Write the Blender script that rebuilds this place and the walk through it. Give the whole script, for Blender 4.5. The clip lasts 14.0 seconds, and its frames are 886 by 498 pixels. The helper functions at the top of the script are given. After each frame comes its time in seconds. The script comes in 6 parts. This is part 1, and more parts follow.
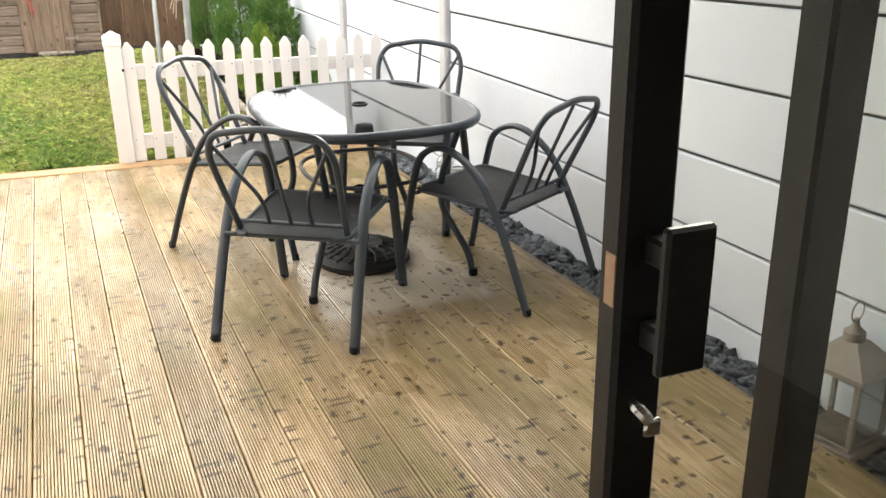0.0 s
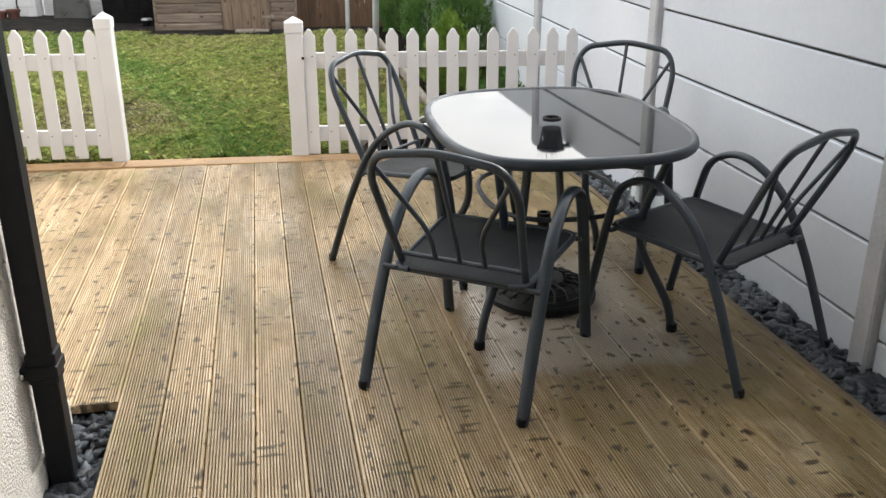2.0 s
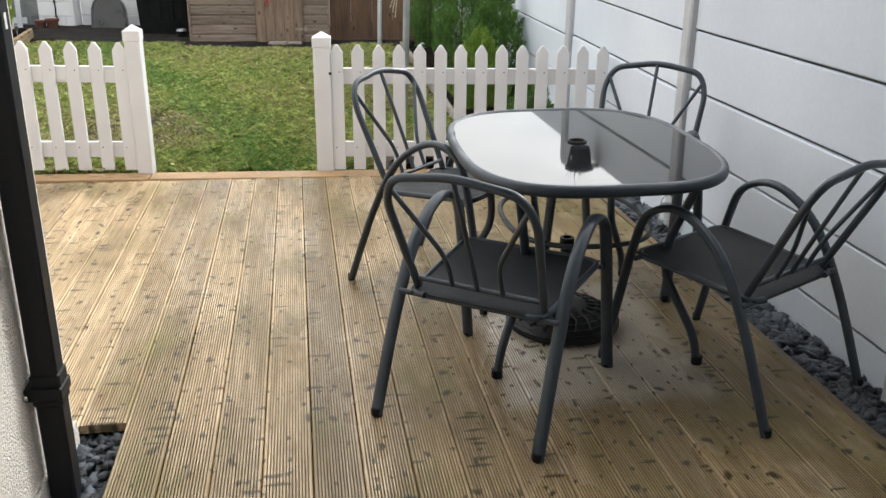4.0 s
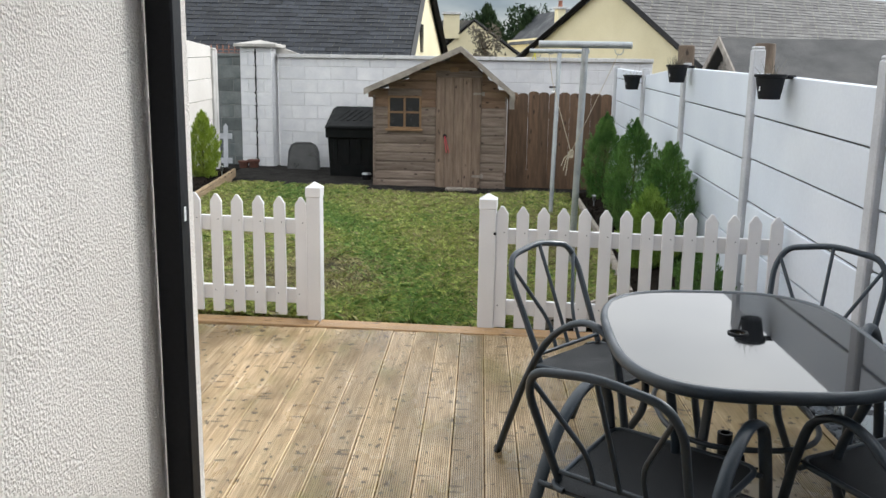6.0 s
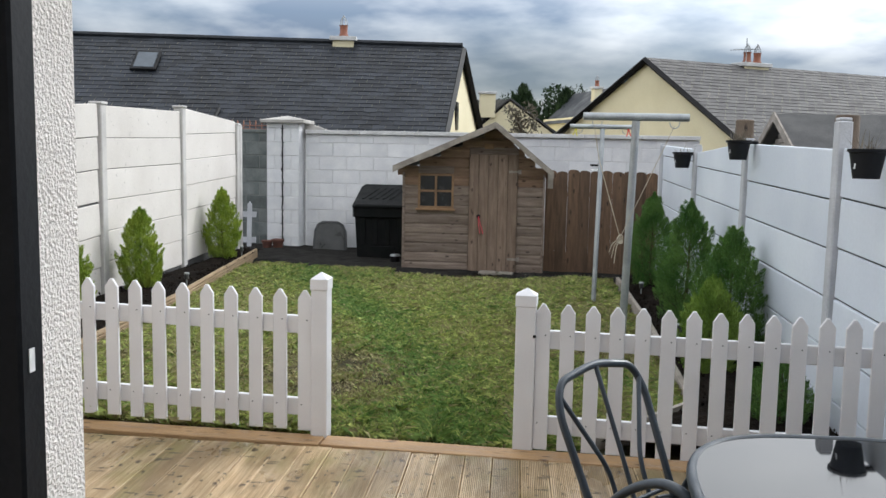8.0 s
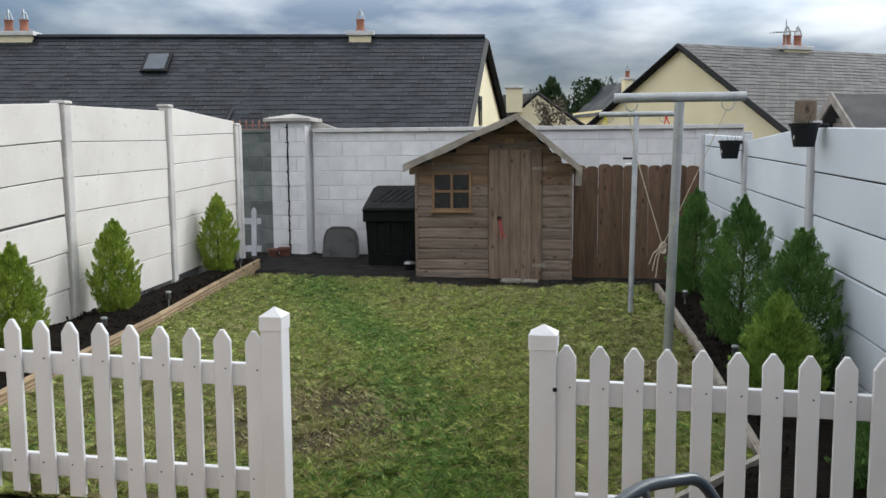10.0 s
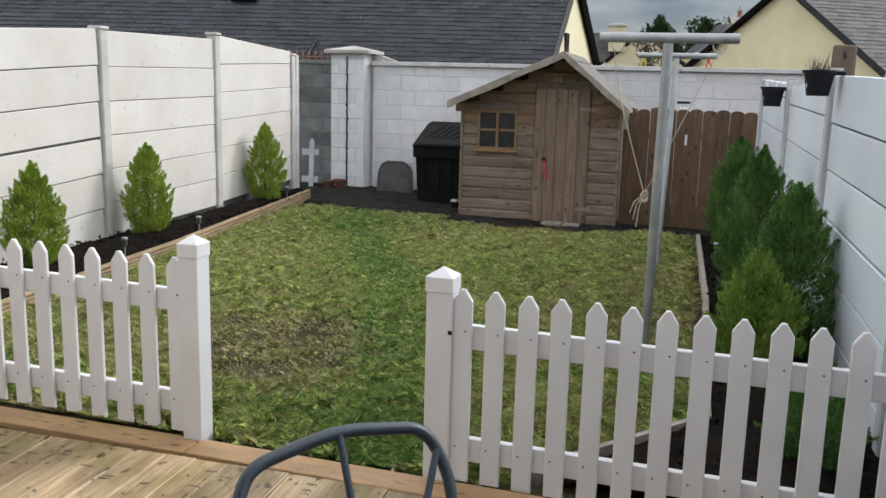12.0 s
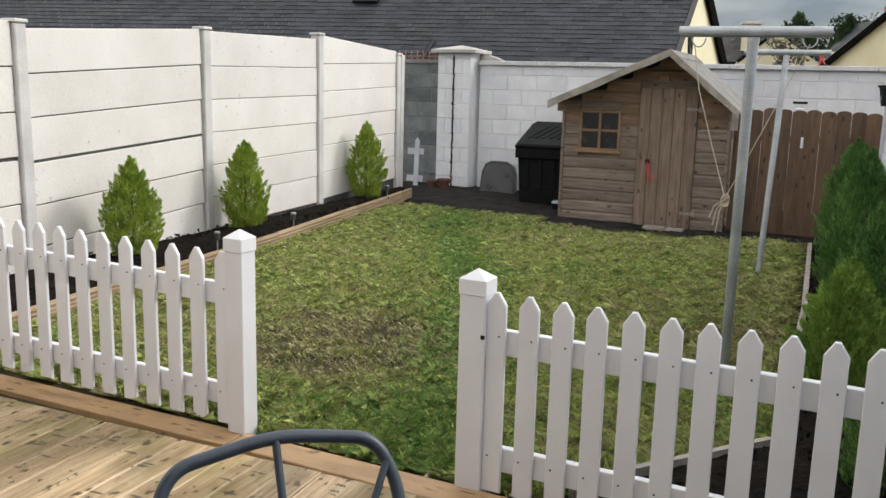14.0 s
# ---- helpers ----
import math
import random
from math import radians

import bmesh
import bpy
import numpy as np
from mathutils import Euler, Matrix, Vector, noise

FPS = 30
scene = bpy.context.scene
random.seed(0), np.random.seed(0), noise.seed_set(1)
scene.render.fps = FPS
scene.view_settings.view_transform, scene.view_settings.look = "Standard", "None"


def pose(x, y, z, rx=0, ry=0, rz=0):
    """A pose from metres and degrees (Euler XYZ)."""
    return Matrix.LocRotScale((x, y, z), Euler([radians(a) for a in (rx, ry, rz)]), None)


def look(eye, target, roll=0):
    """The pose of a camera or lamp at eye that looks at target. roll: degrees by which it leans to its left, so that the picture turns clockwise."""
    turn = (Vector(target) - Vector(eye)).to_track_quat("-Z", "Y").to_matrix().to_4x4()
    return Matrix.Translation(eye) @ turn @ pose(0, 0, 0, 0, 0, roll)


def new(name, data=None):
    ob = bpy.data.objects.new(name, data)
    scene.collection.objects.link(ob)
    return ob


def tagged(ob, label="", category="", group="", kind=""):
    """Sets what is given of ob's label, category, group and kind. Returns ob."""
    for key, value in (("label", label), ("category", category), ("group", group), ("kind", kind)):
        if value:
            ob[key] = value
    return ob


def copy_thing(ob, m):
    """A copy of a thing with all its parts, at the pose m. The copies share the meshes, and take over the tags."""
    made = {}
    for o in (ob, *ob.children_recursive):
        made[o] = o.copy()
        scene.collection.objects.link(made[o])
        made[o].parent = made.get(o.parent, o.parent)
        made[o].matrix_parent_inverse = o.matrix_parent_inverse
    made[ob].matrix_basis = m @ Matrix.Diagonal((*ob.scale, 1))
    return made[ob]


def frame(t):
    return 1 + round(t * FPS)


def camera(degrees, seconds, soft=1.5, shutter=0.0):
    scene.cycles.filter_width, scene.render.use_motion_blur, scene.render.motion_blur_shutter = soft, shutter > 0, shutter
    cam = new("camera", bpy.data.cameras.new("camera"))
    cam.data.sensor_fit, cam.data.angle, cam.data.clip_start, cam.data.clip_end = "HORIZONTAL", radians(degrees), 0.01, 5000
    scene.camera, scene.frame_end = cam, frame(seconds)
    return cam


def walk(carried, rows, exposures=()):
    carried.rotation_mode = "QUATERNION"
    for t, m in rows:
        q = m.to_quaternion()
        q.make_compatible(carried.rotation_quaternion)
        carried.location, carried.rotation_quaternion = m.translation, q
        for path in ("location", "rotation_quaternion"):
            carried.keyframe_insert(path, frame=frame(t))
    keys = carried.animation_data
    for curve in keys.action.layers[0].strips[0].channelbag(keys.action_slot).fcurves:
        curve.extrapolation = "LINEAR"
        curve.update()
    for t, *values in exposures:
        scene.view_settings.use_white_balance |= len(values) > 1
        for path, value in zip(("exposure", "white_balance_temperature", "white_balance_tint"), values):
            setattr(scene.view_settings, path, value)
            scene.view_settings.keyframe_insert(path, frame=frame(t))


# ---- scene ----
cam = camera(53.8, 14.0)
EXPOSURES = ((0.0, 0.98, 6750, 8), (0.5, 0.74, 6900, 10), (1.0, 0.28, 6350, 8), (1.5, 0.08, 6250, 8), (2.2, 0.12, 6250, 8), (5.5, -0.20, 6000, 7), (7.5, -0.48, 5850, 8), (10.5, -0.68, 5850, 7), (14.0, -0.50, 6150, 9))
PATH = [
    (0, (-0.044, -0.812, 1.381), (0.66, 0.933, 0.704), -0.7),
    (0.5, (0.019, -0.656, 1.359), (0.468, 1.172, 0.682), -0.1),
    (1, (0.087, -0.529, 1.371), (0.405, 1.322, 0.685), 0.4),
    (1.5, (0.088, -0.365, 1.376), (0.374, 1.487, 0.675), 0.4),
    (2, (0.088, -0.256, 1.387), (0.413, 1.585, 0.678), -0.0),
    (2.2, (0.085, -0.239, 1.387), (0.445, 1.597, 0.68), -0.0),
    (4.3, (0.168, -0.181, 1.408), (0.365, 1.693, 0.738), 0.9),
    (4.5, (0.189, -0.188, 1.421), (0.298, 1.698, 0.763), 0.9),
    (5, (0.215, -0.197, 1.462), (0.196, 1.71, 0.858), 1.2),
    (5.5, (0.243, -0.208, 1.526), (0.156, 1.726, 1.025), 1.0),
    (6, (0.212, -0.132, 1.548), (0.083, 1.824, 1.155), 0.9),
    (6.5, (0.157, 0.028, 1.556), (-0.006, 1.997, 1.243), 0.7),
    (7, (0.136, 0.192, 1.537), (-0.054, 2.166, 1.275), 0.6),
    (7.5, (0.171, 0.439, 1.507), (-0.039, 2.414, 1.271), 0.5),
    (8, (0.181, 0.725, 1.52), (-0.033, 2.701, 1.3), 1.1),
    (8.2, (0.171, 0.873, 1.497), (-0.044, 2.85, 1.286), 0.9),
    (10.3, (0.27, 1.908, 1.507), (-0.046, 3.869, 1.273), -0.8),
    (10.5, (0.326, 1.918, 1.514), (-0.036, 3.869, 1.263), -0.4),
    (11, (0.593, 1.902, 1.508), (0.145, 3.828, 1.205), 0.6),
    (11.5, (0.813, 1.934, 1.504), (0.324, 3.841, 1.154), 1.0),
    (12, (0.977, 2.051, 1.509), (0.461, 3.948, 1.141), 1.5),
    (12.5, (1.116, 2.142, 1.506), (0.579, 4.032, 1.133), 1.8),
    (13, (1.214, 2.233, 1.496), (0.64, 4.112, 1.124), 1.6),
    (13.5, (1.264, 2.264, 1.494), (0.616, 4.119, 1.121), 1.2),
    (14, (1.254, 2.262, 1.497), (0.47, 4.063, 1.124), 1.5),
]
walk(cam, [(t, look(eye, aim, roll)) for t, eye, aim, roll in PATH], exposures=EXPOSURES)

# ---- world, sun and exposure ----
SUN_AZ, SUN_EL = 50.0, 29.0      # degrees clockwise from +y, degrees up
world = bpy.data.worlds.new("sky")
scene.world = world
world.use_nodes = True
wn, wl = world.node_tree.nodes, world.node_tree.links
wn.clear()
sky = wn.new("ShaderNodeTexSky")
sky.sky_type = 'NISHITA'
sky.sun_disc = False
sky.sun_elevation, sky.sun_rotation = radians(SUN_EL), radians(SUN_AZ)
sky.air_density, sky.dust_density, sky.ozone_density = 1.0, 1.5, 1.0
tc = wn.new("ShaderNodeTexCoord")
mp = wn.new("ShaderNodeMapping")
mp.inputs["Scale"].default_value = (1.0, 1.0, 3.2)
wl.new(tc.outputs["Generated"], mp.inputs["Vector"])
cn = wn.new("ShaderNodeTexNoise")
cn.inputs["Scale"].default_value, cn.inputs["Detail"].default_value = 2.6, 7.0
cn.inputs["Roughness"].default_value = 0.55
wl.new(mp.outputs["Vector"], cn.inputs["Vector"])
cr = wn.new("ShaderNodeValToRGB")
cr.color_ramp.elements[0].position, cr.color_ramp.elements[0].color = 0.36, (0.5, 0.5, 0.5, 1)
cr.color_ramp.elements[1].position, cr.color_ramp.elements[1].color = 0.60, (1, 1, 1, 1)
wl.new(cn.outputs["Fac"], cr.inputs["Fac"])
cn2 = wn.new("ShaderNodeTexNoise")
cn2.inputs["Scale"].default_value, cn2.inputs["Detail"].default_value = 5.0, 6.0
wl.new(mp.outputs["Vector"], cn2.inputs["Vector"])
cc = wn.new("ShaderNodeValToRGB")
cc.color_ramp.elements[0].position, cc.color_ramp.elements[0].color = 0.40, (3.5, 4.2, 5.4, 1)
cc.color_ramp.elements[1].position, cc.color_ramp.elements[1].color = 0.62, (12.2, 12.0, 11.7, 1)
wl.new(cn2.outputs["Fac"], cc.inputs["Fac"])
wm = wn.new("ShaderNodeMix")
wm.data_type = 'RGBA'
wl.new(cr.outputs["Color"], wm.inputs["Factor"])
wl.new(sky.outputs["Color"], wm.inputs["A"])
wl.new(cc.outputs["Color"], wm.inputs["B"])
sep = wn.new("ShaderNodeSeparateXYZ")
wl.new(tc.outputs["Generated"], sep.inputs["Vector"])
grad = wn.new("ShaderNodeMapRange")      # an overcast sky is brighter overhead
grad.inputs["From Min"].default_value, grad.inputs["From Max"].default_value = 0.10, 0.27
grad.inputs["To Min"].default_value, grad.inputs["To Max"].default_value = 0.76, 2.1
wl.new(sep.outputs["Z"], grad.inputs["Value"])
even = wn.new("ShaderNodeMapRange")      # the cloud cover closes to an even sheet higher up
even.inputs["From Min"].default_value, even.inputs["From Max"].default_value = 0.15, 0.26
even.inputs["To Max"].default_value = 0.85
wl.new(sep.outputs["Z"], even.inputs["Value"])
sheet = wn.new("ShaderNodeMix")
sheet.data_type = 'RGBA'
sheet.inputs["B"].default_value = (9.9, 9.4, 8.8, 1)
wl.new(even.outputs["Result"], sheet.inputs["Factor"])
wl.new(wm.outputs["Result"], sheet.inputs["A"])
dt = wn.new("ShaderNodeVectorMath")       # thin cloud glows round the hidden sun
dt.operation = 'DOT_PRODUCT'
dt.inputs[1].default_value = (math.sin(radians(SUN_AZ)) * math.cos(radians(SUN_EL)), math.cos(radians(SUN_AZ)) * math.cos(radians(SUN_EL)), math.sin(radians(SUN_EL)))
wl.new(tc.outputs["Generated"], dt.inputs[0])
glow = wn.new("ShaderNodeMapRange")
glow.interpolation_type = 'SMOOTHSTEP'
glow.inputs["From Min"].default_value, glow.inputs["From Max"].default_value = 0.55, 1.0
glow.inputs["To Min"].default_value, glow.inputs["To Max"].default_value = 1.0, 1.7
wl.new(dt.outputs["Value"], glow.inputs["Value"])
gx_ = wn.new("ShaderNodeMath")
gx_.operation = 'MULTIPLY'
wl.new(grad.outputs["Result"], gx_.inputs[0])
wl.new(glow.outputs["Result"], gx_.inputs[1])
gm = wn.new("ShaderNodeVectorMath")
gm.operation = 'SCALE'
wl.new(sheet.outputs["Result"], gm.inputs[0])
wl.new(gx_.outputs[0], gm.inputs["Scale"])
bg = wn.new("ShaderNodeBackground")
bg.inputs["Strength"].default_value = 0.110
wl.new(gm.outputs[0], bg.inputs["Color"])
wo = wn.new("ShaderNodeOutputWorld")
wl.new(bg.outputs["Background"], wo.inputs["Surface"])

sun = new("sun", bpy.data.lights.new("sun", 'SUN'))
sun.data.energy, sun.data.angle, sun.data.color = 2.3, radians(14), (1.0, 0.95, 0.87)
sd = Vector((math.sin(radians(SUN_AZ)) * math.cos(radians(SUN_EL)), math.cos(radians(SUN_AZ)) * math.cos(radians(SUN_EL)), math.sin(radians(SUN_EL))))
sun.matrix_world = look(tuple(sd * 30), (0, 0, 0))

# ---- materials ----


def surf(name, c1, c2, scale=6.0, rough=0.7, bump=0.2, fine=90.0, metal=0.0, rand=0.0, stretch=(1, 1, 1), c3=None, spots=0.0,
         spot_scale=9.0, rough2=None, space="Object", spec=0.5, island=0.0, bump_dist=0.01, transmission=0.0, grain=0.13, knots=None):
    """Two-scale procedural surface: broad stains between c1 and c2, fine grain with relief, optional dark spots of colour c3."""
    m = bpy.data.materials.new(name)
    m.use_nodes = True
    n, l = m.node_tree.nodes, m.node_tree.links
    b = n["Principled BSDF"]
    b.inputs["Metallic"].default_value = metal
    b.inputs["Specular IOR Level"].default_value = spec
    b.inputs["Transmission Weight"].default_value = transmission
    if space == "World":
        co = n.new("ShaderNodeNewGeometry").outputs["Position"]
    else:
        co = n.new("ShaderNodeTexCoord").outputs["Object"]
    info = n.new("ShaderNodeObjectInfo")
    off = n.new("ShaderNodeVectorMath")
    off.operation = 'MULTIPLY_ADD'
    off.inputs[1].default_value = (1, 1, 1)
    rs = n.new("ShaderNodeMath")
    rs.operation = 'MULTIPLY'
    rs.inputs[1].default_value = 37.0 if space == "Object" else 0.0
    l.new(info.outputs["Random"], rs.inputs[0])
    l.new(co, off.inputs[0])
    l.new(rs.outputs[0], off.inputs[2])
    mapn = n.new("ShaderNodeMapping")
    mapn.inputs["Scale"].default_value = stretch
    l.new(off.outputs[0], mapn.inputs["Vector"])
    big = n.new("ShaderNodeTexNoise")
    big.inputs["Scale"].default_value, big.inputs["Detail"].default_value = scale, 5.0
    l.new(mapn.outputs["Vector"], big.inputs["Vector"])
    small = n.new("ShaderNodeTexNoise")
    small.inputs["Scale"].default_value, small.inputs["Detail"].default_value = fine, 3.0
    l.new(mapn.outputs["Vector"], small.inputs["Vector"])
    ramp = n.new("ShaderNodeValToRGB")
    ramp.color_ramp.elements[0].position, ramp.color_ramp.elements[0].color = 0.32, (*c1, 1)
    ramp.color_ramp.elements[1].position, ramp.color_ramp.elements[1].color = 0.68, (*c2, 1)
    l.new(big.outputs["Fac"], ramp.inputs["Fac"])
    out = ramp.outputs["Color"]
    # fine grain in value
    gr = n.new("ShaderNodeMapRange")
    gr.inputs["From Min"].default_value, gr.inputs["From Max"].default_value = 0.3, 0.7
    gr.inputs["To Min"].default_value, gr.inputs["To Max"].default_value = 1 - grain, 1 + 0.9 * grain
    l.new(small.outputs["Fac"], gr.inputs["Value"])
    val = gr.outputs["Result"]
    for amount, source in ((rand, info.outputs["Random"]), (island, None)):
        if amount:
            src = source if source is not None else n.new("ShaderNodeNewGeometry").outputs["Random Per Island"]
            rr = n.new("ShaderNodeMapRange")
            rr.inputs["To Min"].default_value, rr.inputs["To Max"].default_value = 1 - amount, 1 + amount
            l.new(src, rr.inputs["Value"])
            mu = n.new("ShaderNodeMath")
            mu.operation = 'MULTIPLY'
            l.new(val, mu.inputs[0])
            l.new(rr.outputs["Result"], mu.inputs[1])
            val = mu.outputs[0]
    hs = n.new("ShaderNodeHueSaturation")
    l.new(out, hs.inputs["Color"])
    l.new(val, hs.inputs["Value"])
    out = hs.outputs["Color"]
    if c3 is not None:
        vo = n.new("ShaderNodeTexNoise")
        vo.inputs["Scale"].default_value, vo.inputs["Detail"].default_value = spot_scale, 4.0
        vo.inputs["Roughness"].default_value = 0.65
        l.new(mapn.outputs["Vector"], vo.inputs["Vector"])
        sr = n.new("ShaderNodeMapRange")
        sr.inputs["From Min"].default_value, sr.inputs["From Max"].default_value = 0.72 - spots, 0.80 - spots
        l.new(vo.outputs["Fac"], sr.inputs["Value"])
        mx = n.new("ShaderNodeMix")
        mx.data_type = 'RGBA'
        l.new(sr.outputs["Result"], mx.inputs["Factor"])
        l.new(out, mx.inputs["A"])
        mx.inputs["B"].default_value = (*c3, 1)
        out = mx.outputs["Result"]
    if knots is not None:
        kmap = n.new("ShaderNodeMapping")
        kmap.inputs["Scale"].default_value = knots
        l.new(off.outputs[0], kmap.inputs["Vector"])
        kv = n.new("ShaderNodeTexVoronoi")
        kv.inputs["Scale"].default_value = 1.0
        l.new(kmap.outputs["Vector"], kv.inputs["Vector"])
        wob = n.new("ShaderNodeMath")
        wob.operation = 'MULTIPLY_ADD'
        wob.inputs[1].default_value = 0.25
        l.new(small.outputs["Fac"], wob.inputs[0])
        l.new(kv.outputs["Distance"], wob.inputs[2])
        kr = n.new("ShaderNodeMapRange")
        kr.inputs["From Min"].default_value, kr.inputs["From Max"].default_value = 0.30, 0.22
        kr.inputs["To Max"].default_value = 0.9
        l.new(wob.outputs[0], kr.inputs["Value"])
        km = n.new("ShaderNodeMix")
        km.data_type = 'RGBA'
        l.new(kr.outputs["Result"], km.inputs["Factor"])
        l.new(out, km.inputs["A"])
        km.inputs["B"].default_value = (c1[0] * 0.30, c1[1] * 0.27, c1[2] * 0.27, 1)
        out = km.outputs["Result"]
    l.new(out, b.inputs["Base Color"])
    r2 = rough if rough2 is None else rough2
    ro = n.new("ShaderNodeMapRange")
    ro.inputs["From Min"].default_value, ro.inputs["From Max"].default_value = 0.35, 0.65
    ro.inputs["To Min"].default_value, ro.inputs["To Max"].default_value = max(0.02, rough - 0.04), min(1, r2 + 0.04)
    l.new(big.outputs["Fac"], ro.inputs["Value"])
    l.new(ro.outputs["Result"], b.inputs["Roughness"])
    if bump:
        bu = n.new("ShaderNodeBump")
        bu.inputs["Strength"].default_value, bu.inputs["Distance"].default_value = bump, bump_dist
        l.new(small.outputs["Fac"], bu.inputs["Height"])
        l.new(bu.outputs["Normal"], b.inputs["Normal"])
    return m


def deck_wood(name):
    """Wet, weathered softwood boards: grain along y, knots, damp and green stains over the whole deck, painted shade by
    the wall.
    """
    m = bpy.data.materials.new(name)
    m.use_nodes = True
    n, l = m.node_tree.nodes, m.node_tree.links
    b = n["Principled BSDF"]
    pos = n.new("ShaderNodeNewGeometry").outputs["Position"]
    info = n.new("ShaderNodeObjectInfo")
    tco = n.new("ShaderNodeTexCoord").outputs["Object"]
    add = n.new("ShaderNodeVectorMath")
    add.operation = 'ADD'
    rv = n.new("ShaderNodeMath")
    rv.operation = 'MULTIPLY'
    rv.inputs[1].default_value = 53.0
    l.new(info.outputs["Random"], rv.inputs[0])
    l.new(tco, add.inputs[0])
    l.new(rv.outputs[0], add.inputs[1])

    def noise_of(src, scl, scale, detail=4.0, rough=0.5):
        mpn = n.new("ShaderNodeMapping")
        mpn.inputs["Scale"].default_value = scl
        l.new(src, mpn.inputs["Vector"])
        t = n.new("ShaderNodeTexNoise")
        t.inputs["Scale"].default_value, t.inputs["Detail"].default_value, t.inputs["Roughness"].default_value = scale, detail, rough
        l.new(mpn.outputs["Vector"], t.inputs["Vector"])
        return t.outputs["Fac"]

    def ramp(src, *stops):
        r = n.new("ShaderNodeValToRGB")
        while len(r.color_ramp.elements) < len(stops):
            r.color_ramp.elements.new(0.5)
        for e, (p, c) in zip(r.color_ramp.elements, stops):
            e.position, e.color = p, (*c, 1)
        l.new(src, r.inputs["Fac"])
        return r.outputs["Color"]

    def band(src, lo, hi, top):
        r = n.new("ShaderNodeMapRange")
        r.inputs["From Min"].default_value, r.inputs["From Max"].default_value, r.inputs["To Max"].default_value = lo, hi, top
        l.new(src, r.inputs["Value"])
        return r.outputs["Result"]

    def mix(f, a, bb, mode='MIX'):
        x = n.new("ShaderNodeMix")
        x.data_type = 'RGBA'
        x.blend_type = mode
        for sock, v in (("Factor", f), ("A", a), ("B", bb)):
            if isinstance(v, (int, float)):
                x.inputs[sock].default_value = v
            elif isinstance(v, tuple):
                x.inputs[sock].default_value = (*v, 1)
            else:
                l.new(v, x.inputs[sock])
        return x.outputs["Result"]

    grain = noise_of(add.outputs[0], (26, 1.1, 26), 3.0, 6.0, 0.6)
    col = ramp(grain, (0.26, (0.255, 0.175, 0.094)), (0.5, (0.475, 0.350, 0.204)), (0.74, (0.68, 0.545, 0.368)))
    tone = n.new("ShaderNodeMapRange")
    tone.inputs["To Min"].default_value, tone.inputs["To Max"].default_value = 0.72, 1.22
    l.new(info.outputs["Random"], tone.inputs["Value"])
    hs = n.new("ShaderNodeHueSaturation")
    l.new(col, hs.inputs["Color"])
    l.new(tone.outputs["Result"], hs.inputs["Value"])
    col = hs.outputs["Color"]
    # broad damp stains, longer along the boards
    damp = noise_of(pos, (2.2, 0.8, 1), 1.7, 4.0)
    col = mix(ramp(damp, (0.47, (0, 0, 0)), (0.62, (0.55, 0.55, 0.55))), col, (0.150, 0.098, 0.038))
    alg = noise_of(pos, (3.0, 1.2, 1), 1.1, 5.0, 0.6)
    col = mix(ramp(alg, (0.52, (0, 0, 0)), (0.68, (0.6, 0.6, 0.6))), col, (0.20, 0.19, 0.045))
    # some green-brown growth towards the wall, deepened to paint in the shade there
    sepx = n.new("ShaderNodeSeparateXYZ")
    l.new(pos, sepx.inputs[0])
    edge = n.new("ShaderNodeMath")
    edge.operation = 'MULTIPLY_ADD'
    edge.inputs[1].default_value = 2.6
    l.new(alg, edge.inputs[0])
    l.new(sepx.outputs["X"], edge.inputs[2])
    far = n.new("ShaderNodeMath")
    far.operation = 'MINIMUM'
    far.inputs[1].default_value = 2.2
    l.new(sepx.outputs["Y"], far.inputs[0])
    growth_shade = n.new("ShaderNodeMath")
    growth_shade.operation = 'MULTIPLY_ADD'
    growth_shade.inputs[1].default_value = 0.45
    l.new(far.outputs[0], growth_shade.inputs[0])
    l.new(edge.outputs[0], growth_shade.inputs[2])
    col = mix(band(growth_shade.outputs[0], 2.4, 3.6, 0.55), col, (0.185, 0.142, 0.050))
    pale = noise_of(pos, (2.0, 0.7, 1), 2.9, 5.0, 0.6)
    col = mix(ramp(pale, (0.54, (0, 0, 0)), (0.70, (0.45, 0.45, 0.45))), col, (0.60, 0.48, 0.31))
    # pale worn place under the parasol base
    sb = n.new("ShaderNodeVectorMath")
    sb.operation = 'SUBTRACT'
    sb.inputs[1].default_value = (1.03, 2.66, 0)
    l.new(pos, sb.inputs[0])
    ab = n.new("ShaderNodeVectorMath")
    ab.operation = 'ABSOLUTE'
    l.new(sb.outputs[0], ab.inputs[0])
    xyz = n.new("ShaderNodeSeparateXYZ")
    l.new(ab.outputs[0], xyz.inputs[0])
    big_ = n.new("ShaderNodeMath")
    big_.operation = 'MAXIMUM'
    dv = n.new("ShaderNodeMath")
    dv.operation = 'MULTIPLY'
    dv.inputs[1].default_value = 0.72
    l.new(xyz.outputs["Y"], dv.inputs[0])
    l.new(xyz.outputs["X"], big_.inputs[0])
    l.new(dv.outputs[0], big_.inputs[1])
    ad = n.new("ShaderNodeMath")
    ad.operation = 'MULTIPLY_ADD'
    ad.inputs[1].default_value = 0.10
    l.new(pale, ad.inputs[0])
    l.new(big_.outputs[0], ad.inputs[2])
    col = mix(ramp(ad.outputs[0], (0.37, (0.68, 0.68, 0.68)), (0.43, (0, 0, 0))), col, (0.58, 0.53, 0.44))
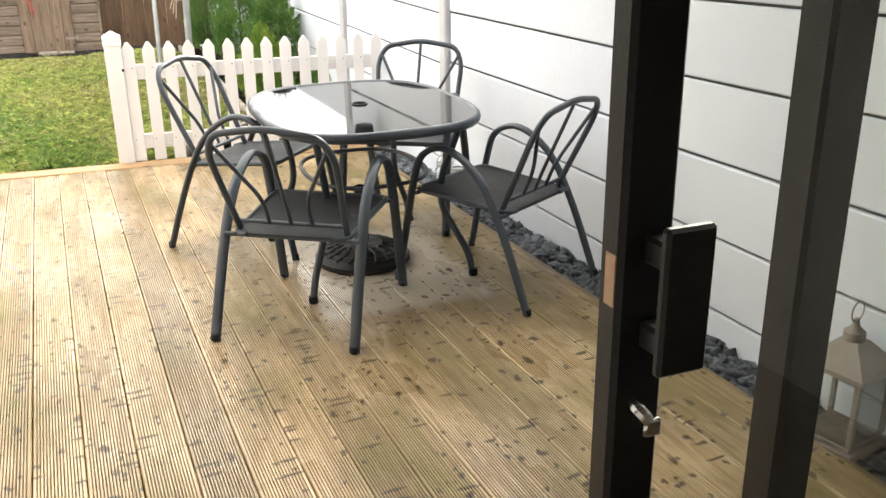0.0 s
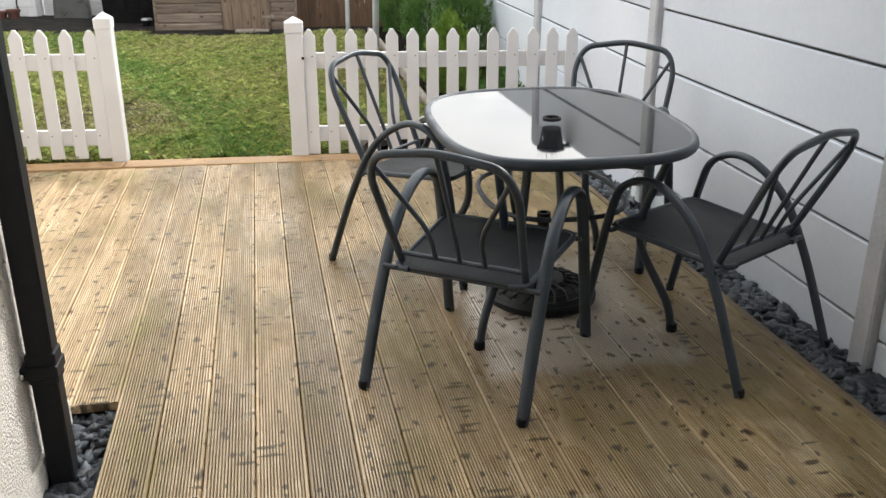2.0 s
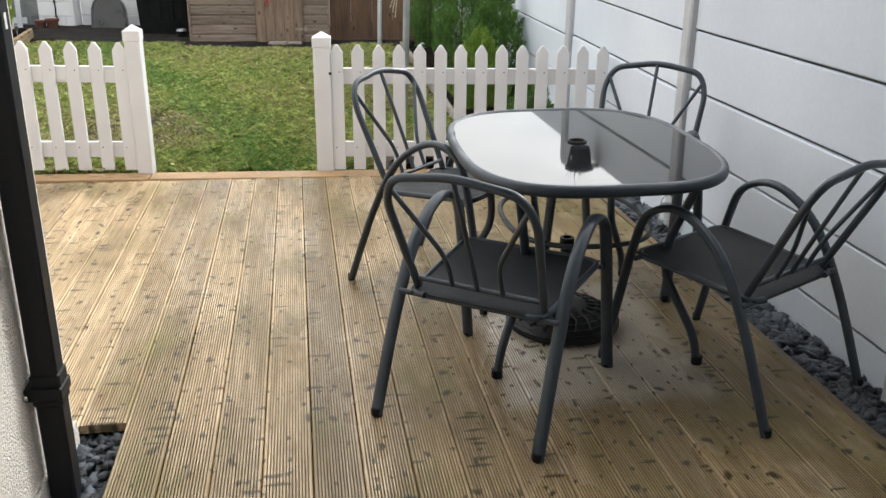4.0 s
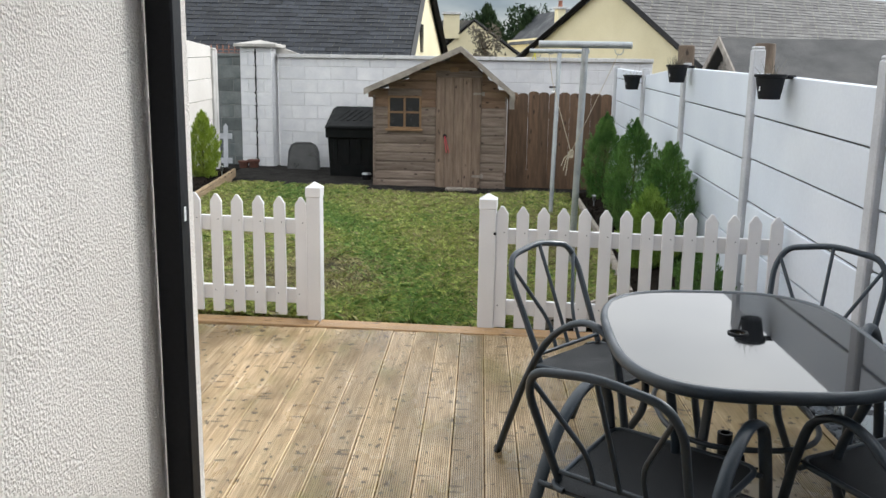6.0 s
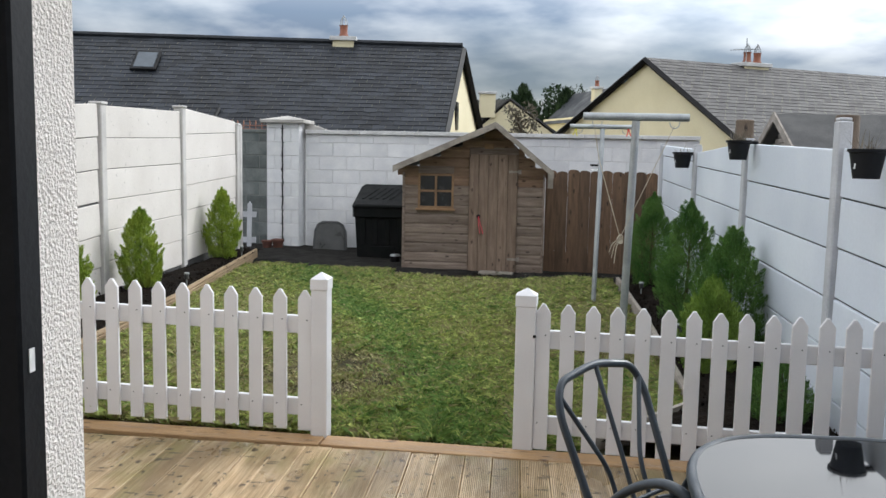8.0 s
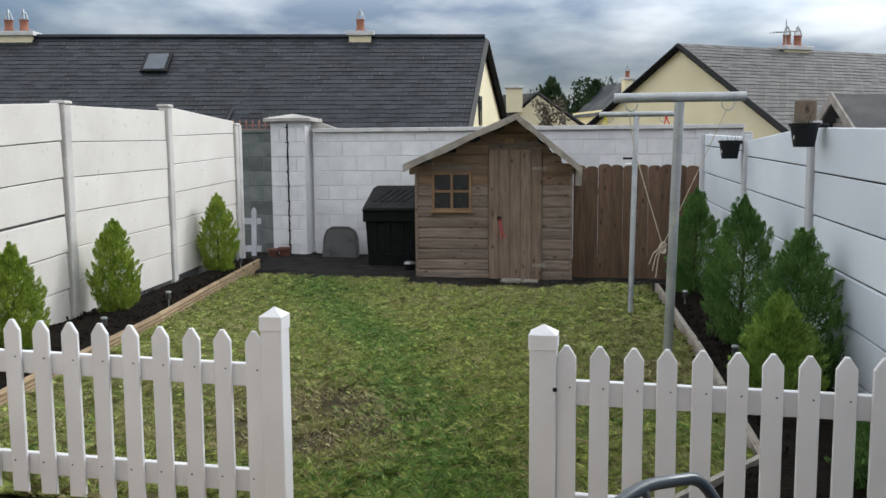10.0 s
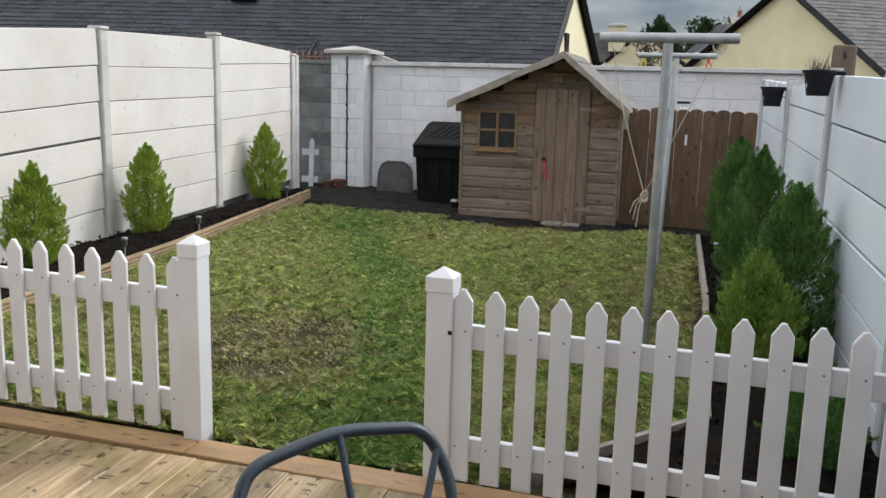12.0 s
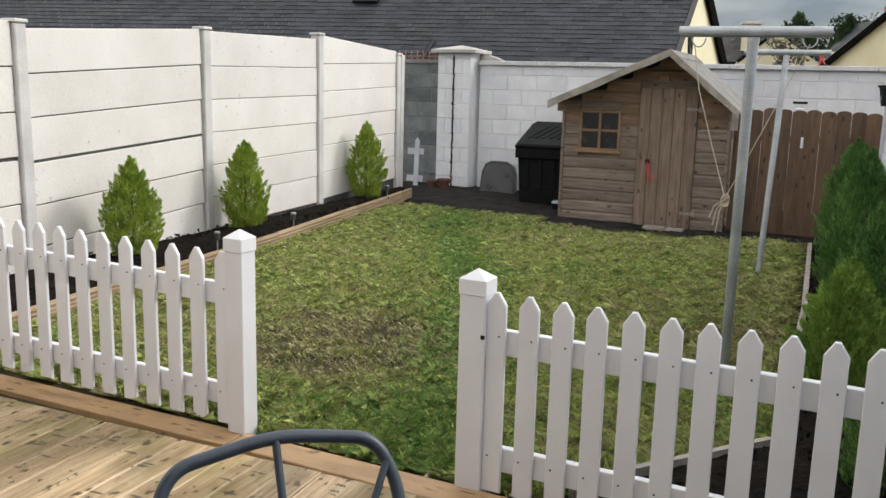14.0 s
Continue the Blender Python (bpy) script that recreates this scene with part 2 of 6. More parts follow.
    # round knots and short cracks across the grain, on some boards more than others
    def flecks(scl, lo, hi, gate, tint, amount):
        mk = n.new("ShaderNodeMapping")
        mk.inputs["Scale"].default_value = scl
        l.new(add.outputs[0], mk.inputs["Vector"])
        bend = n.new("ShaderNodeTexNoise")
        bend.inputs["Scale"].default_value = 2.2
        l.new(mk.outputs["Vector"], bend.inputs["Vector"])
        mv = n.new("ShaderNodeVectorMath")
        mv.operation = 'MULTIPLY_ADD'
        mv.inputs[1].default_value = (0.55, 0.55, 0.0)
        l.new(bend.outputs["Color"], mv.inputs[0])
        l.new(mk.outputs["Vector"], mv.inputs[2])
        kn = n.new("ShaderNodeTexVoronoi")
        kn.voronoi_dimensions = '2D'
        kn.inputs["Scale"].default_value = 1.0
        l.new(mv.outputs[0], kn.inputs["Vector"])
        shape = n.new("ShaderNodeMapRange")
        shape.inputs["From Min"].default_value, shape.inputs["From Max"].default_value = hi, lo
        shape.inputs["To Max"].default_value = amount
        l.new(kn.outputs["Distance"], shape.inputs["Value"])
        sc_ = n.new("ShaderNodeSeparateColor")
        l.new(kn.outputs["Color"], sc_.inputs["Color"])
        gt = n.new("ShaderNodeMath")
        gt.operation = 'GREATER_THAN'
        gt.inputs[1].default_value = gate
        l.new(sc_.outputs["Red"], gt.inputs[0])
        pr = n.new("ShaderNodeMath")
        pr.operation = 'MULTIPLY'
        l.new(shape.outputs["Result"], pr.inputs[0])
        l.new(gt.outputs[0], pr.inputs[1])
        return mix(pr.outputs[0], col, tint)

    col = flecks((9.0, 6.0, 1.0), 0.06, 0.14, 0.50, (0.050, 0.034, 0.018), 0.9)
    col = flecks((8.0, 5.0, 1.0), 0.08, 0.34, 0.62, (0.17, 0.10, 0.042), 0.32)
    col = flecks((6.5, 26.0, 1.0), 0.14, 0.26, 0.84, (0.060, 0.046, 0.024), 0.85)
    col = flecks((26.0, 17.0, 1.0), 0.14, 0.22, 0.84, (0.05, 0.044, 0.024), 0.8)
    specks = noise_of(add.outputs[0], (1, 0.35, 1), 46.0, 2.0)
    col = mix(ramp(specks, (0.70, (0, 0, 0)), (0.76, (0.7, 0.7, 0.7))), col, (0.10, 0.065, 0.035))
    l.new(col, b.inputs["Base Color"])
    wet = noise_of(pos, (1.5, 0.7, 1), 2.1, 4.0)
    rr = n.new("ShaderNodeMapRange")
    rr.inputs["From Min"].default_value, rr.inputs["From Max"].default_value = 0.35, 0.65
    rr.inputs["To Min"].default_value, rr.inputs["To Max"].default_value = 0.20, 0.48
    l.new(wet, rr.inputs["Value"])
    l.new(rr.outputs["Result"], b.inputs["Roughness"])
    b.inputs["Specular IOR Level"].default_value = 0.36
    bu = n.new("ShaderNodeBump")
    bu.inputs["Strength"].default_value, bu.inputs["Distance"].default_value = 0.35, 0.002
    l.new(grain, bu.inputs["Height"])
    l.new(bu.outputs["Normal"], b.inputs["Normal"])
    return m


def glass(name, tint=(1, 1, 1), rough=0.0):
    m = bpy.data.materials.new(name)
    m.use_nodes = True
    b = m.node_tree.nodes["Principled BSDF"]
    b.inputs["Base Color"].default_value = (*tint, 1)
    b.inputs["Transmission Weight"].default_value = 1.0
    b.inputs["Roughness"].default_value = rough
    b.inputs["IOR"].default_value = 1.45
    return m


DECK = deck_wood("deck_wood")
# darker wood for the groove floors, with their shade painted in
DECK_GROOVE = surf("shaded_deck_wood", (0.090, 0.062, 0.030), (0.205, 0.145, 0.070), 6, 0.6, 0.3, 80, stretch=(1, 0.4, 1), rand=0.2)
# near-black for added sheets that stand in for shade in the panel joints
JOINT_DARK = surf("joint_shadow", (0.05, 0.05, 0.05), (0.09, 0.09, 0.09), 6, 0.9, 0.5, 60)
EDGE_WOOD = surf("edge_wood", (0.24, 0.140, 0.060), (0.44, 0.280, 0.135), 4, 0.34, 0.35, 60, stretch=(1, 6, 6), c3=(0.10, 0.058, 0.028), spots=0.10, spot_scale=4, rough2=0.65, knots=(5, 14, 14))
WHITE_PVC = surf("white_paint", (0.665, 0.665, 0.69), (0.725, 0.725, 0.745), 3, 0.36, 0.03, 120, rand=0.03, rough2=0.5, grain=0.012)
ROUGHCAST = surf("roughcast", (0.77, 0.725, 0.675), (0.85, 0.81, 0.765), 2.5, 0.9, 1.0, 145, c3=(0.56, 0.53, 0.49), spots=0.0, spot_scale=100, bump_dist=0.012, spec=0.2, grain=0.08)
# blue tint paints in the sky shade; the warm one below, the sunlight
PANEL_COOL = surf("panel_paint_shade_blue", (0.625, 0.672, 0.755), (0.715, 0.760, 0.830), 1.3, 0.55, 0.05, 45, rand=0.03, c3=(0.50, 0.52, 0.55), spots=-0.06, spot_scale=3, grain=0.022)
PANEL_WARM = surf("panel_paint_sun_warm", (0.625, 0.588, 0.548), (0.715, 0.680, 0.642), 1.6, 0.6, 0.14, 60, rand=0.035, c3=(0.40, 0.375, 0.345), spots=0.075, spot_scale=17, grain=0.05)
POST_CONC = surf("post_concrete", (0.42, 0.43, 0.46), (0.54, 0.55, 0.58), 4, 0.75, 0.3, 80, c3=(0.28, 0.27, 0.25), spots=0.0, spot_scale=8, grain=0.07)
POST_WARM = surf("post_paint", (0.47, 0.455, 0.44), (0.61, 0.59, 0.57), 4, 0.7, 0.3, 80, c3=(0.34, 0.32, 0.29), spots=0.04, spot_scale=10, grain=0.06)
BLACK_PVC = surf("black_plastic", (0.007, 0.008, 0.010), (0.013, 0.014, 0.017), 4, 0.45, 0.08, 80, rough2=0.6, spec=0.2)
BLACK_ALU = surf("black_powder_coat", (0.012, 0.012, 0.013), (0.02, 0.02, 0.021), 5, 0.34, 0.05, 160, rough2=0.45, spec=0.22)
GREY_STEEL = surf("grey_painted_steel", (0.026, 0.037, 0.051), (0.040, 0.055, 0.073), 8, 0.34, 0.06, 200, rough2=0.5, c3=(0.10, 0.075, 0.05), spots=-0.04, spot_scale=30)
SEAT_MESH = surf("dark_seat_sheet", (0.020, 0.022, 0.025), (0.034, 0.037, 0.041), 6, 0.55, 0.4, 320, rough2=0.68, spec=0.2)
CHROME = surf("steel_latch", (0.55, 0.55, 0.55), (0.65, 0.65, 0.65), 8, 0.22, 0.05, 120, metal=1.0)
GALV = surf("galvanised_steel", (0.30, 0.32, 0.34), (0.44, 0.46, 0.47), 7, 0.45, 0.1, 120, metal=0.55, c3=(0.24, 0.19, 0.15), spots=0.0, spot_scale=18)
BASE_RESIN = surf("black_resin", (0.008, 0.008, 0.009), (0.017, 0.017, 0.019), 10, 0.45, 0.3, 70, rough2=0.6, spec=0.3)
SLATE_CHIP = surf("slate_chips", (0.035, 0.042, 0.052), (0.10, 0.115, 0.135), 22, 0.5, 0.4, 90, island=0.55, rough2=0.75)
SOIL = surf("dark_soil", (0.006, 0.005, 0.004), (0.017, 0.013, 0.010), 11, 0.95, 1.0, 55, c3=(0.040, 0.030, 0.021), spots=0.04, spot_scale=40, bump_dist=0.03, space="World", spec=0.05)
EARTH = surf("earth_under_lawn", (0.030, 0.027, 0.014), (0.075, 0.068, 0.032), 6.0, 0.95, 0.9, 40, c3=(0.070, 0.055, 0.036), spots=0.20, spot_scale=9, bump_dist=0.03, space="World", spec=0.1)
DIRT = surf("grey_dirt", (0.014, 0.0135, 0.013), (0.042, 0.040, 0.037), 5, 0.95, 1.0, 60, c3=(0.11, 0.105, 0.10), spots=0.03, spot_scale=60, bump_dist=0.03, space="World", spec=0.08)
DIRT_GRIT = surf("dirt_grit", (0.022, 0.020, 0.018), (0.060, 0.056, 0.050), 12, 0.9, 0.6, 60, island=0.75, spec=0.1)
BLOCK_WHITE = surf("white_painted_block", (0.64, 0.65, 0.68), (0.75, 0.755, 0.77), 5, 0.8, 0.5, 60, rand=0.05, c3=(0.42, 0.42, 0.42), spots=0.0, spot_scale=22, grain=0.04)
BLOCK_GREY = surf("bare_block", (0.10, 0.115, 0.115), (0.20, 0.215, 0.21), 4, 0.9, 0.6, 70, rand=0.22)
MORTAR = surf("mortar", (0.60, 0.60, 0.62), (0.70, 0.70, 0.71), 6, 0.9, 0.5, 60, c3=(0.30, 0.30, 0.30), spots=0.02, spot_scale=9)
MORTAR_DARK = surf("mortar_grey", (0.18, 0.19, 0.185), (0.25, 0.26, 0.25), 6, 0.9, 0.5, 60)
COPING = surf("coping_concrete", (0.50, 0.50, 0.50), (0.66, 0.66, 0.66), 4, 0.8, 0.4, 70, c3=(0.28, 0.28, 0.26), spots=0.05, spot_scale=9)
CAPSTONE = surf("grey_capstone", (0.33, 0.315, 0.295), (0.50, 0.48, 0.45), 5, 0.85, 0.5, 70, c3=(0.14, 0.13, 0.11), spots=0.06, spot_scale=8)
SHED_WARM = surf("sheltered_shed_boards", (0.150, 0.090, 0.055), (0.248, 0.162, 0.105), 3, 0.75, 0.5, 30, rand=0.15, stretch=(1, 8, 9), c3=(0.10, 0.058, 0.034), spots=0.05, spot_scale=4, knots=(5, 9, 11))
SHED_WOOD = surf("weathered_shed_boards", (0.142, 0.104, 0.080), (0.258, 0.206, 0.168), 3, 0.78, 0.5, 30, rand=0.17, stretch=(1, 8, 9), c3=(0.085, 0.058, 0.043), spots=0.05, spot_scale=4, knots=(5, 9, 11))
SHED_DOOR = surf("weathered_door_boards", (0.155, 0.106, 0.075), (0.265, 0.196, 0.146), 3, 0.75, 0.5, 30, rand=0.15, stretch=(9, 8, 1), c3=(0.085, 0.055, 0.038), spots=0.06, spot_scale=4, knots=(11, 9, 5))
FRESH_WOOD = surf("orange_brown_wood", (0.19, 0.110, 0.055), (0.29, 0.180, 0.095), 4, 0.7, 0.3, 40, rand=0.08)
GREY_WOOD = surf("grey_weathered_wood", (0.20, 0.175, 0.15), (0.34, 0.305, 0.265), 4, 0.8, 0.4, 40, stretch=(2, 2, 2))
STUB_WOOD = surf("brown_round_timber", (0.085, 0.062, 0.045), (0.16, 0.12, 0.09), 4, 0.85, 0.5, 40, stretch=(4, 4, 1), knots=(9, 9, 5))
FELT = surf("grey_roof_felt", (0.13, 0.128, 0.118), (0.215, 0.208, 0.19), 4, 0.9, 0.6, 150, c3=(0.10, 0.11, 0.075), spots=0.06, spot_scale=8)
FELT_DARK = surf("dark_roof_felt", (0.060, 0.060, 0.062), (0.105, 0.104, 0.104), 3, 0.9, 0.6, 120, c3=(0.05, 0.05, 0.045), spots=0.05, spot_scale=6, spec=0.2)
BROWN_FENCE = surf("brown_fence_boards", (0.080, 0.046, 0.026), (0.155, 0.094, 0.055), 3, 0.72, 0.4, 34, rand=0.22, stretch=(9, 8, 1), c3=(0.06, 0.034, 0.020), spots=0.04, spot_scale=4, knots=(12, 9, 4))
BED_WOOD = surf("bed_edging_timber", (0.23, 0.160, 0.088), (0.36, 0.265, 0.16), 4, 0.7, 0.4, 40, rand=0.12, stretch=(1, 1, 8), c3=(0.12, 0.08, 0.045), spots=0.06, spot_scale=6)
BIN_BLACK = surf("black_bin_plastic", (0.005, 0.0065, 0.007), (0.012, 0.0125, 0.013), 6, 0.55, 0.15, 80, rough2=0.68, spec=0.10)
TUB_GREY = surf("smoky_plastic", (0.05, 0.052, 0.055), (0.085, 0.088, 0.092), 6, 0.3, 0.1, 80, rough2=0.45)
TERRACOTTA = surf("terracotta", (0.075, 0.030, 0.021), (0.13, 0.055, 0.038), 8, 0.8, 0.3, 70)
ROPE = surf("pale_rope", (0.42, 0.37, 0.28), (0.55, 0.49, 0.38), 30, 0.85, 0.5, 300)
BARK = surf("bark", (0.05, 0.035, 0.022), (0.10, 0.07, 0.045), 12, 0.9, 0.7, 60)
LEAF_A = surf("cypress_green", (0.170, 0.265, 0.030), (0.370, 0.455, 0.070), 7, 0.55, 0.0, 40, island=0.42, spec=0.2)
LEAF_B = surf("cypress_dark_green", (0.062, 0.145, 0.034), (0.150, 0.265, 0.066), 5, 0.55, 0.0, 40, island=0.42, spec=0.2)
LEAF_C = surf("cypress_lime", (0.140, 0.245, 0.040), (0.270, 0.380, 0.078), 7, 0.55, 0.0, 40, island=0.36, spec=0.2)
LEAF_FAR = surf("far_foliage", (0.016, 0.034, 0.014), (0.040, 0.066, 0.026), 0.7, 0.7, 0.0, 9, island=0.4, spec=0.2)
TWIG = surf("bare_twigs", (0.10, 0.085, 0.06), (0.17, 0.15, 0.11), 5, 0.8, 0.0, 40, island=0.3)
GRASS = surf("grass_blades", (0.165, 0.228, 0.052), (0.490, 0.530, 0.172), 13, 0.5, 0.0, 45, island=0.36, space="World", spec=0.25, grain=0.32)
GRASS_LUSH = surf("lush_grass_blades", (0.092, 0.178, 0.042), (0.235, 0.338, 0.098), 13, 0.5, 0.0, 45, island=0.36, space="World", spec=0.25, grain=0.30)
GRASS_DEAD = surf("dead_grass_blades", (0.220, 0.200, 0.095), (0.400, 0.365, 0.190), 9, 0.7, 0.0, 45, island=0.36, space="World", spec=0.2, grain=0.25)
SLATES = surf("dark_roof_slates", (0.014, 0.017, 0.022), (0.034, 0.038, 0.046), 1.2, 0.46, 0.3, 22, island=0.42, c3=(0.085, 0.090, 0.100), spots=0.03, spot_scale=1.1, rough2=0.66, spec=0.28)
SLATES_PALE = surf("pale_roof_slates", (0.090, 0.088, 0.086), (0.145, 0.140, 0.136), 1.0, 0.6, 0.25, 22, island=0.24, c3=(0.055, 0.054, 0.053), spots=0.05, spot_scale=0.9, rough2=0.75, spec=0.14)
CREAM = surf("cream_render", (0.70, 0.63, 0.42), (0.78, 0.71, 0.50), 0.8, 0.85, 0.3, 25, grain=0.03)
FASCIA = surf("black_fascia", (0.010, 0.010, 0.011), (0.018, 0.018, 0.020), 3, 0.5, 0.05, 40, spec=0.12)
CHIM_POT = surf("clay_chimney_pot", (0.22, 0.085, 0.05), (0.32, 0.13, 0.08), 4, 0.7, 0.2, 30)
GLASS_CLEAR = glass("clear_glass", (0.97, 0.99, 0.975))
GLASS_DARK = surf("dark_tinted_glass", (0.008, 0.009, 0.011), (0.011, 0.012, 0.014), 3, 0.03, 0.0, 50, spec=0.55, rough2=0.0)
GLASS_DARK.node_tree.nodes["Principled BSDF"].inputs["Coat Weight"].default_value = 0.05
GLASS_DARK.node_tree.nodes["Principled BSDF"].inputs["Coat Roughness"].default_value = 0.02
GLASS_DARK.node_tree.nodes["Principled BSDF"].inputs["Coat IOR"].default_value = 1.5
PANE_DARK = surf("dusky_pane", (0.012, 0.014, 0.016), (0.022, 0.024, 0.027), 6, 0.12, 0.0, 50, rough2=0.3, spec=0.25)
VELUX_PANE = surf("skylight_pane", (0.06, 0.075, 0.095), (0.08, 0.10, 0.125), 3, 0.06, 0.0, 50)
PINK = surf("pink_ribbon", (0.70, 0.06, 0.10), (0.80, 0.11, 0.15), 20, 0.5, 0.1, 100)
RED_CLIP = surf("red_peg", (0.65, 0.05, 0.03), (0.75, 0.08, 0.05), 20, 0.4, 0.0, 100)
YELLOW_CLIP = surf("yellow_peg", (0.60, 0.55, 0.03), (0.70, 0.65, 0.06), 20, 0.4, 0.0, 100)
RUST = surf("rusty_iron", (0.26, 0.12, 0.085), (0.38, 0.19, 0.13), 14, 0.8, 0.4, 80)
STICKER = surf("paper_label", (0.42, 0.27, 0.17), (0.50, 0.34, 0.22), 12, 0.6, 0.0, 60)
LABEL_WHITE = surf("white_label", (0.62, 0.62, 0.62), (0.74, 0.74, 0.74), 12, 0.5, 0.0, 60)
PLASTER = surf("indoor_plaster", (0.60, 0.59, 0.56), (0.66, 0.65, 0.62), 2, 0.8, 0.1, 60, grain=0.02)
INDOOR_FLOOR = surf("indoor_floor", (0.16, 0.11, 0.07), (0.24, 0.17, 0.11), 3, 0.45, 0.1, 40, stretch=(6, 1, 1))

# ---- mesh helpers ----


def mesh_of(bm, name, smooth=None):
    me = bpy.data.meshes.new(name)
    bmesh.ops.recalc_face_normals(bm, faces=bm.faces)
    if smooth is not None:
        lim = math.cos(radians(smooth))
        for f in bm.faces:
            f.smooth = True
        for e in bm.edges:
            if len(e.link_faces) == 2 and e.link_faces[0].normal.dot(e.link_faces[1].normal) < lim:
                e.smooth = False
    bm.to_mesh(me)
    bm.free()
    return me


def part(name, bm, material, parent=None, label="", smooth=None, m=None):
    """One mesh object from a bmesh (or a ready mesh), under a thing or a part."""
    me = bm if isinstance(bm, bpy.types.Mesh) else mesh_of(bm, name, smooth)
    if not me.materials:
        me.materials.append(material)
    ob = new(name, me)
    if m is not None:
        ob.matrix_basis = m
    if parent is not None:
        ob.parent = parent
    if label:
        tagged(ob, label)
    return ob


def thing(name, m, label, category, group="", kind=""):
    ob = new(name)
    ob.empty_display_size = 0.1
    ob.matrix_basis = m
    return tagged(ob, label, category, group, kind)


def box(bm, x0, x1, y0, y1, z0, z1, bevel=0.0, segs=1, m=None):
    vs = [bm.verts.new(v) for v in ((x0, y0, z0), (x1, y0, z0), (x1, y1, z0), (x0, y1, z0), (x0, y0, z1), (x1, y0, z1), (x1, y1, z1), (x0, y1, z1))]
    fs = [bm.faces.new([vs[i] for i in q]) for q in ((3, 2, 1, 0), (4, 5, 6, 7), (0, 1, 5, 4), (1, 2, 6, 5), (2, 3, 7, 6), (3, 0, 4, 7))]
    made = vs
    if bevel:
        es = list({e for f in fs for e in f.edges})
        res = bmesh.ops.bevel(bm, geom=es, offset=bevel, segments=segs, affect='EDGES', profile=0.6)
        made = res["verts"]
    if m is not None:
        for v in made:
            v.co = m @ v.co
    return bm


def boxes(*specs, bevel=0.0):
    bm = bmesh.new()
    for s in specs:
        box(bm, *s, bevel=bevel)
    return bm


def rounded_path(pts, radius=0.06, n=6):
    """A polyline whose corners are rounded."""
    pts = [Vector(p) for p in pts]
    out = [pts[0]]
    for a, b, c in zip(pts, pts[1:], pts[2:]):
        u, w = (a - b), (c - b)
        r = min(radius, u.length * 0.48, w.length * 0.48)
        p, q = b + u.normalized() * r, b + w.normalized() * r
        for i in range(n + 1):
            t = i / n
            out.append(p * (1 - t) ** 2 + b * 2 * t * (1 - t) + q * t * t)
    out.append(pts[-1])
    return out


def tube(bm, pts, r, sides=10, flat=1.0, closed=False, cap=True):
    """A round tube along a path; flat < 1 presses it."""
    pts = [Vector(p) for p in pts]
    rings, up = [], None
    count = len(pts)
    for i, p in enumerate(pts):
        if closed:
            d = pts[(i + 1) % count] - pts[i - 1]
        else:
            d = pts[min(i + 1, count - 1)] - pts[max(i - 1, 0)]
        d.normalize()
        if up is None:
            up = Vector((0, 0, 1)) if abs(d.z) < 0.9 else Vector((1, 0, 0))
        side = d.cross(up).normalized()
        up = side.cross(d).normalized()
        rr = r[i] if isinstance(r, (list, tuple)) else r
        rings.append([bm.verts.new(p + (side * math.cos(a) + up * math.sin(a) * flat) * rr) for a in (2 * math.pi * k / sides for k in range(sides))])
    pairs = list(zip(rings, rings[1:])) + ([(rings[-1], rings[0])] if closed else [])
    for a, b in pairs:
        for k in range(sides):
            bm.faces.new((a[k], a[(k + 1) % sides], b[(k + 1) % sides], b[k]))
    if cap and not closed:
        bm.faces.new(rings[0][::-1])
        bm.faces.new(rings[-1])
    return bm


def lathe(bm, profile, sides=24, centre=(0, 0)):
    """A turned shape from (radius, z) pairs."""
    rings = []
    for r, z in profile:
        rings.append([bm.verts.new((centre[0] + max(r, 1e-4) * math.cos(2 * math.pi * k / sides), centre[1] + max(r, 1e-4) * math.sin(2 * math.pi * k / sides), z)) for k in range(sides)])
    for a, b in zip(rings, rings[1:]):
        for k in range(sides):
            bm.faces.new((a[k], a[(k + 1) % sides], b[(k + 1) % sides], b[k]))
    bm.faces.new(rings[0][::-1])
    bm.faces.new(rings[-1])
    return bm


def prism(bm, outline, y0, y1, bevel=0.0):
    """An outline of (x, z) pairs, drawn out along y."""
    a = [bm.verts.new((x, y0, z)) for x, z in outline]
    b = [bm.verts.new((x, y1, z)) for x, z in outline]
    k = len(outline)
    fs = [bm.faces.new(a), bm.faces.new(b[::-1])]
    for i in range(k):
        fs.append(bm.faces.new((a[i], b[i], b[(i + 1) % k], a[(i + 1) % k])))
    if bevel:
        bmesh.ops.bevel(bm, geom=list(fs[0].edges) + list(fs[1].edges), offset=bevel, segments=1, affect='EDGES')
    return bm


def triangles(name, verts, faces):
    """A mesh from numpy arrays of corners and triangles."""
    me = bpy.data.meshes.new(name)
    me.vertices.add(len(verts))
    me.vertices.foreach_set("co", np.asarray(verts, dtype=np.float32).ravel())
    me.loops.add(faces.size)
    me.loops.foreach_set("vertex_index", faces.astype(np.int32).ravel())
    me.polygons.add(len(faces))
    me.polygons.foreach_set("loop_start", np.arange(0, faces.size, 3, dtype=np.int32))
    me.polygons.foreach_set("loop_total", np.full(len(faces), 3, dtype=np.int32))
    me.update(calc_edges=True)
    return me

# ---- the plan ----
WALL_L, WALL_R, HOUSE_X = -4.10, 1.992, -0.63     # faces of the garden walls and of the house wing
WING_END = 2.19                                  # where the house wing stops
GATE_L, GATE_R = (-0.903, 5.148), (0.085, 5.112)     # inner front corners of the gate posts
SLOPE, SLOPE_L, SLOPE_R = -0.0364, -0.034, -0.055

LEAN_R = 0.018                                   # the right-hand wall draws in towards the back


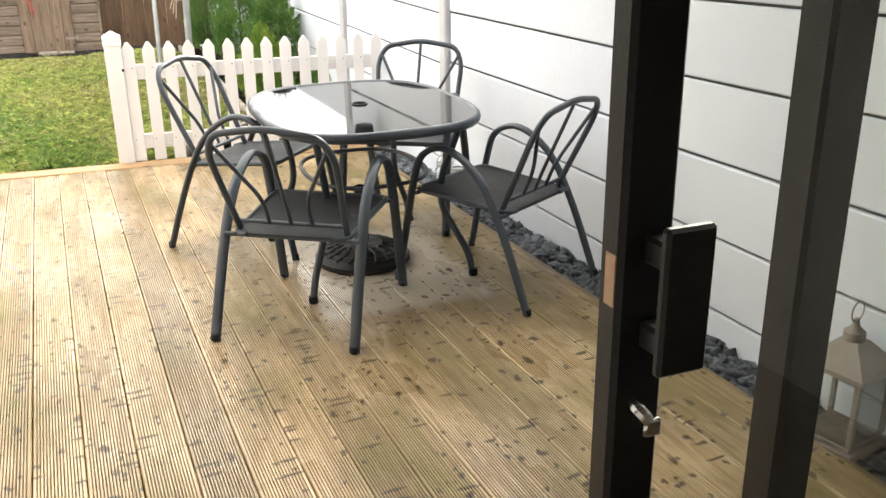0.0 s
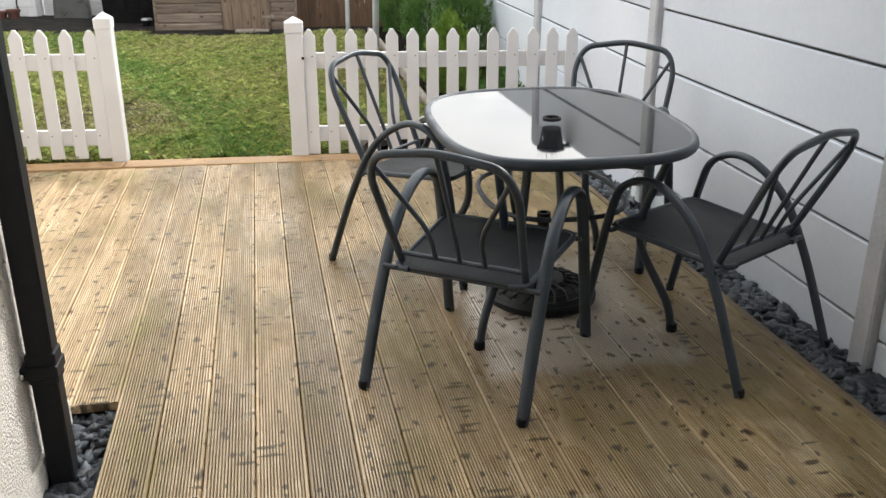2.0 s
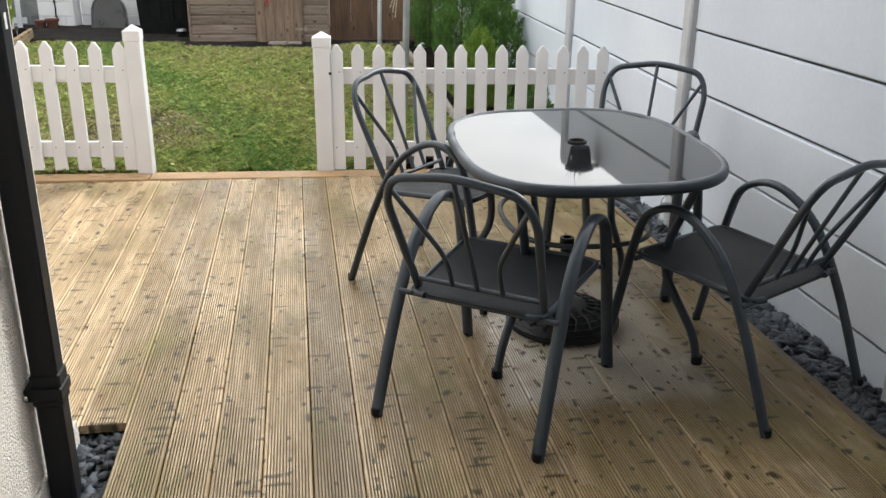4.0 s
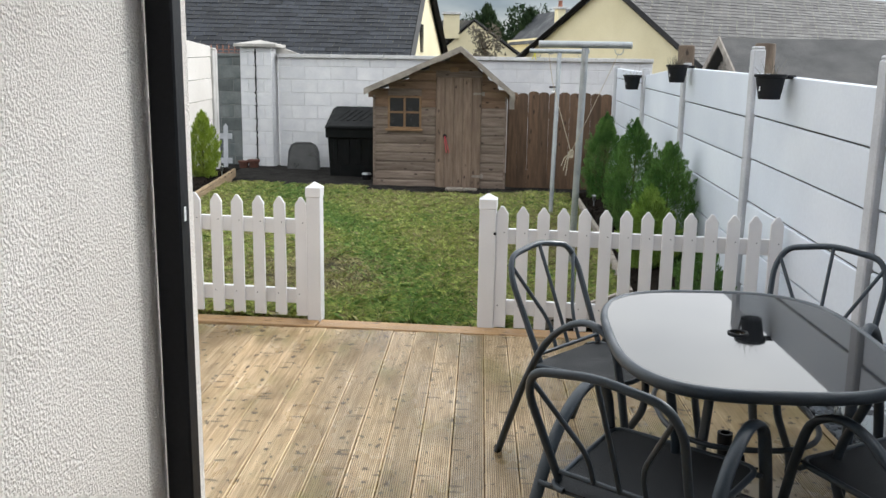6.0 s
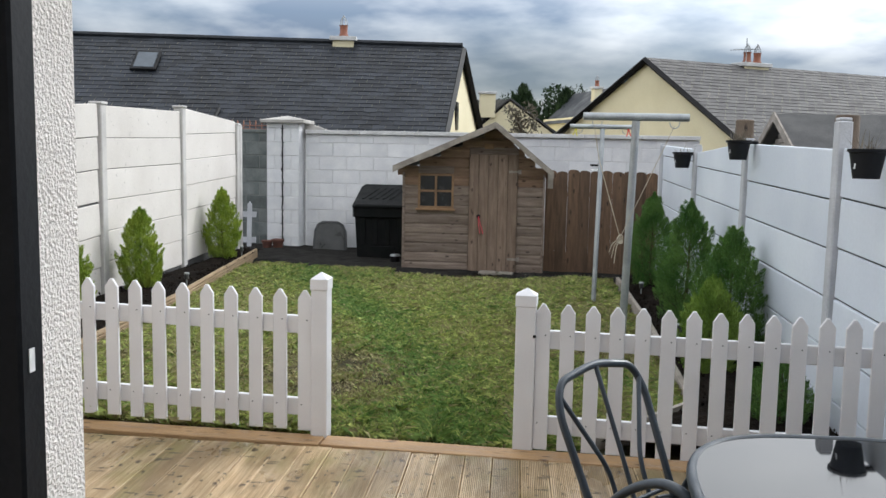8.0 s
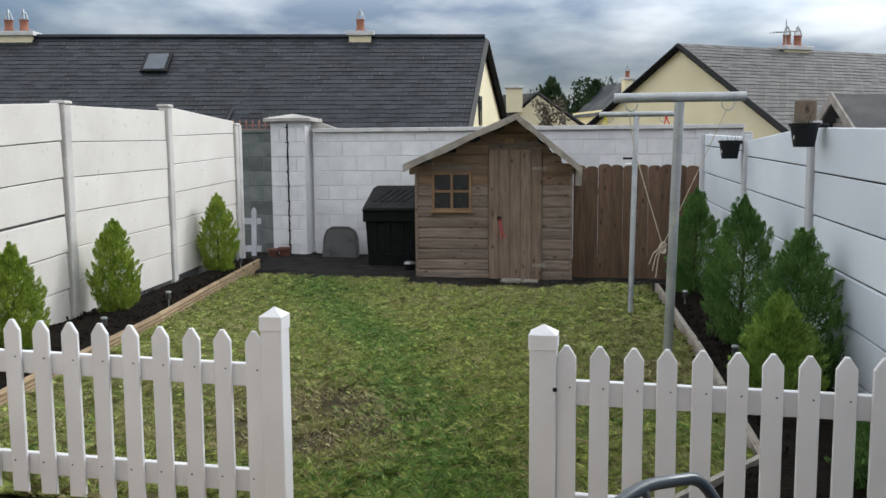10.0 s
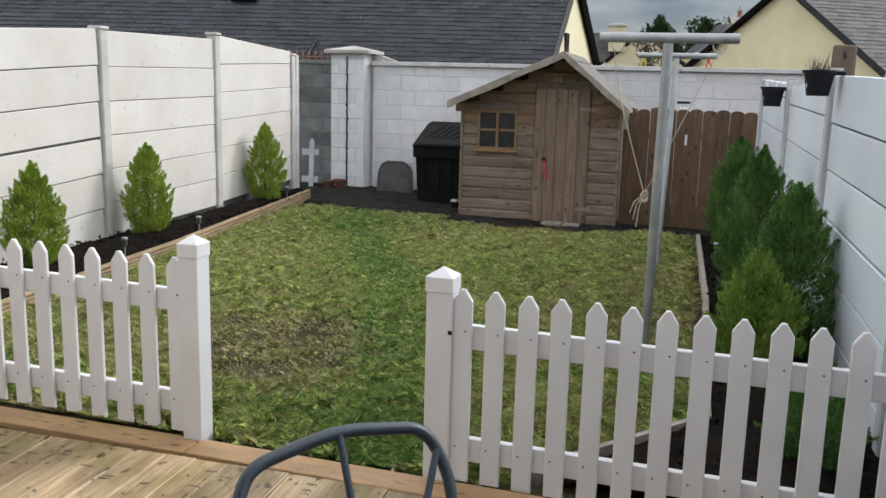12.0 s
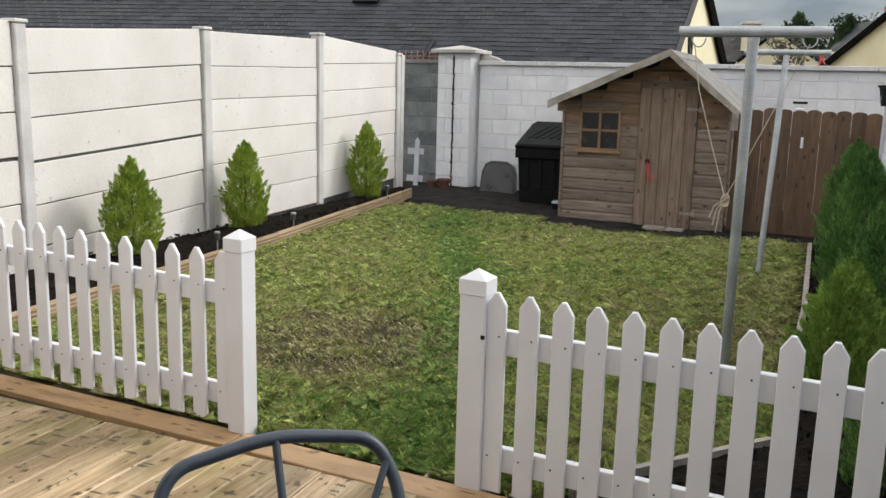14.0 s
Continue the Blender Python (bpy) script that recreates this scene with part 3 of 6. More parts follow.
def wall_x(y):
    """Face of the right-hand wall."""
    return WALL_R - LEAN_R * y


def fence_y(x):
    """The fence's front face: it bends a little at the gateway."""
    if x < GATE_L[0]:
        return GATE_L[1] + (x - GATE_L[0]) * SLOPE_L
    if x < GATE_R[0]:
        return GATE_L[1] + (x - GATE_L[0]) * SLOPE
    return GATE_R[1] + (x - GATE_R[0]) * SLOPE_R


def ground_z(x, y):
    """Height of the garden ground: it falls gently to the back and rises to the warm wall."""
    return -0.045 - 0.004 * (y - 5) - 0.012 * max(-4, min(x, 3)) * (1 if y < 20 else 0)


# ---- ground ----
gx = np.unique(np.r_[np.linspace(-4.6, 2.4, 36), -2000, -600, -200, -60, -25, -12, 8, 20, 60, 200, 600, 2000])
gy = np.unique(np.r_[np.linspace(-1, 15, 60), -2000, -400, -100, -30, -8, 18, 24, 40, 80, 200, 600, 2000])
bm = bmesh.new()
grid = [[bm.verts.new((x, y, (ground_z(x, y) - 0.03 if -5 < y < 20 and -5 < x < 3 else -0.12) + (-0.15 if y < fence_y(max(-5, min(x, 3))) - 0.1 else 0))) for x in gx] for y in gy]
for j in range(len(gy) - 1):
    for i in range(len(gx) - 1):
        bm.faces.new((grid[j][i], grid[j][i + 1], grid[j + 1][i + 1], grid[j + 1][i]))
tagged(part("ground", bm, EARTH, smooth=60), "muddy brown-green earth reaching past the garden", "ground", kind="structure")

# lawn soil with uneven surface
bm = bmesh.new()
lx, ly = np.linspace(-3.95, 1.5, 60), np.linspace(4.95, 12.2, 90)
grid = [[bm.verts.new((x, y, ground_z(x, y) + 0.018 * noise.noise((x * 2.2, y * 2.2, 0)) + 0.012 * noise.noise((x * 7, y * 7, 3)))) for x in lx] for y in ly]
for j in range(len(ly) - 1):
    for i in range(len(lx) - 1):
        bm.faces.new((grid[j][i], grid[j][i + 1], grid[j + 1][i + 1], grid[j + 1][i]))
tagged(part("lawn_ground", bm, EARTH, smooth=60), "thin muddy lawn ground under patchy grass", "ground", kind="structure")

# bare dirt before the back wall
bm = bmesh.new()
lx, ly = np.linspace(-5.2, 2.2, 50), np.linspace(11.3, 14.6, 36)
grid = [[bm.verts.new((x, y, ground_z(x, y) + 0.02 + 0.016 * noise.noise((x * 3, y * 3, 7)) - 0.10 * max(0, min(1, (12.0 + 0.35 * noise.noise((x * 1.3, 0, 5)) + (0.5 if x < -3.0 else 0) - y) / 0.35)))) for x in lx] for y in ly]
for j in range(len(ly) - 1):
    for i in range(len(lx) - 1):
        bm.faces.new((grid[j][i], grid[j][i + 1], grid[j + 1][i + 1], grid[j + 1][i]))
tagged(part("dirt_strip", bm, DIRT, smooth=60), "dark gravelly bare dirt along the back wall", "ground", kind="structure")

# ---- house wing, door wall and a plain room behind ----
bm = bmesh.new()
box(bm, HOUSE_X - 0.30, HOUSE_X, -0.20, WING_END, -0.15, 2.9)
box(bm, -5.0, HOUSE_X - 0.30, WING_END - 0.30, WING_END, -0.15, 2.9)
tagged(part("wall_house_wing", bm, ROUGHCAST), "white roughcast house wall beside the deck", "wall", kind="structure")
tagged(part("plinth_trim", boxes((HOUSE_X - 0.02, HOUSE_X + 0.012, 0.0, WING_END, -0.15, 0.035)), ROUGHCAST), "low rendered plinth at the foot of the house wall", "trim", kind="structure")
bm = boxes((HOUSE_X, -0.50, -0.20, -0.003, -0.15, 2.9), (-0.50, 1.70, -0.20, -0.003, 2.12, 2.9), (1.70, 2.1, -0.20, -0.003, -0.15, 2.9))
tagged(part("wall_door", bm, ROUGHCAST), "white roughcast rear wall holding the sliding door", "wall", kind="structure")
bm = boxes((-0.93, -0.63, -3.2, -0.20, -0.15, 2.6), (1.95, 2.1, -3.2, -0.20, -0.15, 2.6), (-0.93, 2.1, -3.4, -3.2, -0.15, 2.6))
tagged(part("wall_room", bm, PLASTER), "plain pale indoor walls behind the door", "wall", kind="structure")
tagged(part("floor_room", boxes((-0.63, 1.95, -3.2, -0.20, -0.12, -0.004)), INDOOR_FLOOR), "brown wood-effect floor inside the door", "floor", kind="structure")
tagged(part("ceiling_room", boxes((-0.93, 2.1, -3.4, -0.20, 2.6, 2.7)), PLASTER), "plain pale ceiling of the room behind", "ceiling", kind="structure")
# unseen storey and its slab, added to hold sky light off the deck
tagged(part("wall_house_upper", boxes((-5.0, 2.1, -3.4, -0.003, 3.052, 5.6)), ROUGHCAST), "unseen upper wall, added to keep sky light off the deck", "wall", kind="structure")
tagged(part("roof_house_upper", boxes((-5.2, 2.3, -3.6, 0.25, 5.6, 5.75)), FASCIA), "unseen dark slab over the added upper wall", "roof", kind="structure")
tagged(part("roof_house", boxes((-5.0, 2.1, -3.4, 2.21, 2.9, 3.05)), FASCIA), "dark flat eaves closing the house above", "roof", kind="structure")

# sliding door: fixed leaf outside, sliding leaf pushed open behind it
door = thing("door_1", pose(0, 0, 0), "black aluminium sliding patio door pushed half open", "door", kind="structure")
bm = boxes((-0.50, 1.70, -0.16, 0.02, -0.012, 0.018), (-0.50, 1.70, -0.16, 0.02, 2.06, 2.12), (-0.50, -0.44, -0.16, 0.02, 0.018, 2.06), (1.64, 1.70, -0.16, 0.02, 0.018, 2.06), bevel=0.004)
part("door_frame", bm, BLACK_ALU, door)
fixed = part("fixed_leaf", boxes((0.728, 0.796, -0.055, 0.003, 0.022, 2.055), (1.56, 1.636, -0.055, 0.003, 0.022, 2.055), (0.796, 1.56, -0.055, 0.003, 0.022, 0.10), (0.796, 1.56, -0.055, 0.003, 1.98, 2.055), bevel=0.006), BLACK_ALU, door)
p = part("pane", boxes((0.786, 1.57, -0.030, -0.018, 0.09, 1.99)), GLASS_CLEAR, fixed)
p.visible_shadow = False
slid = part("sliding_leaf", boxes((0.434, 0.500, -0.108, -0.068, 0.022, 2.055), (1.31, 1.38, -0.108, -0.068, 0.022, 2.055), (0.500, 1.31, -0.108, -0.068, 0.022, 0.10), (0.500, 1.31, -0.108, -0.068, 1.98, 2.055), bevel=0.006), BLACK_ALU, door)
p = part("pane", boxes((0.490, 1.32, -0.092, -0.082, 0.09, 1.99)), GLASS_CLEAR, slid)
p.visible_shadow = False
part("pull_handle", boxes((0.456, 0.516, -0.156, -0.142, 0.948, 1.110), (0.462, 0.484, -0.143, -0.107, 0.965, 0.995), (0.462, 0.484, -0.143, -0.107, 1.060, 1.090), bevel=0.004), BLACK_ALU, slid, "broad black pull plate")
bm = bmesh.new()
tube(bm, rounded_path([(0.462, -0.108, 0.896), (0.462, -0.124, 0.892), (0.470, -0.126, 0.882)], 0.01, 3), 0.008, 8)
box(bm, 0.464, 0.486, -0.131, -0.124, 0.862, 0.884, 0.003)
part("latch", bm, CHROME, slid, "small bright steel latch", 40)
part("sticker", boxes((0.4325, 0.4345, -0.102, -0.084, 1.012, 1.070)), STICKER, slid, "worn tan sticker")

# ---- right-hand precast wall ----


def panel_mesh(length, height, thick, drop=0.0):
    """One precast panel with softened edges; drop lowers the far top corner."""
    bm = bmesh.new()
    box(bm, 0, thick, 0, length, 0, height, 0.005)
    if drop:
        for v in bm.verts:
            if v.co.z > height * 0.5:
                v.co.z -= drop * max(0.0, min(1.0, (v.co.y - length * 0.15) / (length * 0.8)))
    return mesh_of(bm, "panel")


wall_r = thing("wall_right", pose(WALL_R, 0, 0, 0, 0, math.degrees(math.atan(LEAN_R))), "pale precast concrete panel wall, its blue shade put into the colour", "wall", kind="structure")
R_POSTS = (0.06, 2.11, 3.98, 5.98, 8.09, 10.18, 12.45)
R_TOPS = (1.62, 1.62, 1.66, 1.76, 1.68, 1.65, 1.69)
for i, y in enumerate(R_POSTS):
    bm = bmesh.new()
    box(bm, -0.024, 0.055, y - 0.045, y + 0.045, -0.3, R_TOPS[i] - 0.02, 0.008)
    box(bm, -0.019, 0.050, y - 0.039, y + 0.039, R_TOPS[i] - 0.02, R_TOPS[i], 0.006)
    part("post", bm, POST_CONC, wall_r)
# bottom of the top panel, height of a row and rise along each bay
R_BAYS = ((1.166, 0.272, 0.0), (1.228, 0.283, 0.015), (1.242, 0.290, 0.036), (1.29, 0.290, 0.027), (1.375, 0.295, 0.028), (1.475, 0.310, 0.028))
for i, (a, b) in enumerate(zip(R_POSTS, R_POSTS[1:])):
    length = b - a - 0.092
    z_top, row, rise = R_BAYS[i]
    me = panel_mesh(length, row - 0.011, 0.05)
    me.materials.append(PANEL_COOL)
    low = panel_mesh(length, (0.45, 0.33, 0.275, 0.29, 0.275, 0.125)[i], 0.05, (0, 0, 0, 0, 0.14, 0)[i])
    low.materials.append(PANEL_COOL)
    tilt = math.degrees(math.atan(rise))
    part("joint_backing", boxes((0.024, 0.040, 0, length, -1.5, 0.05)), JOINT_DARK, wall_r, m=pose(0, a + 0.046, z_top, tilt, 0, 0))
    for k in range(6):
        part("panel", low if k == 0 else me, PANEL_COOL, wall_r, m=pose(0.004 + 0.003 * ((k * 7 + i * 3) % 3), a + 0.046, z_top - row * k, tilt, 0, 0))

# ---- left-hand precast wall ----
wall_l = thing("wall_left", pose(WALL_L, 0, 0), "precast concrete panel wall painted white, flaking in places", "wall", kind="structure")
L_POSTS = (2.70, 4.80, 6.88, 8.93, 10.98, 13.10)
L_TOPS = (1.74, 1.80, 1.87, 1.95, 2.02, 1.88)
L_X = (0, 0, 0, 0, -0.04, -0.11)
for i, y in enumerate(L_POSTS):
    bm = bmesh.new()
    box(bm, L_X[i] - 0.08, L_X[i] + 0.035, y - 0.05, y + 0.05, -0.3, L_TOPS[i] - 0.03, 0.008)
    box(bm, L_X[i] - 0.095, L_X[i] + 0.05, y - 0.062, y + 0.062, L_TOPS[i] - 0.03, L_TOPS[i], 0.008)
    part("post", bm, POST_WARM, wall_l)
part("post", boxes((-0.19, -0.07, 13.155, 13.25, -0.3, 1.86), bevel=0.008), POST_WARM, wall_l)
L_BAYS = ((1.42, 0.315, 0.03), (1.48, 0.322, 0.03), (1.490, 0.317, 0.062), (1.600, 0.308, 0.017), (1.680, 0.312, 0.034))
for i, (a, b) in enumerate(zip(L_POSTS, L_POSTS[1:])):
    length = b - a - 0.102
    z_top, row, rise = L_BAYS[i]
    me = panel_mesh(length, row - (0.009 if i < 3 else 0.006), 0.05)
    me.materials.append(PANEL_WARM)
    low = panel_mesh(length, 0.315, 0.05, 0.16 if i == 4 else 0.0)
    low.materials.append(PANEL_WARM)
    turn = math.degrees(math.atan2(-(L_X[i + 1] - L_X[i]), b - a))
    tilt = math.degrees(math.atan(rise))
    part("joint_backing", boxes((-0.030, -0.018, 0.0, length, -1.8, 0.05)), JOINT_DARK, wall_l, m=pose(L_X[i], a + 0.051, z_top, tilt, 0, turn))
    for k in range(6):
        sink = (0, 0.020, 0.014, 0, 0)[i] if k > 2 else 0.0
        part("panel", low if k == 0 else me, PANEL_WARM, wall_l, m=pose(L_X[i] - 0.05 + 0.003 * ((k * 5 + i) % 3), a + 0.051, z_top - row * k - sink, tilt, 0, turn))

# ---- back wall of painted blocks, pillar and bare block wall ----


def block_wall(name, x0, x1, y, z0, z1, depth, mat, mortar, label, thing_m, bw=0.44, bh=0.215):
    w = thing(name, thing_m, label, "wall", kind="structure")
    part("core", boxes((x0, x1, y + 0.006, y + depth, z0, z1)), mortar, w)
    cache = {}
    rows = int(math.ceil((z1 - z0) / bh))
    for r in range(rows):
        za, zb = z0 + r * bh, min(z0 + (r + 1) * bh, z1)
        x = x0 - (bw / 2 if r % 2 else 0)
        while x < x1 - 0.02:
            xa, xb = max(x, x0), min(x + bw, x1)
            if xb - xa > 0.03:
                key = (round(xb - xa, 3), round(zb - za, 3))
                if key not in cache:
                    bm = bmesh.new()
                    box(bm, 0.005, key[0] - 0.005, 0, 0.04, 0.005, key[1] - 0.005, 0.004)
                    cache[key] = mesh_of(bm, "block")
                    cache[key].materials.append(mat)
                part("block", cache[key], mat, w, m=pose(xa, y - 0.002 * ((r * 3 + int(x * 9)) % 3), za))
            x += bw
    return w


block_wall("wall_back", -3.55, 2.6, 14.5, -0.30, 1.77, 0.2, BLOCK_WHITE, MORTAR, "white-painted concrete block wall at the garden's end", pose(0, 0, 0))
bm = bmesh.new()
for k in range(7):
    box(bm, -3.55 + k * 0.88, -3.55 + (k + 1) * 0.88 - 0.006, 14.44, 14.76, 1.775, 1.835, 0.006)
tagged(part("coping_trim", bm, COPING), "pale concrete coping along the back wall", "trim", kind="structure")
block_wall("wall_side", -5.4, -4.12, 14.42, -0.30, 1.78, 0.2, BLOCK_GREY, MORTAR_DARK, "bare grey concrete block wall beside the pillar", pose(0, 0, 0))
bm = boxes((-5.4, -4.12, 14.40, 14.64, 1.78, 1.83), bevel=0.005)
tagged(part("coping_side_trim", bm, BLOCK_GREY), "dark coping on the bare block wall", "trim", kind="structure")
pillar = block_wall("wall_pillar", -4.12, -3.60, 14.25, -0.30, 1.93, 0.5, BLOCK_WHITE, MORTAR, "white-painted block pillar with a cracked joint", pose(0, 0, 0), 0.26, 0.215)
bm = bmesh.new()
box(bm, -4.20, -3.50, 14.16, 14.84, 1.93, 1.985, 0.008)
v = [bm.verts.new(c) for c in ((-4.18, 14.18, 1.985), (-3.52, 14.18, 1.985), (-3.52, 14.82, 1.985), (-4.18, 14.82, 1.985), (-3.85, 14.5, 2.055))]
for a, b in ((0, 1), (1, 2), (2, 3), (3, 0)):
    bm.faces.new((v[a], v[b], v[4]))
part("cap", bm, CAPSTONE, pillar, "grey pyramid capstone")
bm = bmesh.new()
tube(bm, [(-3.865 + 0.022 * noise.noise((0, k * 0.9, 2)), 14.244, -0.1 + k * 0.05) for k in range(41)], [0.012 + 0.006 * noise.noise((3, k * 1.3, 0)) for k in range(41)], 5)
for k in range(9):
    z = -0.09 + 0.215 * (k + 1)
    tube(bm, [(-3.90, 14.246, z + 0.004), (-3.865, 14.243, z), (-3.835, 14.246, z - 0.006)], [0.003, 0.008, 0.003], 5)
part("crack", bm, FASCIA, pillar, "dark open joint down the pillar")

bm = bmesh.new()
prism(bm, [(-3.598, 1.93), (-3.46, 1.92), (-3.22, 1.838), (-3.598, 1.838)], 14.58, 14.72)
part("shoulder", bm, CAPSTONE, pillar, "sloping grey slab beside the pillar")

# iron spikes on the bare wall
spikes = thing("iron_spikes", pose(-4.62, 14.5, 1.83), "rusty red iron spikes along the wall top", "railing")
part("rail", boxes((-0.40, 0.46, -0.012, 0.012, 0.0, 0.012), (-0.40, 0.46, -0.01, 0.01, 0.055, 0.067)), RUST, spikes)
for k in range(9):
    bm = bmesh.new()
    lathe(bm, [(0.008, 0), (0.008, 0.09), (0.016, 0.10), (0.002, 0.15)], 6, (-0.36 + 0.1 * k, 0))
    part("spike", bm, RUST, spikes)

# ---- deck ----
deck = thing("floor_deck", pose(0, 2.3, 0, 0, 0, 1.5), "grooved softwood deck, damp and stained with green", "deck", kind="structure")
PITCH, BOARD_W, DECK_X0 = 0.1375, 0.1345, -0.487
DT = math.tan(radians(1.5))


def board_mesh(y0, ya, yb):
    """A decking board with machined grooves between two plain margins; its far end is cut to the fence line (ya left, yb right)."""
    prof = [(0.0, -0.028), (0.0, -0.004), (0.003, 0.0), (0.007, 0.0)]
    g = (BOARD_W - 0.014) / 14
    for k in range(14):
        x = 0.007 + k * g
        prof += [(x + g * 0.27, 0.0), (x + g * 0.33, -0.0058), (x + g * 0.67, -0.0058), (x + g * 0.73, 0.0)]
    prof += [(BOARD_W - 0.007, 0.0), (BOARD_W - 0.003, 0.0), (BOARD_W, -0.004), (BOARD_W, -0.028)]
    bm = bmesh.new()
    a = [bm.verts.new((x, y0, z)) for x, z in prof]
    b = [bm.verts.new((x, ya + (yb - ya) * x / BOARD_W, z)) for x, z in prof]
    for i in range(len(prof) - 1):
        f = bm.faces.new((a[i], a[i + 1], b[i + 1], b[i]))
        f.material_index = 1 if prof[i][1] < -0.005 and prof[i + 1][1] < -0.005 and prof[i][1] > -0.02 else 0
    bm.faces.new((a[-1], a[0], b[0], b[-1]))
    bm.faces.new(a[::-1])
    bm.faces.new(b)
    return mesh_of(bm, "board")


EDGE = 0.125   # the plank along the fence
for k in range(-24, 16):
    x = DECK_X0 + k * PITCH
    near = 0.02 if k >= 0 else WING_END + 0.045
    # far end in deck coordinates
    far = [fence_y(xx) - EDGE - 0.006 - 2.3 for xx in (x - DT * 2.6, x + BOARD_W - DT * 2.6)]
    me = board_mesh(near - 2.3 - (0 if k >= 0 else 0.0), far[0], far[1])
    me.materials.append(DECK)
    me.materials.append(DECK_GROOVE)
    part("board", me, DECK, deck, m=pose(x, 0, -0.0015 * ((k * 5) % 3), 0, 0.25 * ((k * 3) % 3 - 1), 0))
part("joist", boxes(*[(-0.40 if y < 2.2 else -3.7, 1.70, y - 2.3, y - 2.255, -0.15, -0.030) for y in (0.10, 0.6, 1.1, 1.6, 2.1, 2.6, 3.1, 3.6, 4.1, 4.6)]), EDGE_WOOD, deck)
# plank along the fence, in two lengths
for xa, xb in ((-3.98, -0.915), (-0.905, 1.79)):
    bm = bmesh.new()
    rise = fence_y(xb) - fence_y(xa)
    ln = math.hypot(xb - xa, rise)
    box(bm, 0, ln, -EDGE, 0.022, -0.13, 0.004, 0.004)
    tagged(part("deck_edge_trim", bm, EDGE_WOOD, m=pose(xa, fence_y(xa), 0, 0, 0, math.degrees(math.atan2(rise, xb - xa)))), "plain orange-brown plank edging the deck", "trim", kind="structure")
tagged(part("deck_side_trim", boxes((0, 0.03, -2.25, 2.55, -0.15, -0.022)), DECK_GROOVE, m=pose(1.735, 2.3, 0, 0, 0, 1.2)), "plain timber side board of the deck", "trim", kind="structure")

# ---- slate chippings ----


def chips(name, areas, count, label, size=(0.016, 0.036), mat=SLATE_CHIP):
    rng = np.random.default_rng(4)
    base = np.array([(-1, -1, -.4), (1, -1, -.4), (1, 1, -.4), (-1, 1, -.4), (-.7, -.8, .4), (.8, -.6, .4), (.6, .8, .4), (-.8, .6, .4)])
    quads = np.array([(3, 2, 1), (3, 1, 0), (4, 5, 6), (4, 6, 7), (0, 1, 5), (0, 5, 4), (1, 2, 6), (1, 6, 5), (2, 3, 7), (2, 7, 6), (3, 0, 4), (3, 4, 7)])
    total = sum((a[1] - a[0]) * (a[3] - a[2]) for a in areas)
    vs, fs, base_i = [], [], 0
    for x0, x1, y0, y1, z in areas:
        for _ in range(int(count * (x1 - x0) * (y1 - y0) / total)):
            s = rng.uniform(*size)
            rot = np.array(Euler((rng.normal(0, .45), rng.normal(0, .45), rng.uniform(0, 6.3))).to_matrix())
            pts = (base * rng.uniform(.6, 1.3, (8, 3)) * (s, s * rng.uniform(.5, 1), s * rng.uniform(.3, .9))) @ rot.T
            pts += (rng.uniform(x0, x1), rng.uniform(y0, y1), z + rng.uniform(0, .030))
            vs.append(pts)
            fs.append(quads + base_i)
            base_i += 8
    me = triangles(name, np.concatenate(vs), np.concatenate(fs))
    tagged(part(name, me, mat), label, "gravel", kind="stuff")


chips("dirt_pebbles", ((-4.9, -1.65, 12.75, 14.4, -0.075), (-1.7, 1.1, 11.95, 12.35, -0.075)), 4200, "loose grit and crumbs on the bare dirt", (0.006, 0.017), DIRT_GRIT)
bm = boxes((1.70, 2.01, -0.003, 4.95, -0.16, -0.085), (HOUSE_X, -0.44, -0.003, WING_END + 0.04, -0.16, -0.085))
tagged(part("gravel_bed", bm, DIRT), "dark dirt under the slate chippings", "ground", kind="structure")
chips("slate_chippings", ((1.765, 1.985, 0.0, 4.92, -0.075), (HOUSE_X, -0.475, 0.0, WING_END + 0.035, -0.075)), 6600, "loose blue-grey slate chippings beside the deck")

# ---- rainwater pipe on the house ----
pipe = thing("downpipe", pose(HOUSE_X + 0.050, 1.9055, -0.08), "square black plastic downpipe on the white wall", "downpipe")
part("pipe", boxes((-0.0325, 0.0325, -0.0305, 0.0305, 0.0, 2.9), bevel=0.005), BLACK_PVC, pipe)
part("socket", boxes((-0.037, 0.037, -0.035, 0.035, 0.34, 0.43), bevel=0.005), BLACK_PVC, pipe)
for z in (0.36, 1.85):
    part("bracket", boxes((-0.055, 0.040, -0.044, 0.044, z, z + 0.035), bevel=0.004), BLACK_PVC, pipe)
    part("screw", boxes((-0.050, -0.038, -0.058, -0.044, z + 0.01, z + 0.026), bevel=0.003), CHROME, pipe)
part("paint_chip", boxes((0.033, 0.0345, -0.012, 0.002, 1.27, 1.305)), LABEL_WHITE, pipe, "small pale scuff")
part("paint_chip", boxes((-0.022, -0.004, -0.0325, -0.031, 1.79, 1.80)), LABEL_WHITE, pipe, "small pale scuff")
# ---- picket fence ----


def picket_mesh(h, w=0.074, t=0.019):
    bm = bmesh.new()
    prism(bm, [(-w / 2, 0), (w / 2, 0), (w / 2, h - 0.045), (0.008, h), (-0.008, h), (-w / 2, h - 0.045)], -t, 0, 0.003)
    return mesh_of(bm, "picket")


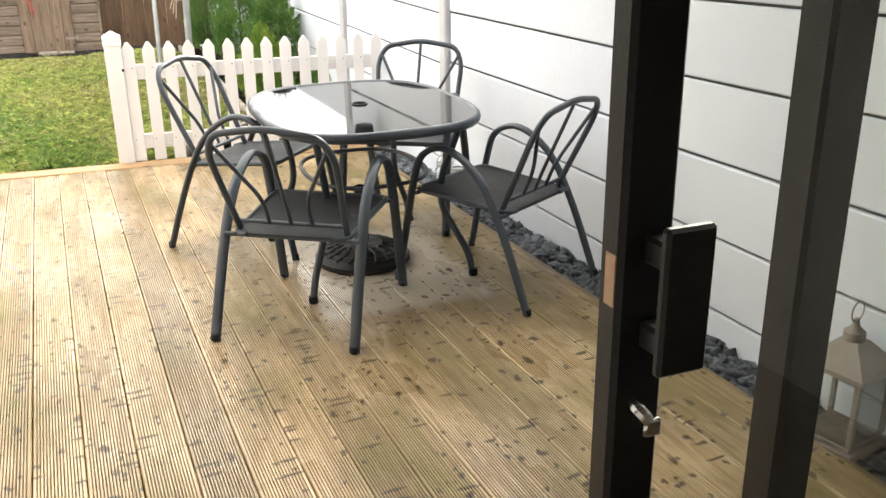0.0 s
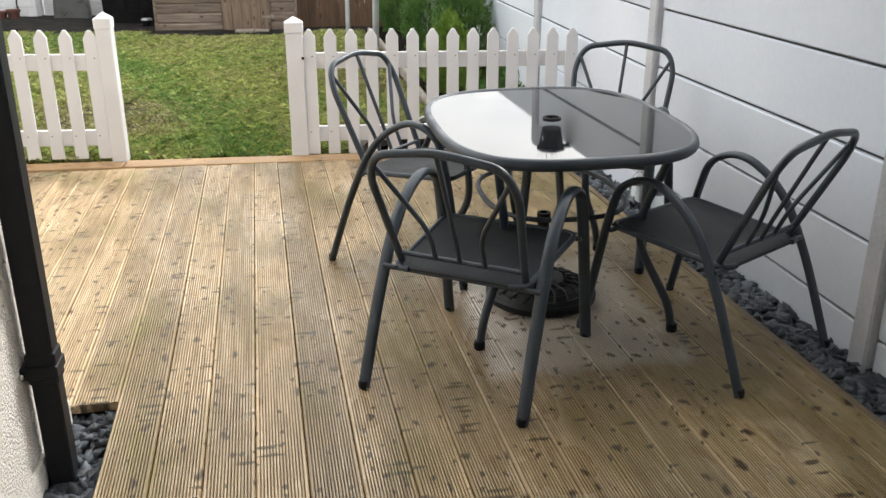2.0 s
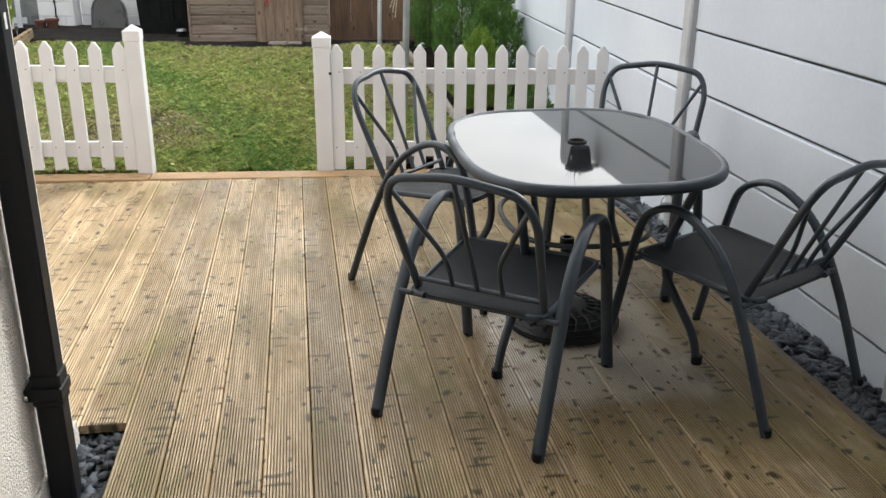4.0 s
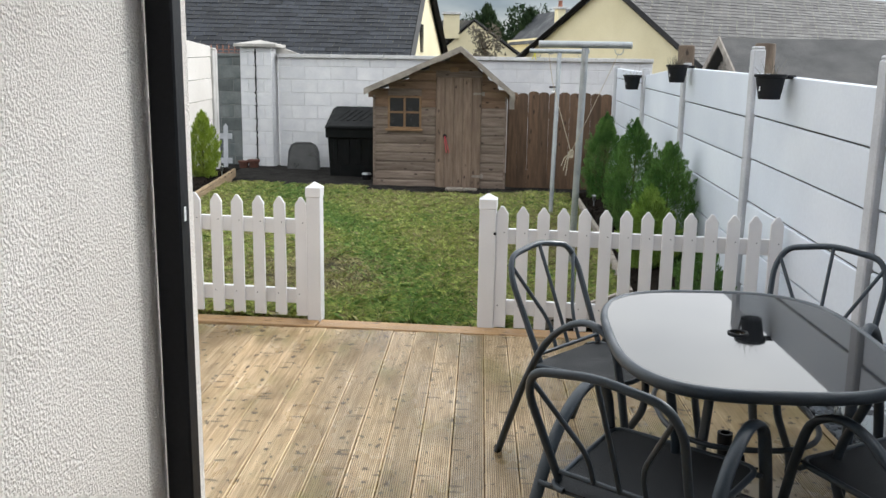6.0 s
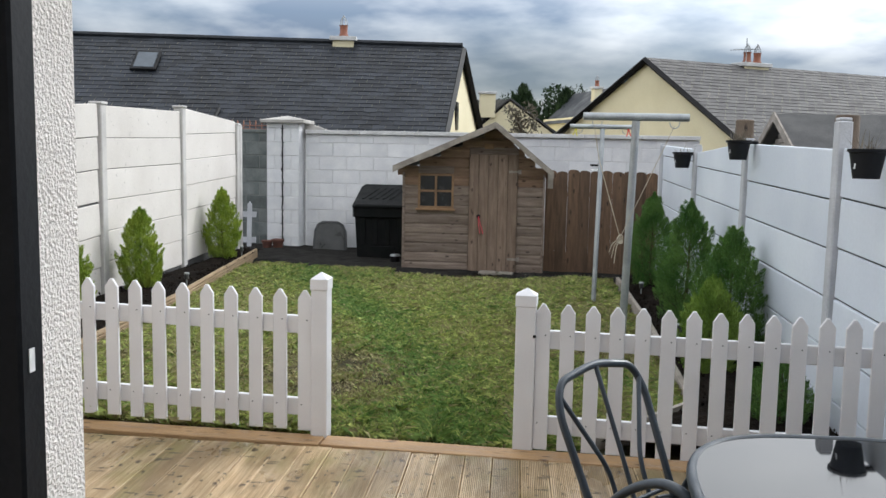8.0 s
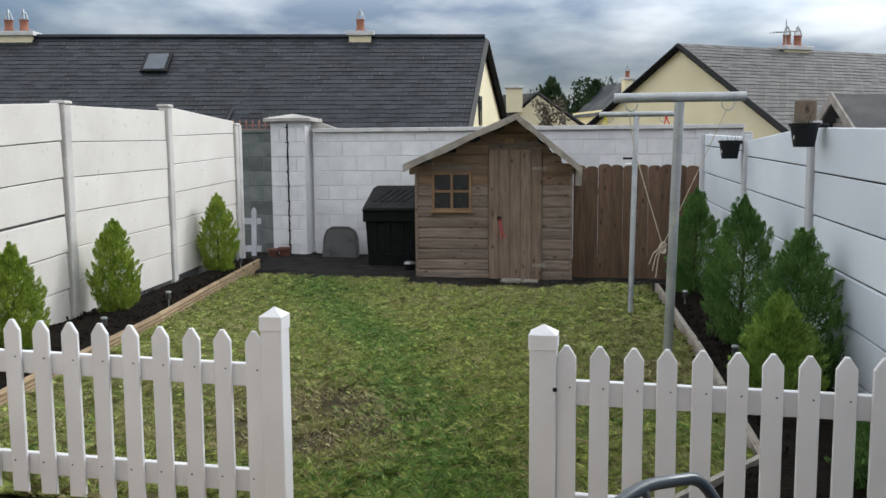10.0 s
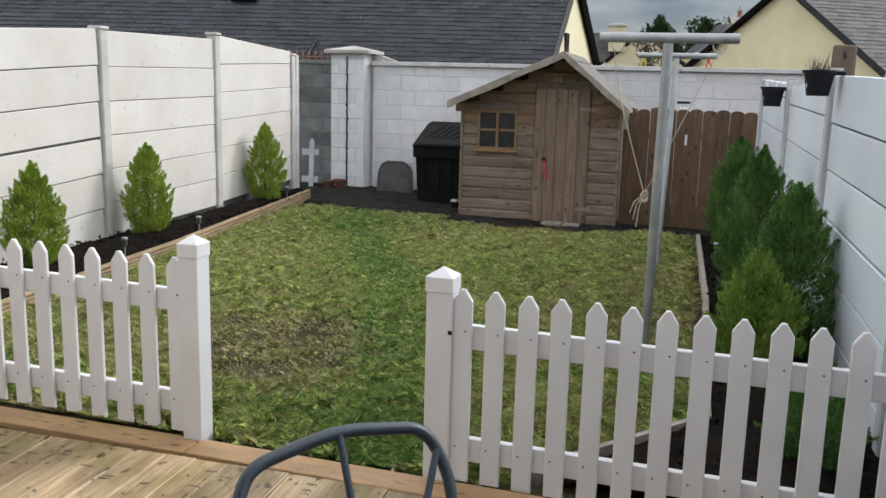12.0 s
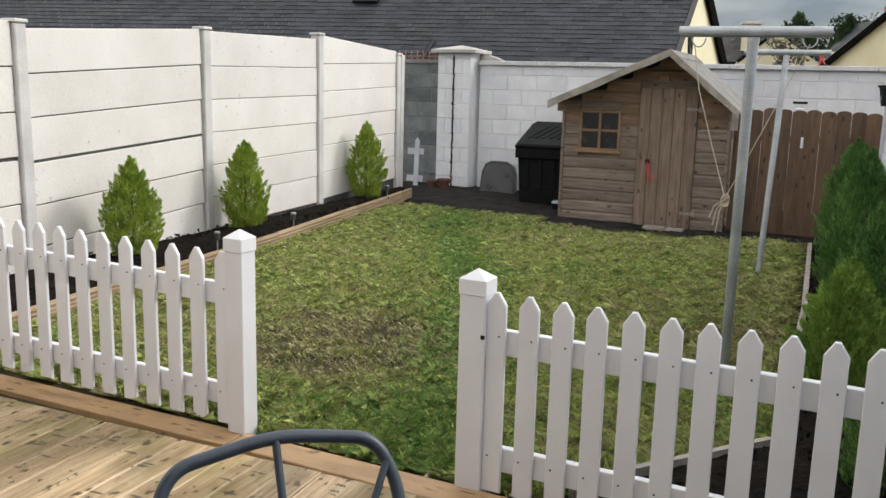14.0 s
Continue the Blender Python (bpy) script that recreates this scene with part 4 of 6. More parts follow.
def fence_run(name, x_first, x_last, count, top0, top1, label, post_x, post_top, wide, back):
    """Pickets on two rails, their backs set 'back' behind the fence line, and a gate post 'wide' across."""
    f = thing(name, pose(0, 0, 0), label, "fence")
    ang = math.degrees(math.atan(SLOPE_L if x_last < 0 else SLOPE_R))
    me = picket_mesh(0.762)
    me.materials.append(WHITE_PVC)
    sme = mesh_of(tube(bmesh.new(), [(0.014, -0.0215, 0.602), (0.014, -0.0185, 0.602)], 0.0038, 6), "screw")
    sme.materials.append(GREY_STEEL)
    for k in range(count):
        u = k / (count - 1)
        x = x_first + (x_last - x_first) * u
        z = top0 + (top1 - top0) * u - 0.762 + 0.004 * noise.noise((x * 5, 1, 1))
        pk = part("picket", me, WHITE_PVC, f, m=pose(x, fence_y(x) + back, z, 0, 0.5 * noise.noise((x * 9, 2, 0)), ang))
        part("screw", sme, GREY_STEEL, pk)
        part("screw", sme, GREY_STEEL, pk, m=pose(-0.03, 0, -0.46))
    lo, hi = min(x_first, x_last), max(x_first, x_last)
    za, zb = (top0, top1) if x_first < x_last else (top1, top0)
    length = hi - lo + 0.08
    tilt = -math.degrees(math.atan2(zb - za, hi - lo))
    for dz in (0.235, 0.685):
        bm = bmesh.new()
        box(bm, 0, length, 0.0, 0.032, 0, 0.095, 0.003)
        part("rail", bm, WHITE_PVC, f, m=pose(lo - 0.04, fence_y(lo - 0.04) + back + 0.002, za - dz, 0, tilt, ang))
    # gate post with a capped top
    bm = bmesh.new()
    box(bm, 0, wide, 0, 0.095, -0.12, post_top - 0.062, 0.004)
    post = part("post", bm, WHITE_PVC, f, m=pose(post_x, fence_y(post_x) - 0.002, 0, 0, 0, ang))
    bm = bmesh.new()
    box(bm, -0.004, wide + 0.004, -0.004, 0.099, post_top - 0.094, post_top - 0.032, 0.004)
    v = [bm.verts.new(c) for c in ((-0.001, -0.001, post_top - 0.034), (wide + 0.001, -0.001, post_top - 0.034), (wide + 0.001, 0.096, post_top - 0.034), (-0.001, 0.096, post_top - 0.034), (wide / 2, 0.0475, post_top))]
    for a, b in ((0, 1), (1, 2), (2, 3), (3, 0)):
        bm.faces.new((v[a], v[b], v[4]))
    part("cap", bm, WHITE_PVC, post)
    return f


fence_run("picket_fence", -1.032, -3.905, 22, 0.780, 0.828, "low white picket fence with a capped post, beside the gateway", -0.991, 0.882, 0.088, 0.047)
fence_run("picket_fence", 0.225, 1.836, 14, 0.766, 0.756, "low white picket fence with a capped post, reaching the pale wall", 0.085, 0.842, 0.101, 0.037)
part("hole_plug", boxes((-0.008, 0.008, -0.004, 0.0, -0.008, 0.008), bevel=0.002), FASCIA, bpy.data.objects["picket_fence.001"], "black screw plug", m=pose(0.182, fence_y(0.182) - 0.003, 0.60))

# ---- garden furniture ----


def make_chair():
    """A steel armchair: two arched side frames, a sheet seat in a rim and a fanned tube back. It faces +y, its base at the middle of its feet."""
    c = thing("garden_chair", pose(0, 0, 0), "dark grey steel garden armchair with a sheet seat", "chair", "chairs round the table")
    for s in (-1, 1):
        pts = [(s * 0.265, -0.325, 0.0), (s * 0.262, -0.205, 0.30), (s * 0.258, -0.09, 0.50), (s * 0.256, 0.06, 0.595), (s * 0.256, 0.185, 0.560), (s * 0.258, 0.235, 0.44), (s * 0.262, 0.285, 0.20), (s * 0.265, 0.325, 0.0)]
        # smooth arch through the points
        path = []
        for i in range(len(pts) - 1):
            p0, p1, p2, p3 = (Vector(pts[max(0, min(len(pts) - 1, j))]) for j in (i - 1, i, i + 1, i + 2))
            for q in range(6):
                t = q / 6
                path.append(0.5 * (2 * p1 + (p2 - p0) * t + (2 * p0 - 5 * p1 + 4 * p2 - p3) * t * t + (3 * p1 - 3 * p2 + p3 - p0) * t ** 3))
        path.append(Vector(pts[-1]))
        bm = bmesh.new()
        tube(bm, path, 0.0128, 12, 1.6)
        part("side_frame", bm, GREY_STEEL, c, smooth=50)
        for y in (-0.325, 0.325):
            bm = bmesh.new()
            lathe(bm, [(0.0145, 0.0), (0.0155, 0.003), (0.0155, 0.020), (0.0135, 0.024)], 10, (s * 0.265, y))
            part("foot_cap", bm, BLACK_PVC, c, smooth=40)
    # seat rim and sheet, falling a little to the back
    rim = rounded_path([(-0.215, -0.20, 0.372), (0.215, -0.20, 0.372), (0.238, 0.245, 0.405), (-0.238, 0.245, 0.405), (-0.215, -0.20, 0.372), (0, -0.20, 0.372)], 0.05, 5)
    bm = bmesh.new()
    tube(bm, rim[1:-1], 0.010, 8)
    part("seat_rim", bm, GREY_STEEL, c, smooth=50)
    bm = bmesh.new()
    top, bot = [], []
    for j in range(7):
        v = j / 6
        row, low = [], []
        for i in range(9):
            u = i / 8 * 2 - 1
            half = 0.213 + 0.023 * v
            sag = -0.012 * (1 - u * u) * (1 - (2 * v - 1) ** 2)
            row.append(bm.verts.new((u * half, -0.20 + 0.445 * v, 0.376 + 0.033 * v + sag)))
            low.append(bm.verts.new((u * half, -0.20 + 0.445 * v, 0.371 + 0.033 * v + sag)))
        top.append(row)
        bot.append(low)
    for j in range(6):
        for i in range(8):
            bm.faces.new((top[j][i], top[j][i + 1], top[j + 1][i + 1], top[j + 1][i]))
            bm.faces.new((bot[j][i], bot[j + 1][i], bot[j + 1][i + 1], bot[j][i + 1]))
    for j in range(6):
        bm.faces.new((top[j][0], top[j + 1][0], bot[j + 1][0], bot[j][0]))
        bm.faces.new((top[j][8], bot[j][8], bot[j + 1][8], top[j + 1][8]))
    for i in range(8):
        bm.faces.new((top[0][i], bot[0][i], bot[0][i + 1], top[0][i + 1]))
        bm.faces.new((top[6][i], top[6][i + 1], bot[6][i + 1], bot[6][i]))
    part("seat", bm, SEAT_MESH, c, "thin dark seat sheet", smooth=40)
    # stretchers that hold the seat between the arches
    for y, z in ((-0.185, 0.365), (0.225, 0.395)):
        bm = bmesh.new()
        tube(bm, [(-0.258, y, z), (0.258, y, z)], 0.009, 8)
        part("stretcher", bm, GREY_STEEL, c, smooth=50)
    # back frame: hoop leaning back
    hoop = rounded_path([(-0.205, -0.165, 0.385), (-0.228, -0.310, 0.690), (-0.192, -0.344, 0.768), (0.0, -0.356, 0.796), (0.192, -0.344, 0.768), (0.228, -0.310, 0.690), (0.205, -0.165, 0.385)], 0.06, 6)
    bm = bmesh.new()
    tube(bm, hoop, 0.0125, 10)
    part("back_frame", bm, GREY_STEEL, c, smooth=50)
    bm = bmesh.new()
    tube(bm, [(-0.208, -0.176, 0.415), (0.208, -0.176, 0.415)], 0.008, 8)
    part("back_rail", bm, GREY_STEEL, c, smooth=50)
    for xb, xt, zt in ((-0.082, -0.208, 0.728), (0.0, 0.0, 0.792), (0.082, 0.208, 0.728)):
        yt = -0.176 - (zt - 0.415) * 0.462
        bm = bmesh.new()
        tube(bm, rounded_path([(xb, -0.178, 0.412), (xb, -0.222, 0.515), (xt, yt, zt)], 0.11, 6), 0.0078, 8)
        part("back_bar", bm, GREY_STEEL, c, smooth=50)
    return c


chair = make_chair()
CHAIRS = ((0.667, 2.29, 0.574, 0.819), (1.47, 2.33, -0.50, 0.866), (0.648, 3.300, 0.765, -0.64), (1.44, 3.34, -0.56, -0.83))
for k, (x, y, dx, dy) in enumerate(CHAIRS):
    m = pose(x, y, 0.001, 0, 0, math.degrees(math.atan2(-dx, dy)))
    if k == 0:
        chair.matrix_basis = m
    else:
        copy_thing(chair, m @ Matrix.Diagonal((1.0, 1.0, 1.0 if k == 1 else 1.07, 1.0)))

# table with a dark glass top
table = thing("garden_table", pose(1.03, 2.77, 0.009, 0.9, -0.7, 0), "dark grey steel garden table with a dark glass top", "table")


def barrel(a, b, power, n=72):
    out = []
    for k in range(n):
        t = 2 * math.pi * k / n
        c, s = math.cos(t), math.sin(t)
        out.append((a * math.copysign(abs(c) ** (2 / power), c), b * math.copysign(abs(s) ** (2 / power), s)))
    return out


ring = barrel(0.428, 0.545, 3.1)
bm = bmesh.new()
tube(bm, [(x, y, 0.683) for x, y in ring], 0.016, 10, 1.25, closed=True)
part("rim", bm, GREY_STEEL, table, smooth=50)
bm = bmesh.new()
lo = [bm.verts.new((x * 0.985, y * 0.985, 0.690)) for x, y in ring]
hi = [bm.verts.new((x * 0.985, y * 0.985, 0.6975)) for x, y in ring]
hl = [bm.verts.new((0.024 * math.cos(2 * math.pi * k / 72), 0.024 * math.sin(2 * math.pi * k / 72), 0.690)) for k in range(72)]
hh = [bm.verts.new((0.024 * math.cos(2 * math.pi * k / 72), 0.024 * math.sin(2 * math.pi * k / 72), 0.6975)) for k in range(72)]
for k in range(72):
    j = (k + 1) % 72
    bm.faces.new((hi[k], hi[j], hh[j], hh[k]))
    bm.faces.new((lo[k], hl[k], hl[j], lo[j]))
    bm.faces.new((lo[k], lo[j], hi[j], hi[k]))
    bm.faces.new((hl[k], hh[k], hh[j], hl[j]))
part("glass_top", bm, GLASS_DARK, table, "glossy dark glass top with a parasol hole")
bm = bmesh.new()
for r, z in ((0.030, 0.6995), (0.026, 0.670)):
    tube(bm, [(r * math.cos(t), r * math.sin(t), z) for t in (2 * math.pi * k / 24 for k in range(24))], 0.0045, 8, closed=True)
part("hole_collar", bm, BLACK_PVC, table, "black collar of the parasol hole", 50)
for sx in (-1, 1):
    for sy in (-1, 1):
        bm = bmesh.new()
        tube(bm, rounded_path([(sx * 0.30, sy * 0.40, 0.675), (sx * 0.245, sy * 0.30, 0.42), (sx * 0.245, sy * 0.295, 0.30), (sx * 0.335, sy * 0.385, 0.10), (sx * 0.350, sy * 0.395, 0.0)], 0.10, 6), 0.0150, 10)
        leg = part("leg", bm, GREY_STEEL, table, smooth=50)
        bm = bmesh.new()
        lathe(bm, [(0.018, 0.0), (0.020, 0.004), (0.0195, 0.028), (0.0155, 0.032)], 10, (sx * 0.350, sy * 0.395))
        part("foot_cap", bm, BLACK_PVC, leg, smooth=40)
bm = bmesh.new()
tube(bm, [(x, y, 0.42) for x, y in barrel(0.255, 0.315, 2.6, 40)], 0.0095, 8, closed=True)
part("brace_ring", bm, GREY_STEEL, table, smooth=50)
for sy in (-1, 1):
    bm = bmesh.new()
    tube(bm, [(-0.30, sy * 0.40, 0.665), (0.30, sy * 0.40, 0.665)], 0.009, 8)
    part("cross_bar", bm, GREY_STEEL, table, smooth=50)

# parasol base
base = thing("parasol_base", pose(1.01, 2.77, 0.001), "round black resin parasol base with a moulded top", "parasol base")
bm = bmesh.new()
lathe(bm, [(0.205, 0.0), (0.214, 0.008), (0.214, 0.026), (0.204, 0.036), (0.198, 0.034), (0.186, 0.050), (0.176, 0.048), (0.160, 0.062), (0.150, 0.060), (0.125, 0.075), (0.112, 0.073), (0.075, 0.088), (0.045, 0.092)], 44)
part("plate", bm, BASE_RESIN, base, smooth=25)
for k in range(20):
    t = 2 * math.pi * k / 20
    bm = bmesh.new()
    tube(bm, [(0.09 * math.cos(t), 0.09 * math.sin(t), 0.082), (0.14 * math.cos(t + .12), 0.14 * math.sin(t + .12), 0.068), (0.19 * math.cos(t), 0.19 * math.sin(t), 0.044)], 0.007, 6)
    part("moulding", bm, BASE_RESIN, base, smooth=50)
bm = bmesh.new()
lathe(bm, [(0.030, 0.09), (0.030, 0.20), (0.024, 0.205), (0.022, 0.30), (0.026, 0.305), (0.026, 0.345), (0.017, 0.345), (0.017, 0.12)], 18)
part("stem", bm, BLACK_PVC, base, smooth=30)
bm = bmesh.new()
lathe(bm, [(0.004, 0), (0.004, 0.03), (0.016, 0.032), (0.016, 0.044), (0.005, 0.046)], 12)
part("knob", bm, BLACK_PVC, base, smooth=30, m=pose(0.026, 0, 0.25, 0, 90, 0))

# jars with wire handles by the wall


def jar(x, y, r, h, label, lidded):
    j = thing("jar_lantern", pose(x, y, -0.045), label, "jar")
    bm = bmesh.new()
    lathe(bm, [(r * 0.9, 0), (r, 0.01), (r, h * 0.72), (r * 0.78, h * 0.82), (r * 0.78, h * 0.98), (r * 0.70, h * 0.98), (r * 0.70, h * 0.80), (r * 0.92, h * 0.70), (r * 0.92, 0.014), (r * 0.5, 0.012)], 20)
    part("glass_body", bm, GLASS_CLEAR, j, smooth=40)
    bm = bmesh.new()
    lathe(bm, [(r * 0.80, h * 0.84), (r * 0.84, h * 0.85), (r * 0.84, h * 0.99), (r * 0.80, h), (r * 0.66, h), (r * 0.66, h * 0.95)], 20)
    part("neck_band", bm, GALV if lidded else BLACK_PVC, j, smooth=40)
    bm = bmesh.new()
    tube(bm, [(r * 0.84 * math.cos(t), 0, h * 0.93 + r * 1.3 * math.sin(t)) for t in (math.pi * k / 14 for k in range(15))], 0.003, 6)
    part("wire_handle", bm, GALV, j, smooth=50)


jar(1.865, 3.67, 0.052, 0.17, "clear glass jar lantern with a wire handle", True)
jar(1.865, 3.36, 0.050, 0.15, "clear glass jar lantern with a dark rim", False)
jar(1.87, 3.92, 0.045, 0.14, "clear glass jar lantern with a wire handle", True)

# square lantern by the door
lan = thing("garden_lantern", pose(1.87, 0.84, -0.045, 0, 0, 12), "weathered pale metal lantern standing on the chippings", "lantern")
part("base", boxes((-0.10, 0.10, -0.10, 0.10, 0.0, 0.03), (-0.085, 0.085, -0.085, 0.085, 0.03, 0.045), bevel=0.003), GREY_WOOD, lan)
for sx in (-1, 1):
    for sy in (-1, 1):
        part("corner_post", boxes((sx * 0.08 - 0.008, sx * 0.08 + 0.008, sy * 0.08 - 0.008, sy * 0.08 + 0.008, 0.045, 0.25), bevel=0.002), GREY_WOOD, lan)
for q in range(4):
    p = part("pane", boxes((-0.072, 0.072, -0.0815, -0.0785, 0.045, 0.25)), GLASS_CLEAR, lan, m=pose(0, 0, 0, 0, 0, 90 * q))
    p.visible_shadow = False
bm = bmesh.new()
box(bm, -0.10, 0.10, -0.10, 0.10, 0.25, 0.268, 0.003)
v = [bm.verts.new(c) for c in ((-0.095, -0.095, 0.268), (0.095, -0.095, 0.268), (0.095, 0.095, 0.268), (-0.095, 0.095, 0.268), (-0.03, -0.03, 0.335), (0.03, -0.03, 0.335), (0.03, 0.03, 0.335), (-0.03, 0.03, 0.335))]
for a, b in ((0, 1), (1, 2), (2, 3), (3, 0)):
    bm.faces.new((v[a], v[b], v[b + 4], v[a + 4]))
bm.faces.new(v[4:])
part("roof", bm, GREY_WOOD, lan)
bm = bmesh.new()
lathe(bm, [(0.03, 0.335), (0.03, 0.36), (0.012, 0.375), (0.006, 0.40)], 12)
tube(bm, [(0.03 * math.cos(t), 0, 0.42 + 0.03 * math.sin(t)) for t in (2 * math.pi * k / 18 for k in range(18))], 0.003, 6, closed=True)
part("finial", bm, GREY_WOOD, lan, smooth=40)
# ---- planting beds ----


def edging(name, pts, top, label, mat=None):
    b = thing(name, pose(0, 0, 0), label, "garden edging")
    for (xa, ya), (xb, yb) in zip(pts, pts[1:]):
        ln, ang = math.hypot(xb - xa, yb - ya), math.degrees(math.atan2(yb - ya, xb - xa))
        n = max(1, round(ln / 1.6))
        for k in range(n):
            g = bmesh.new()
            seg = ln / n
            h = top - ground_z(xa, ya) + 0.05
            # grooved face
            rows = 6
            out = [(0.0, 0.0)]
            for r in range(rows):
                z0 = h * r / rows
                out += [(-0.009, z0 + h * 0.025), (-0.009, z0 + h * 0.105), (0.0, z0 + h * 0.135)]
            out += [(0.0, h), (0.030, h), (0.030, 0.0)]
            prism(g, out, 0.003, seg - 0.003)
            u = k / n
            part("edging_board", g, mat or BED_WOOD, b, m=pose(xa + (xb - xa) * u, ya + (yb - ya) * u, top - h + 0.004 * (k % 2), 0, 0, ang - 90))
    return b


edging("bed_edging", ((-3.79, 12.75), (-3.29, 8.9), (-3.13, 6.95), (-2.99, 5.45)), 0.105, "grooved timber board edging a planting bed")
edging("bed_edging", ((0.48, 5.30), (1.14, 6.10)), 0.035, "low weathered timber board edging a planting bed", GREY_WOOD)
edging("bed_edging", ((1.16, 6.12), (1.20, 8.7), (1.17, 11.6)), 0.025, "low weathered timber board edging a planting bed", GREY_WOOD)


def soil_patch(name, outline_left, outline_right, z, label):
    """Lumpy soil between two edges given as (x, y) runs of the same length."""
    bm = bmesh.new()
    rows = []
    steps = 70
    for j in range(steps + 1):
        u = j / steps * (len(outline_left) - 1)
        i = min(int(u), len(outline_left) - 2)
        f = u - i
        a = Vector(outline_left[i]).lerp(Vector(outline_left[i + 1]), f)
        b = Vector(outline_right[i]).lerp(Vector(outline_right[i + 1]), f)
        row = []
        for k in range(15):
            p = a.lerp(b, k / 14)
            hump = 0.05 * math.sin(math.pi * k / 14)
            row.append(bm.verts.new((p.x, p.y, z + hump + 0.030 * noise.noise((p.x * 6, p.y * 6, 1)) + 0.022 * noise.noise((p.x * 17, p.y * 17, 4)))))
        rows.append(row)
    for a, b in zip(rows, rows[1:]):
        for k in range(14):
            bm.faces.new((a[k], a[k + 1], b[k + 1], b[k]))
    tagged(part(name, bm, SOIL, smooth=60), label, "soil", kind="structure")


soil_patch("soil_left", [(-4.08, 5.5), (-4.08, 7), (-4.08, 8.9), (-4.16, 12.95)], [(-3.04, 5.45), (-3.18, 6.95), (-3.34, 8.9), (-3.86, 12.75)], 0.055, "dark crumbly soil of the bed")
soil_patch("soil_right", [(0.55, 5.30), (1.15, 6.12), (1.22, 8.7), (1.19, 11.6)], [(wall_x(q), q) for q in (5.02, 6.12, 8.7, 11.6)], 0.0, "dark crumbly soil of the bed")

# bark crumbs on the soil
rng = np.random.default_rng(11)
vs, fs = [], []
for k in range(2600):
    if k % 2:
        y = rng.uniform(5.6, 12.8)
        x = rng.uniform(-4.05, -3.35 - 0.10 * max(0, y - 9))
        z = 0.095
    else:
        y = rng.uniform(5.4, 11.5)
        x = rng.uniform(1.22 if y > 6.1 else 0.75 + (y - 5.3) * 0.55, 1.85)
        z = 0.035
    s = rng.uniform(.006, .018)
    rot = np.array(Euler((rng.uniform(0, 6), rng.uniform(0, 6), rng.uniform(0, 6))).to_matrix())
    vs.append((np.array([(-1, -.5, 0), (1, -.4, .2), (.6, .6, -.1), (-.5, .5, .5)]) * s) @ rot.T + (x, y, z))
    fs.append(np.array([(0, 1, 2), (0, 2, 3), (0, 3, 1), (1, 3, 2)]) + 4 * k)
tagged(part("soil_crumbs", triangles("soil_crumbs", np.concatenate(vs), np.concatenate(fs)), SOIL), "loose crumbs of bark and soil on the beds", "soil", kind="stuff")

# ---- grass ----
rng = np.random.default_rng(5)
N = 1150000
px, py = rng.uniform(-3.8, 1.45, N), 5.02 + (12.15 - 5.02) * rng.beta(1.0, 1.45, N)
fy = np.where(px < GATE_L[0], GATE_L[1] + (px - GATE_L[0]) * SLOPE_L, np.where(px < GATE_R[0], GATE_L[1] + (px - GATE_L[0]) * SLOPE, GATE_R[1] + (px - GATE_R[0]) * SLOPE_R)) + 0.01
bed_l = np.interp(py, [5.4, 6.95, 8.9, 12.75], [-2.98, -3.12, -3.28, -3.78])
bed_r = np.where(py < 6.1, 0.44 + (py - 5.3) * 0.82, 1.13)
end = 12.0 + 0.22 * np.sin(px * 2.1) + 0.10 * np.sin(px * 9) - 0.25 * (px > -1.7) * (px < 0.4) + 0.40 * (px < -2.9)
mud = 1.5 * np.exp(-(((px + 1.12) / 0.62) ** 2 + ((py - 6.55) / 0.72) ** 2) ** 1.8) + 0.45 * np.exp(-(((px + 2.2) / 0.7) ** 2 + ((py - 6.6) / 0.7) ** 2)) + 0.55 * np.exp(-(((px - 0.8) / 0.45) ** 2 + ((py - 8.4) / 1.6) ** 2)) + 0.4 * np.exp(-(((py - end) / 0.35) ** 2))
way = np.interp(py, [5.0, 5.8, 6.9, 8.3, 10.9, 12.2], [-0.20, -0.32, -0.63, -1.08, -2.40, -2.85])
tread = np.exp(-((px - way) / 0.34) ** 2)


def lattice(scale, seed):
    """Smooth value noise on the plan."""
    r_ = np.random.default_rng(seed)
    t_ = r_.random((96, 96))
    u_, v_ = (px + 5) * scale, py * scale
    i_, j_ = u_.astype(int), v_.astype(int)
    f_, g_ = u_ - i_, v_ - j_
    f_, g_ = f_ * f_ * (3 - 2 * f_), g_ * g_ * (3 - 2 * g_)
    a_, b_, c_, d_ = t_[i_ % 96, j_ % 96], t_[(i_ + 1) % 96, j_ % 96], t_[i_ % 96, (j_ + 1) % 96], t_[(i_ + 1) % 96, (j_ + 1) % 96]
    return (a_ * (1 - f_) + b_ * f_) * (1 - g_) + (c_ * (1 - f_) + d_ * f_) * g_


patch, tuft = 0.6 * lattice(1.6, 1) + 0.4 * lattice(4.3, 2), 0.5 * lattice(11.0, 3) + 0.5 * lattice(21.0, 4)
ok = (py > fy + 0.09) & (px > bed_l) & (px < bed_r) & (py < end)
mud = mud * (0.35 + 1.1 * lattice(3.1, 7)) * (0.5 + lattice(9.0, 8))
dense = np.clip(2.0 * (tuft - 0.16) * (0.45 + 0.8 * patch) + 0.30 * tread, 0.05, 1) * np.clip(1 - 0.80 * mud, 0.14, 1)
ok &= rng.random(N) < dense
px, py, mud, patch, tuft, tread, near = (q[ok] for q in (px, py, mud, patch, tuft, tread, py - fy))
n = len(px)
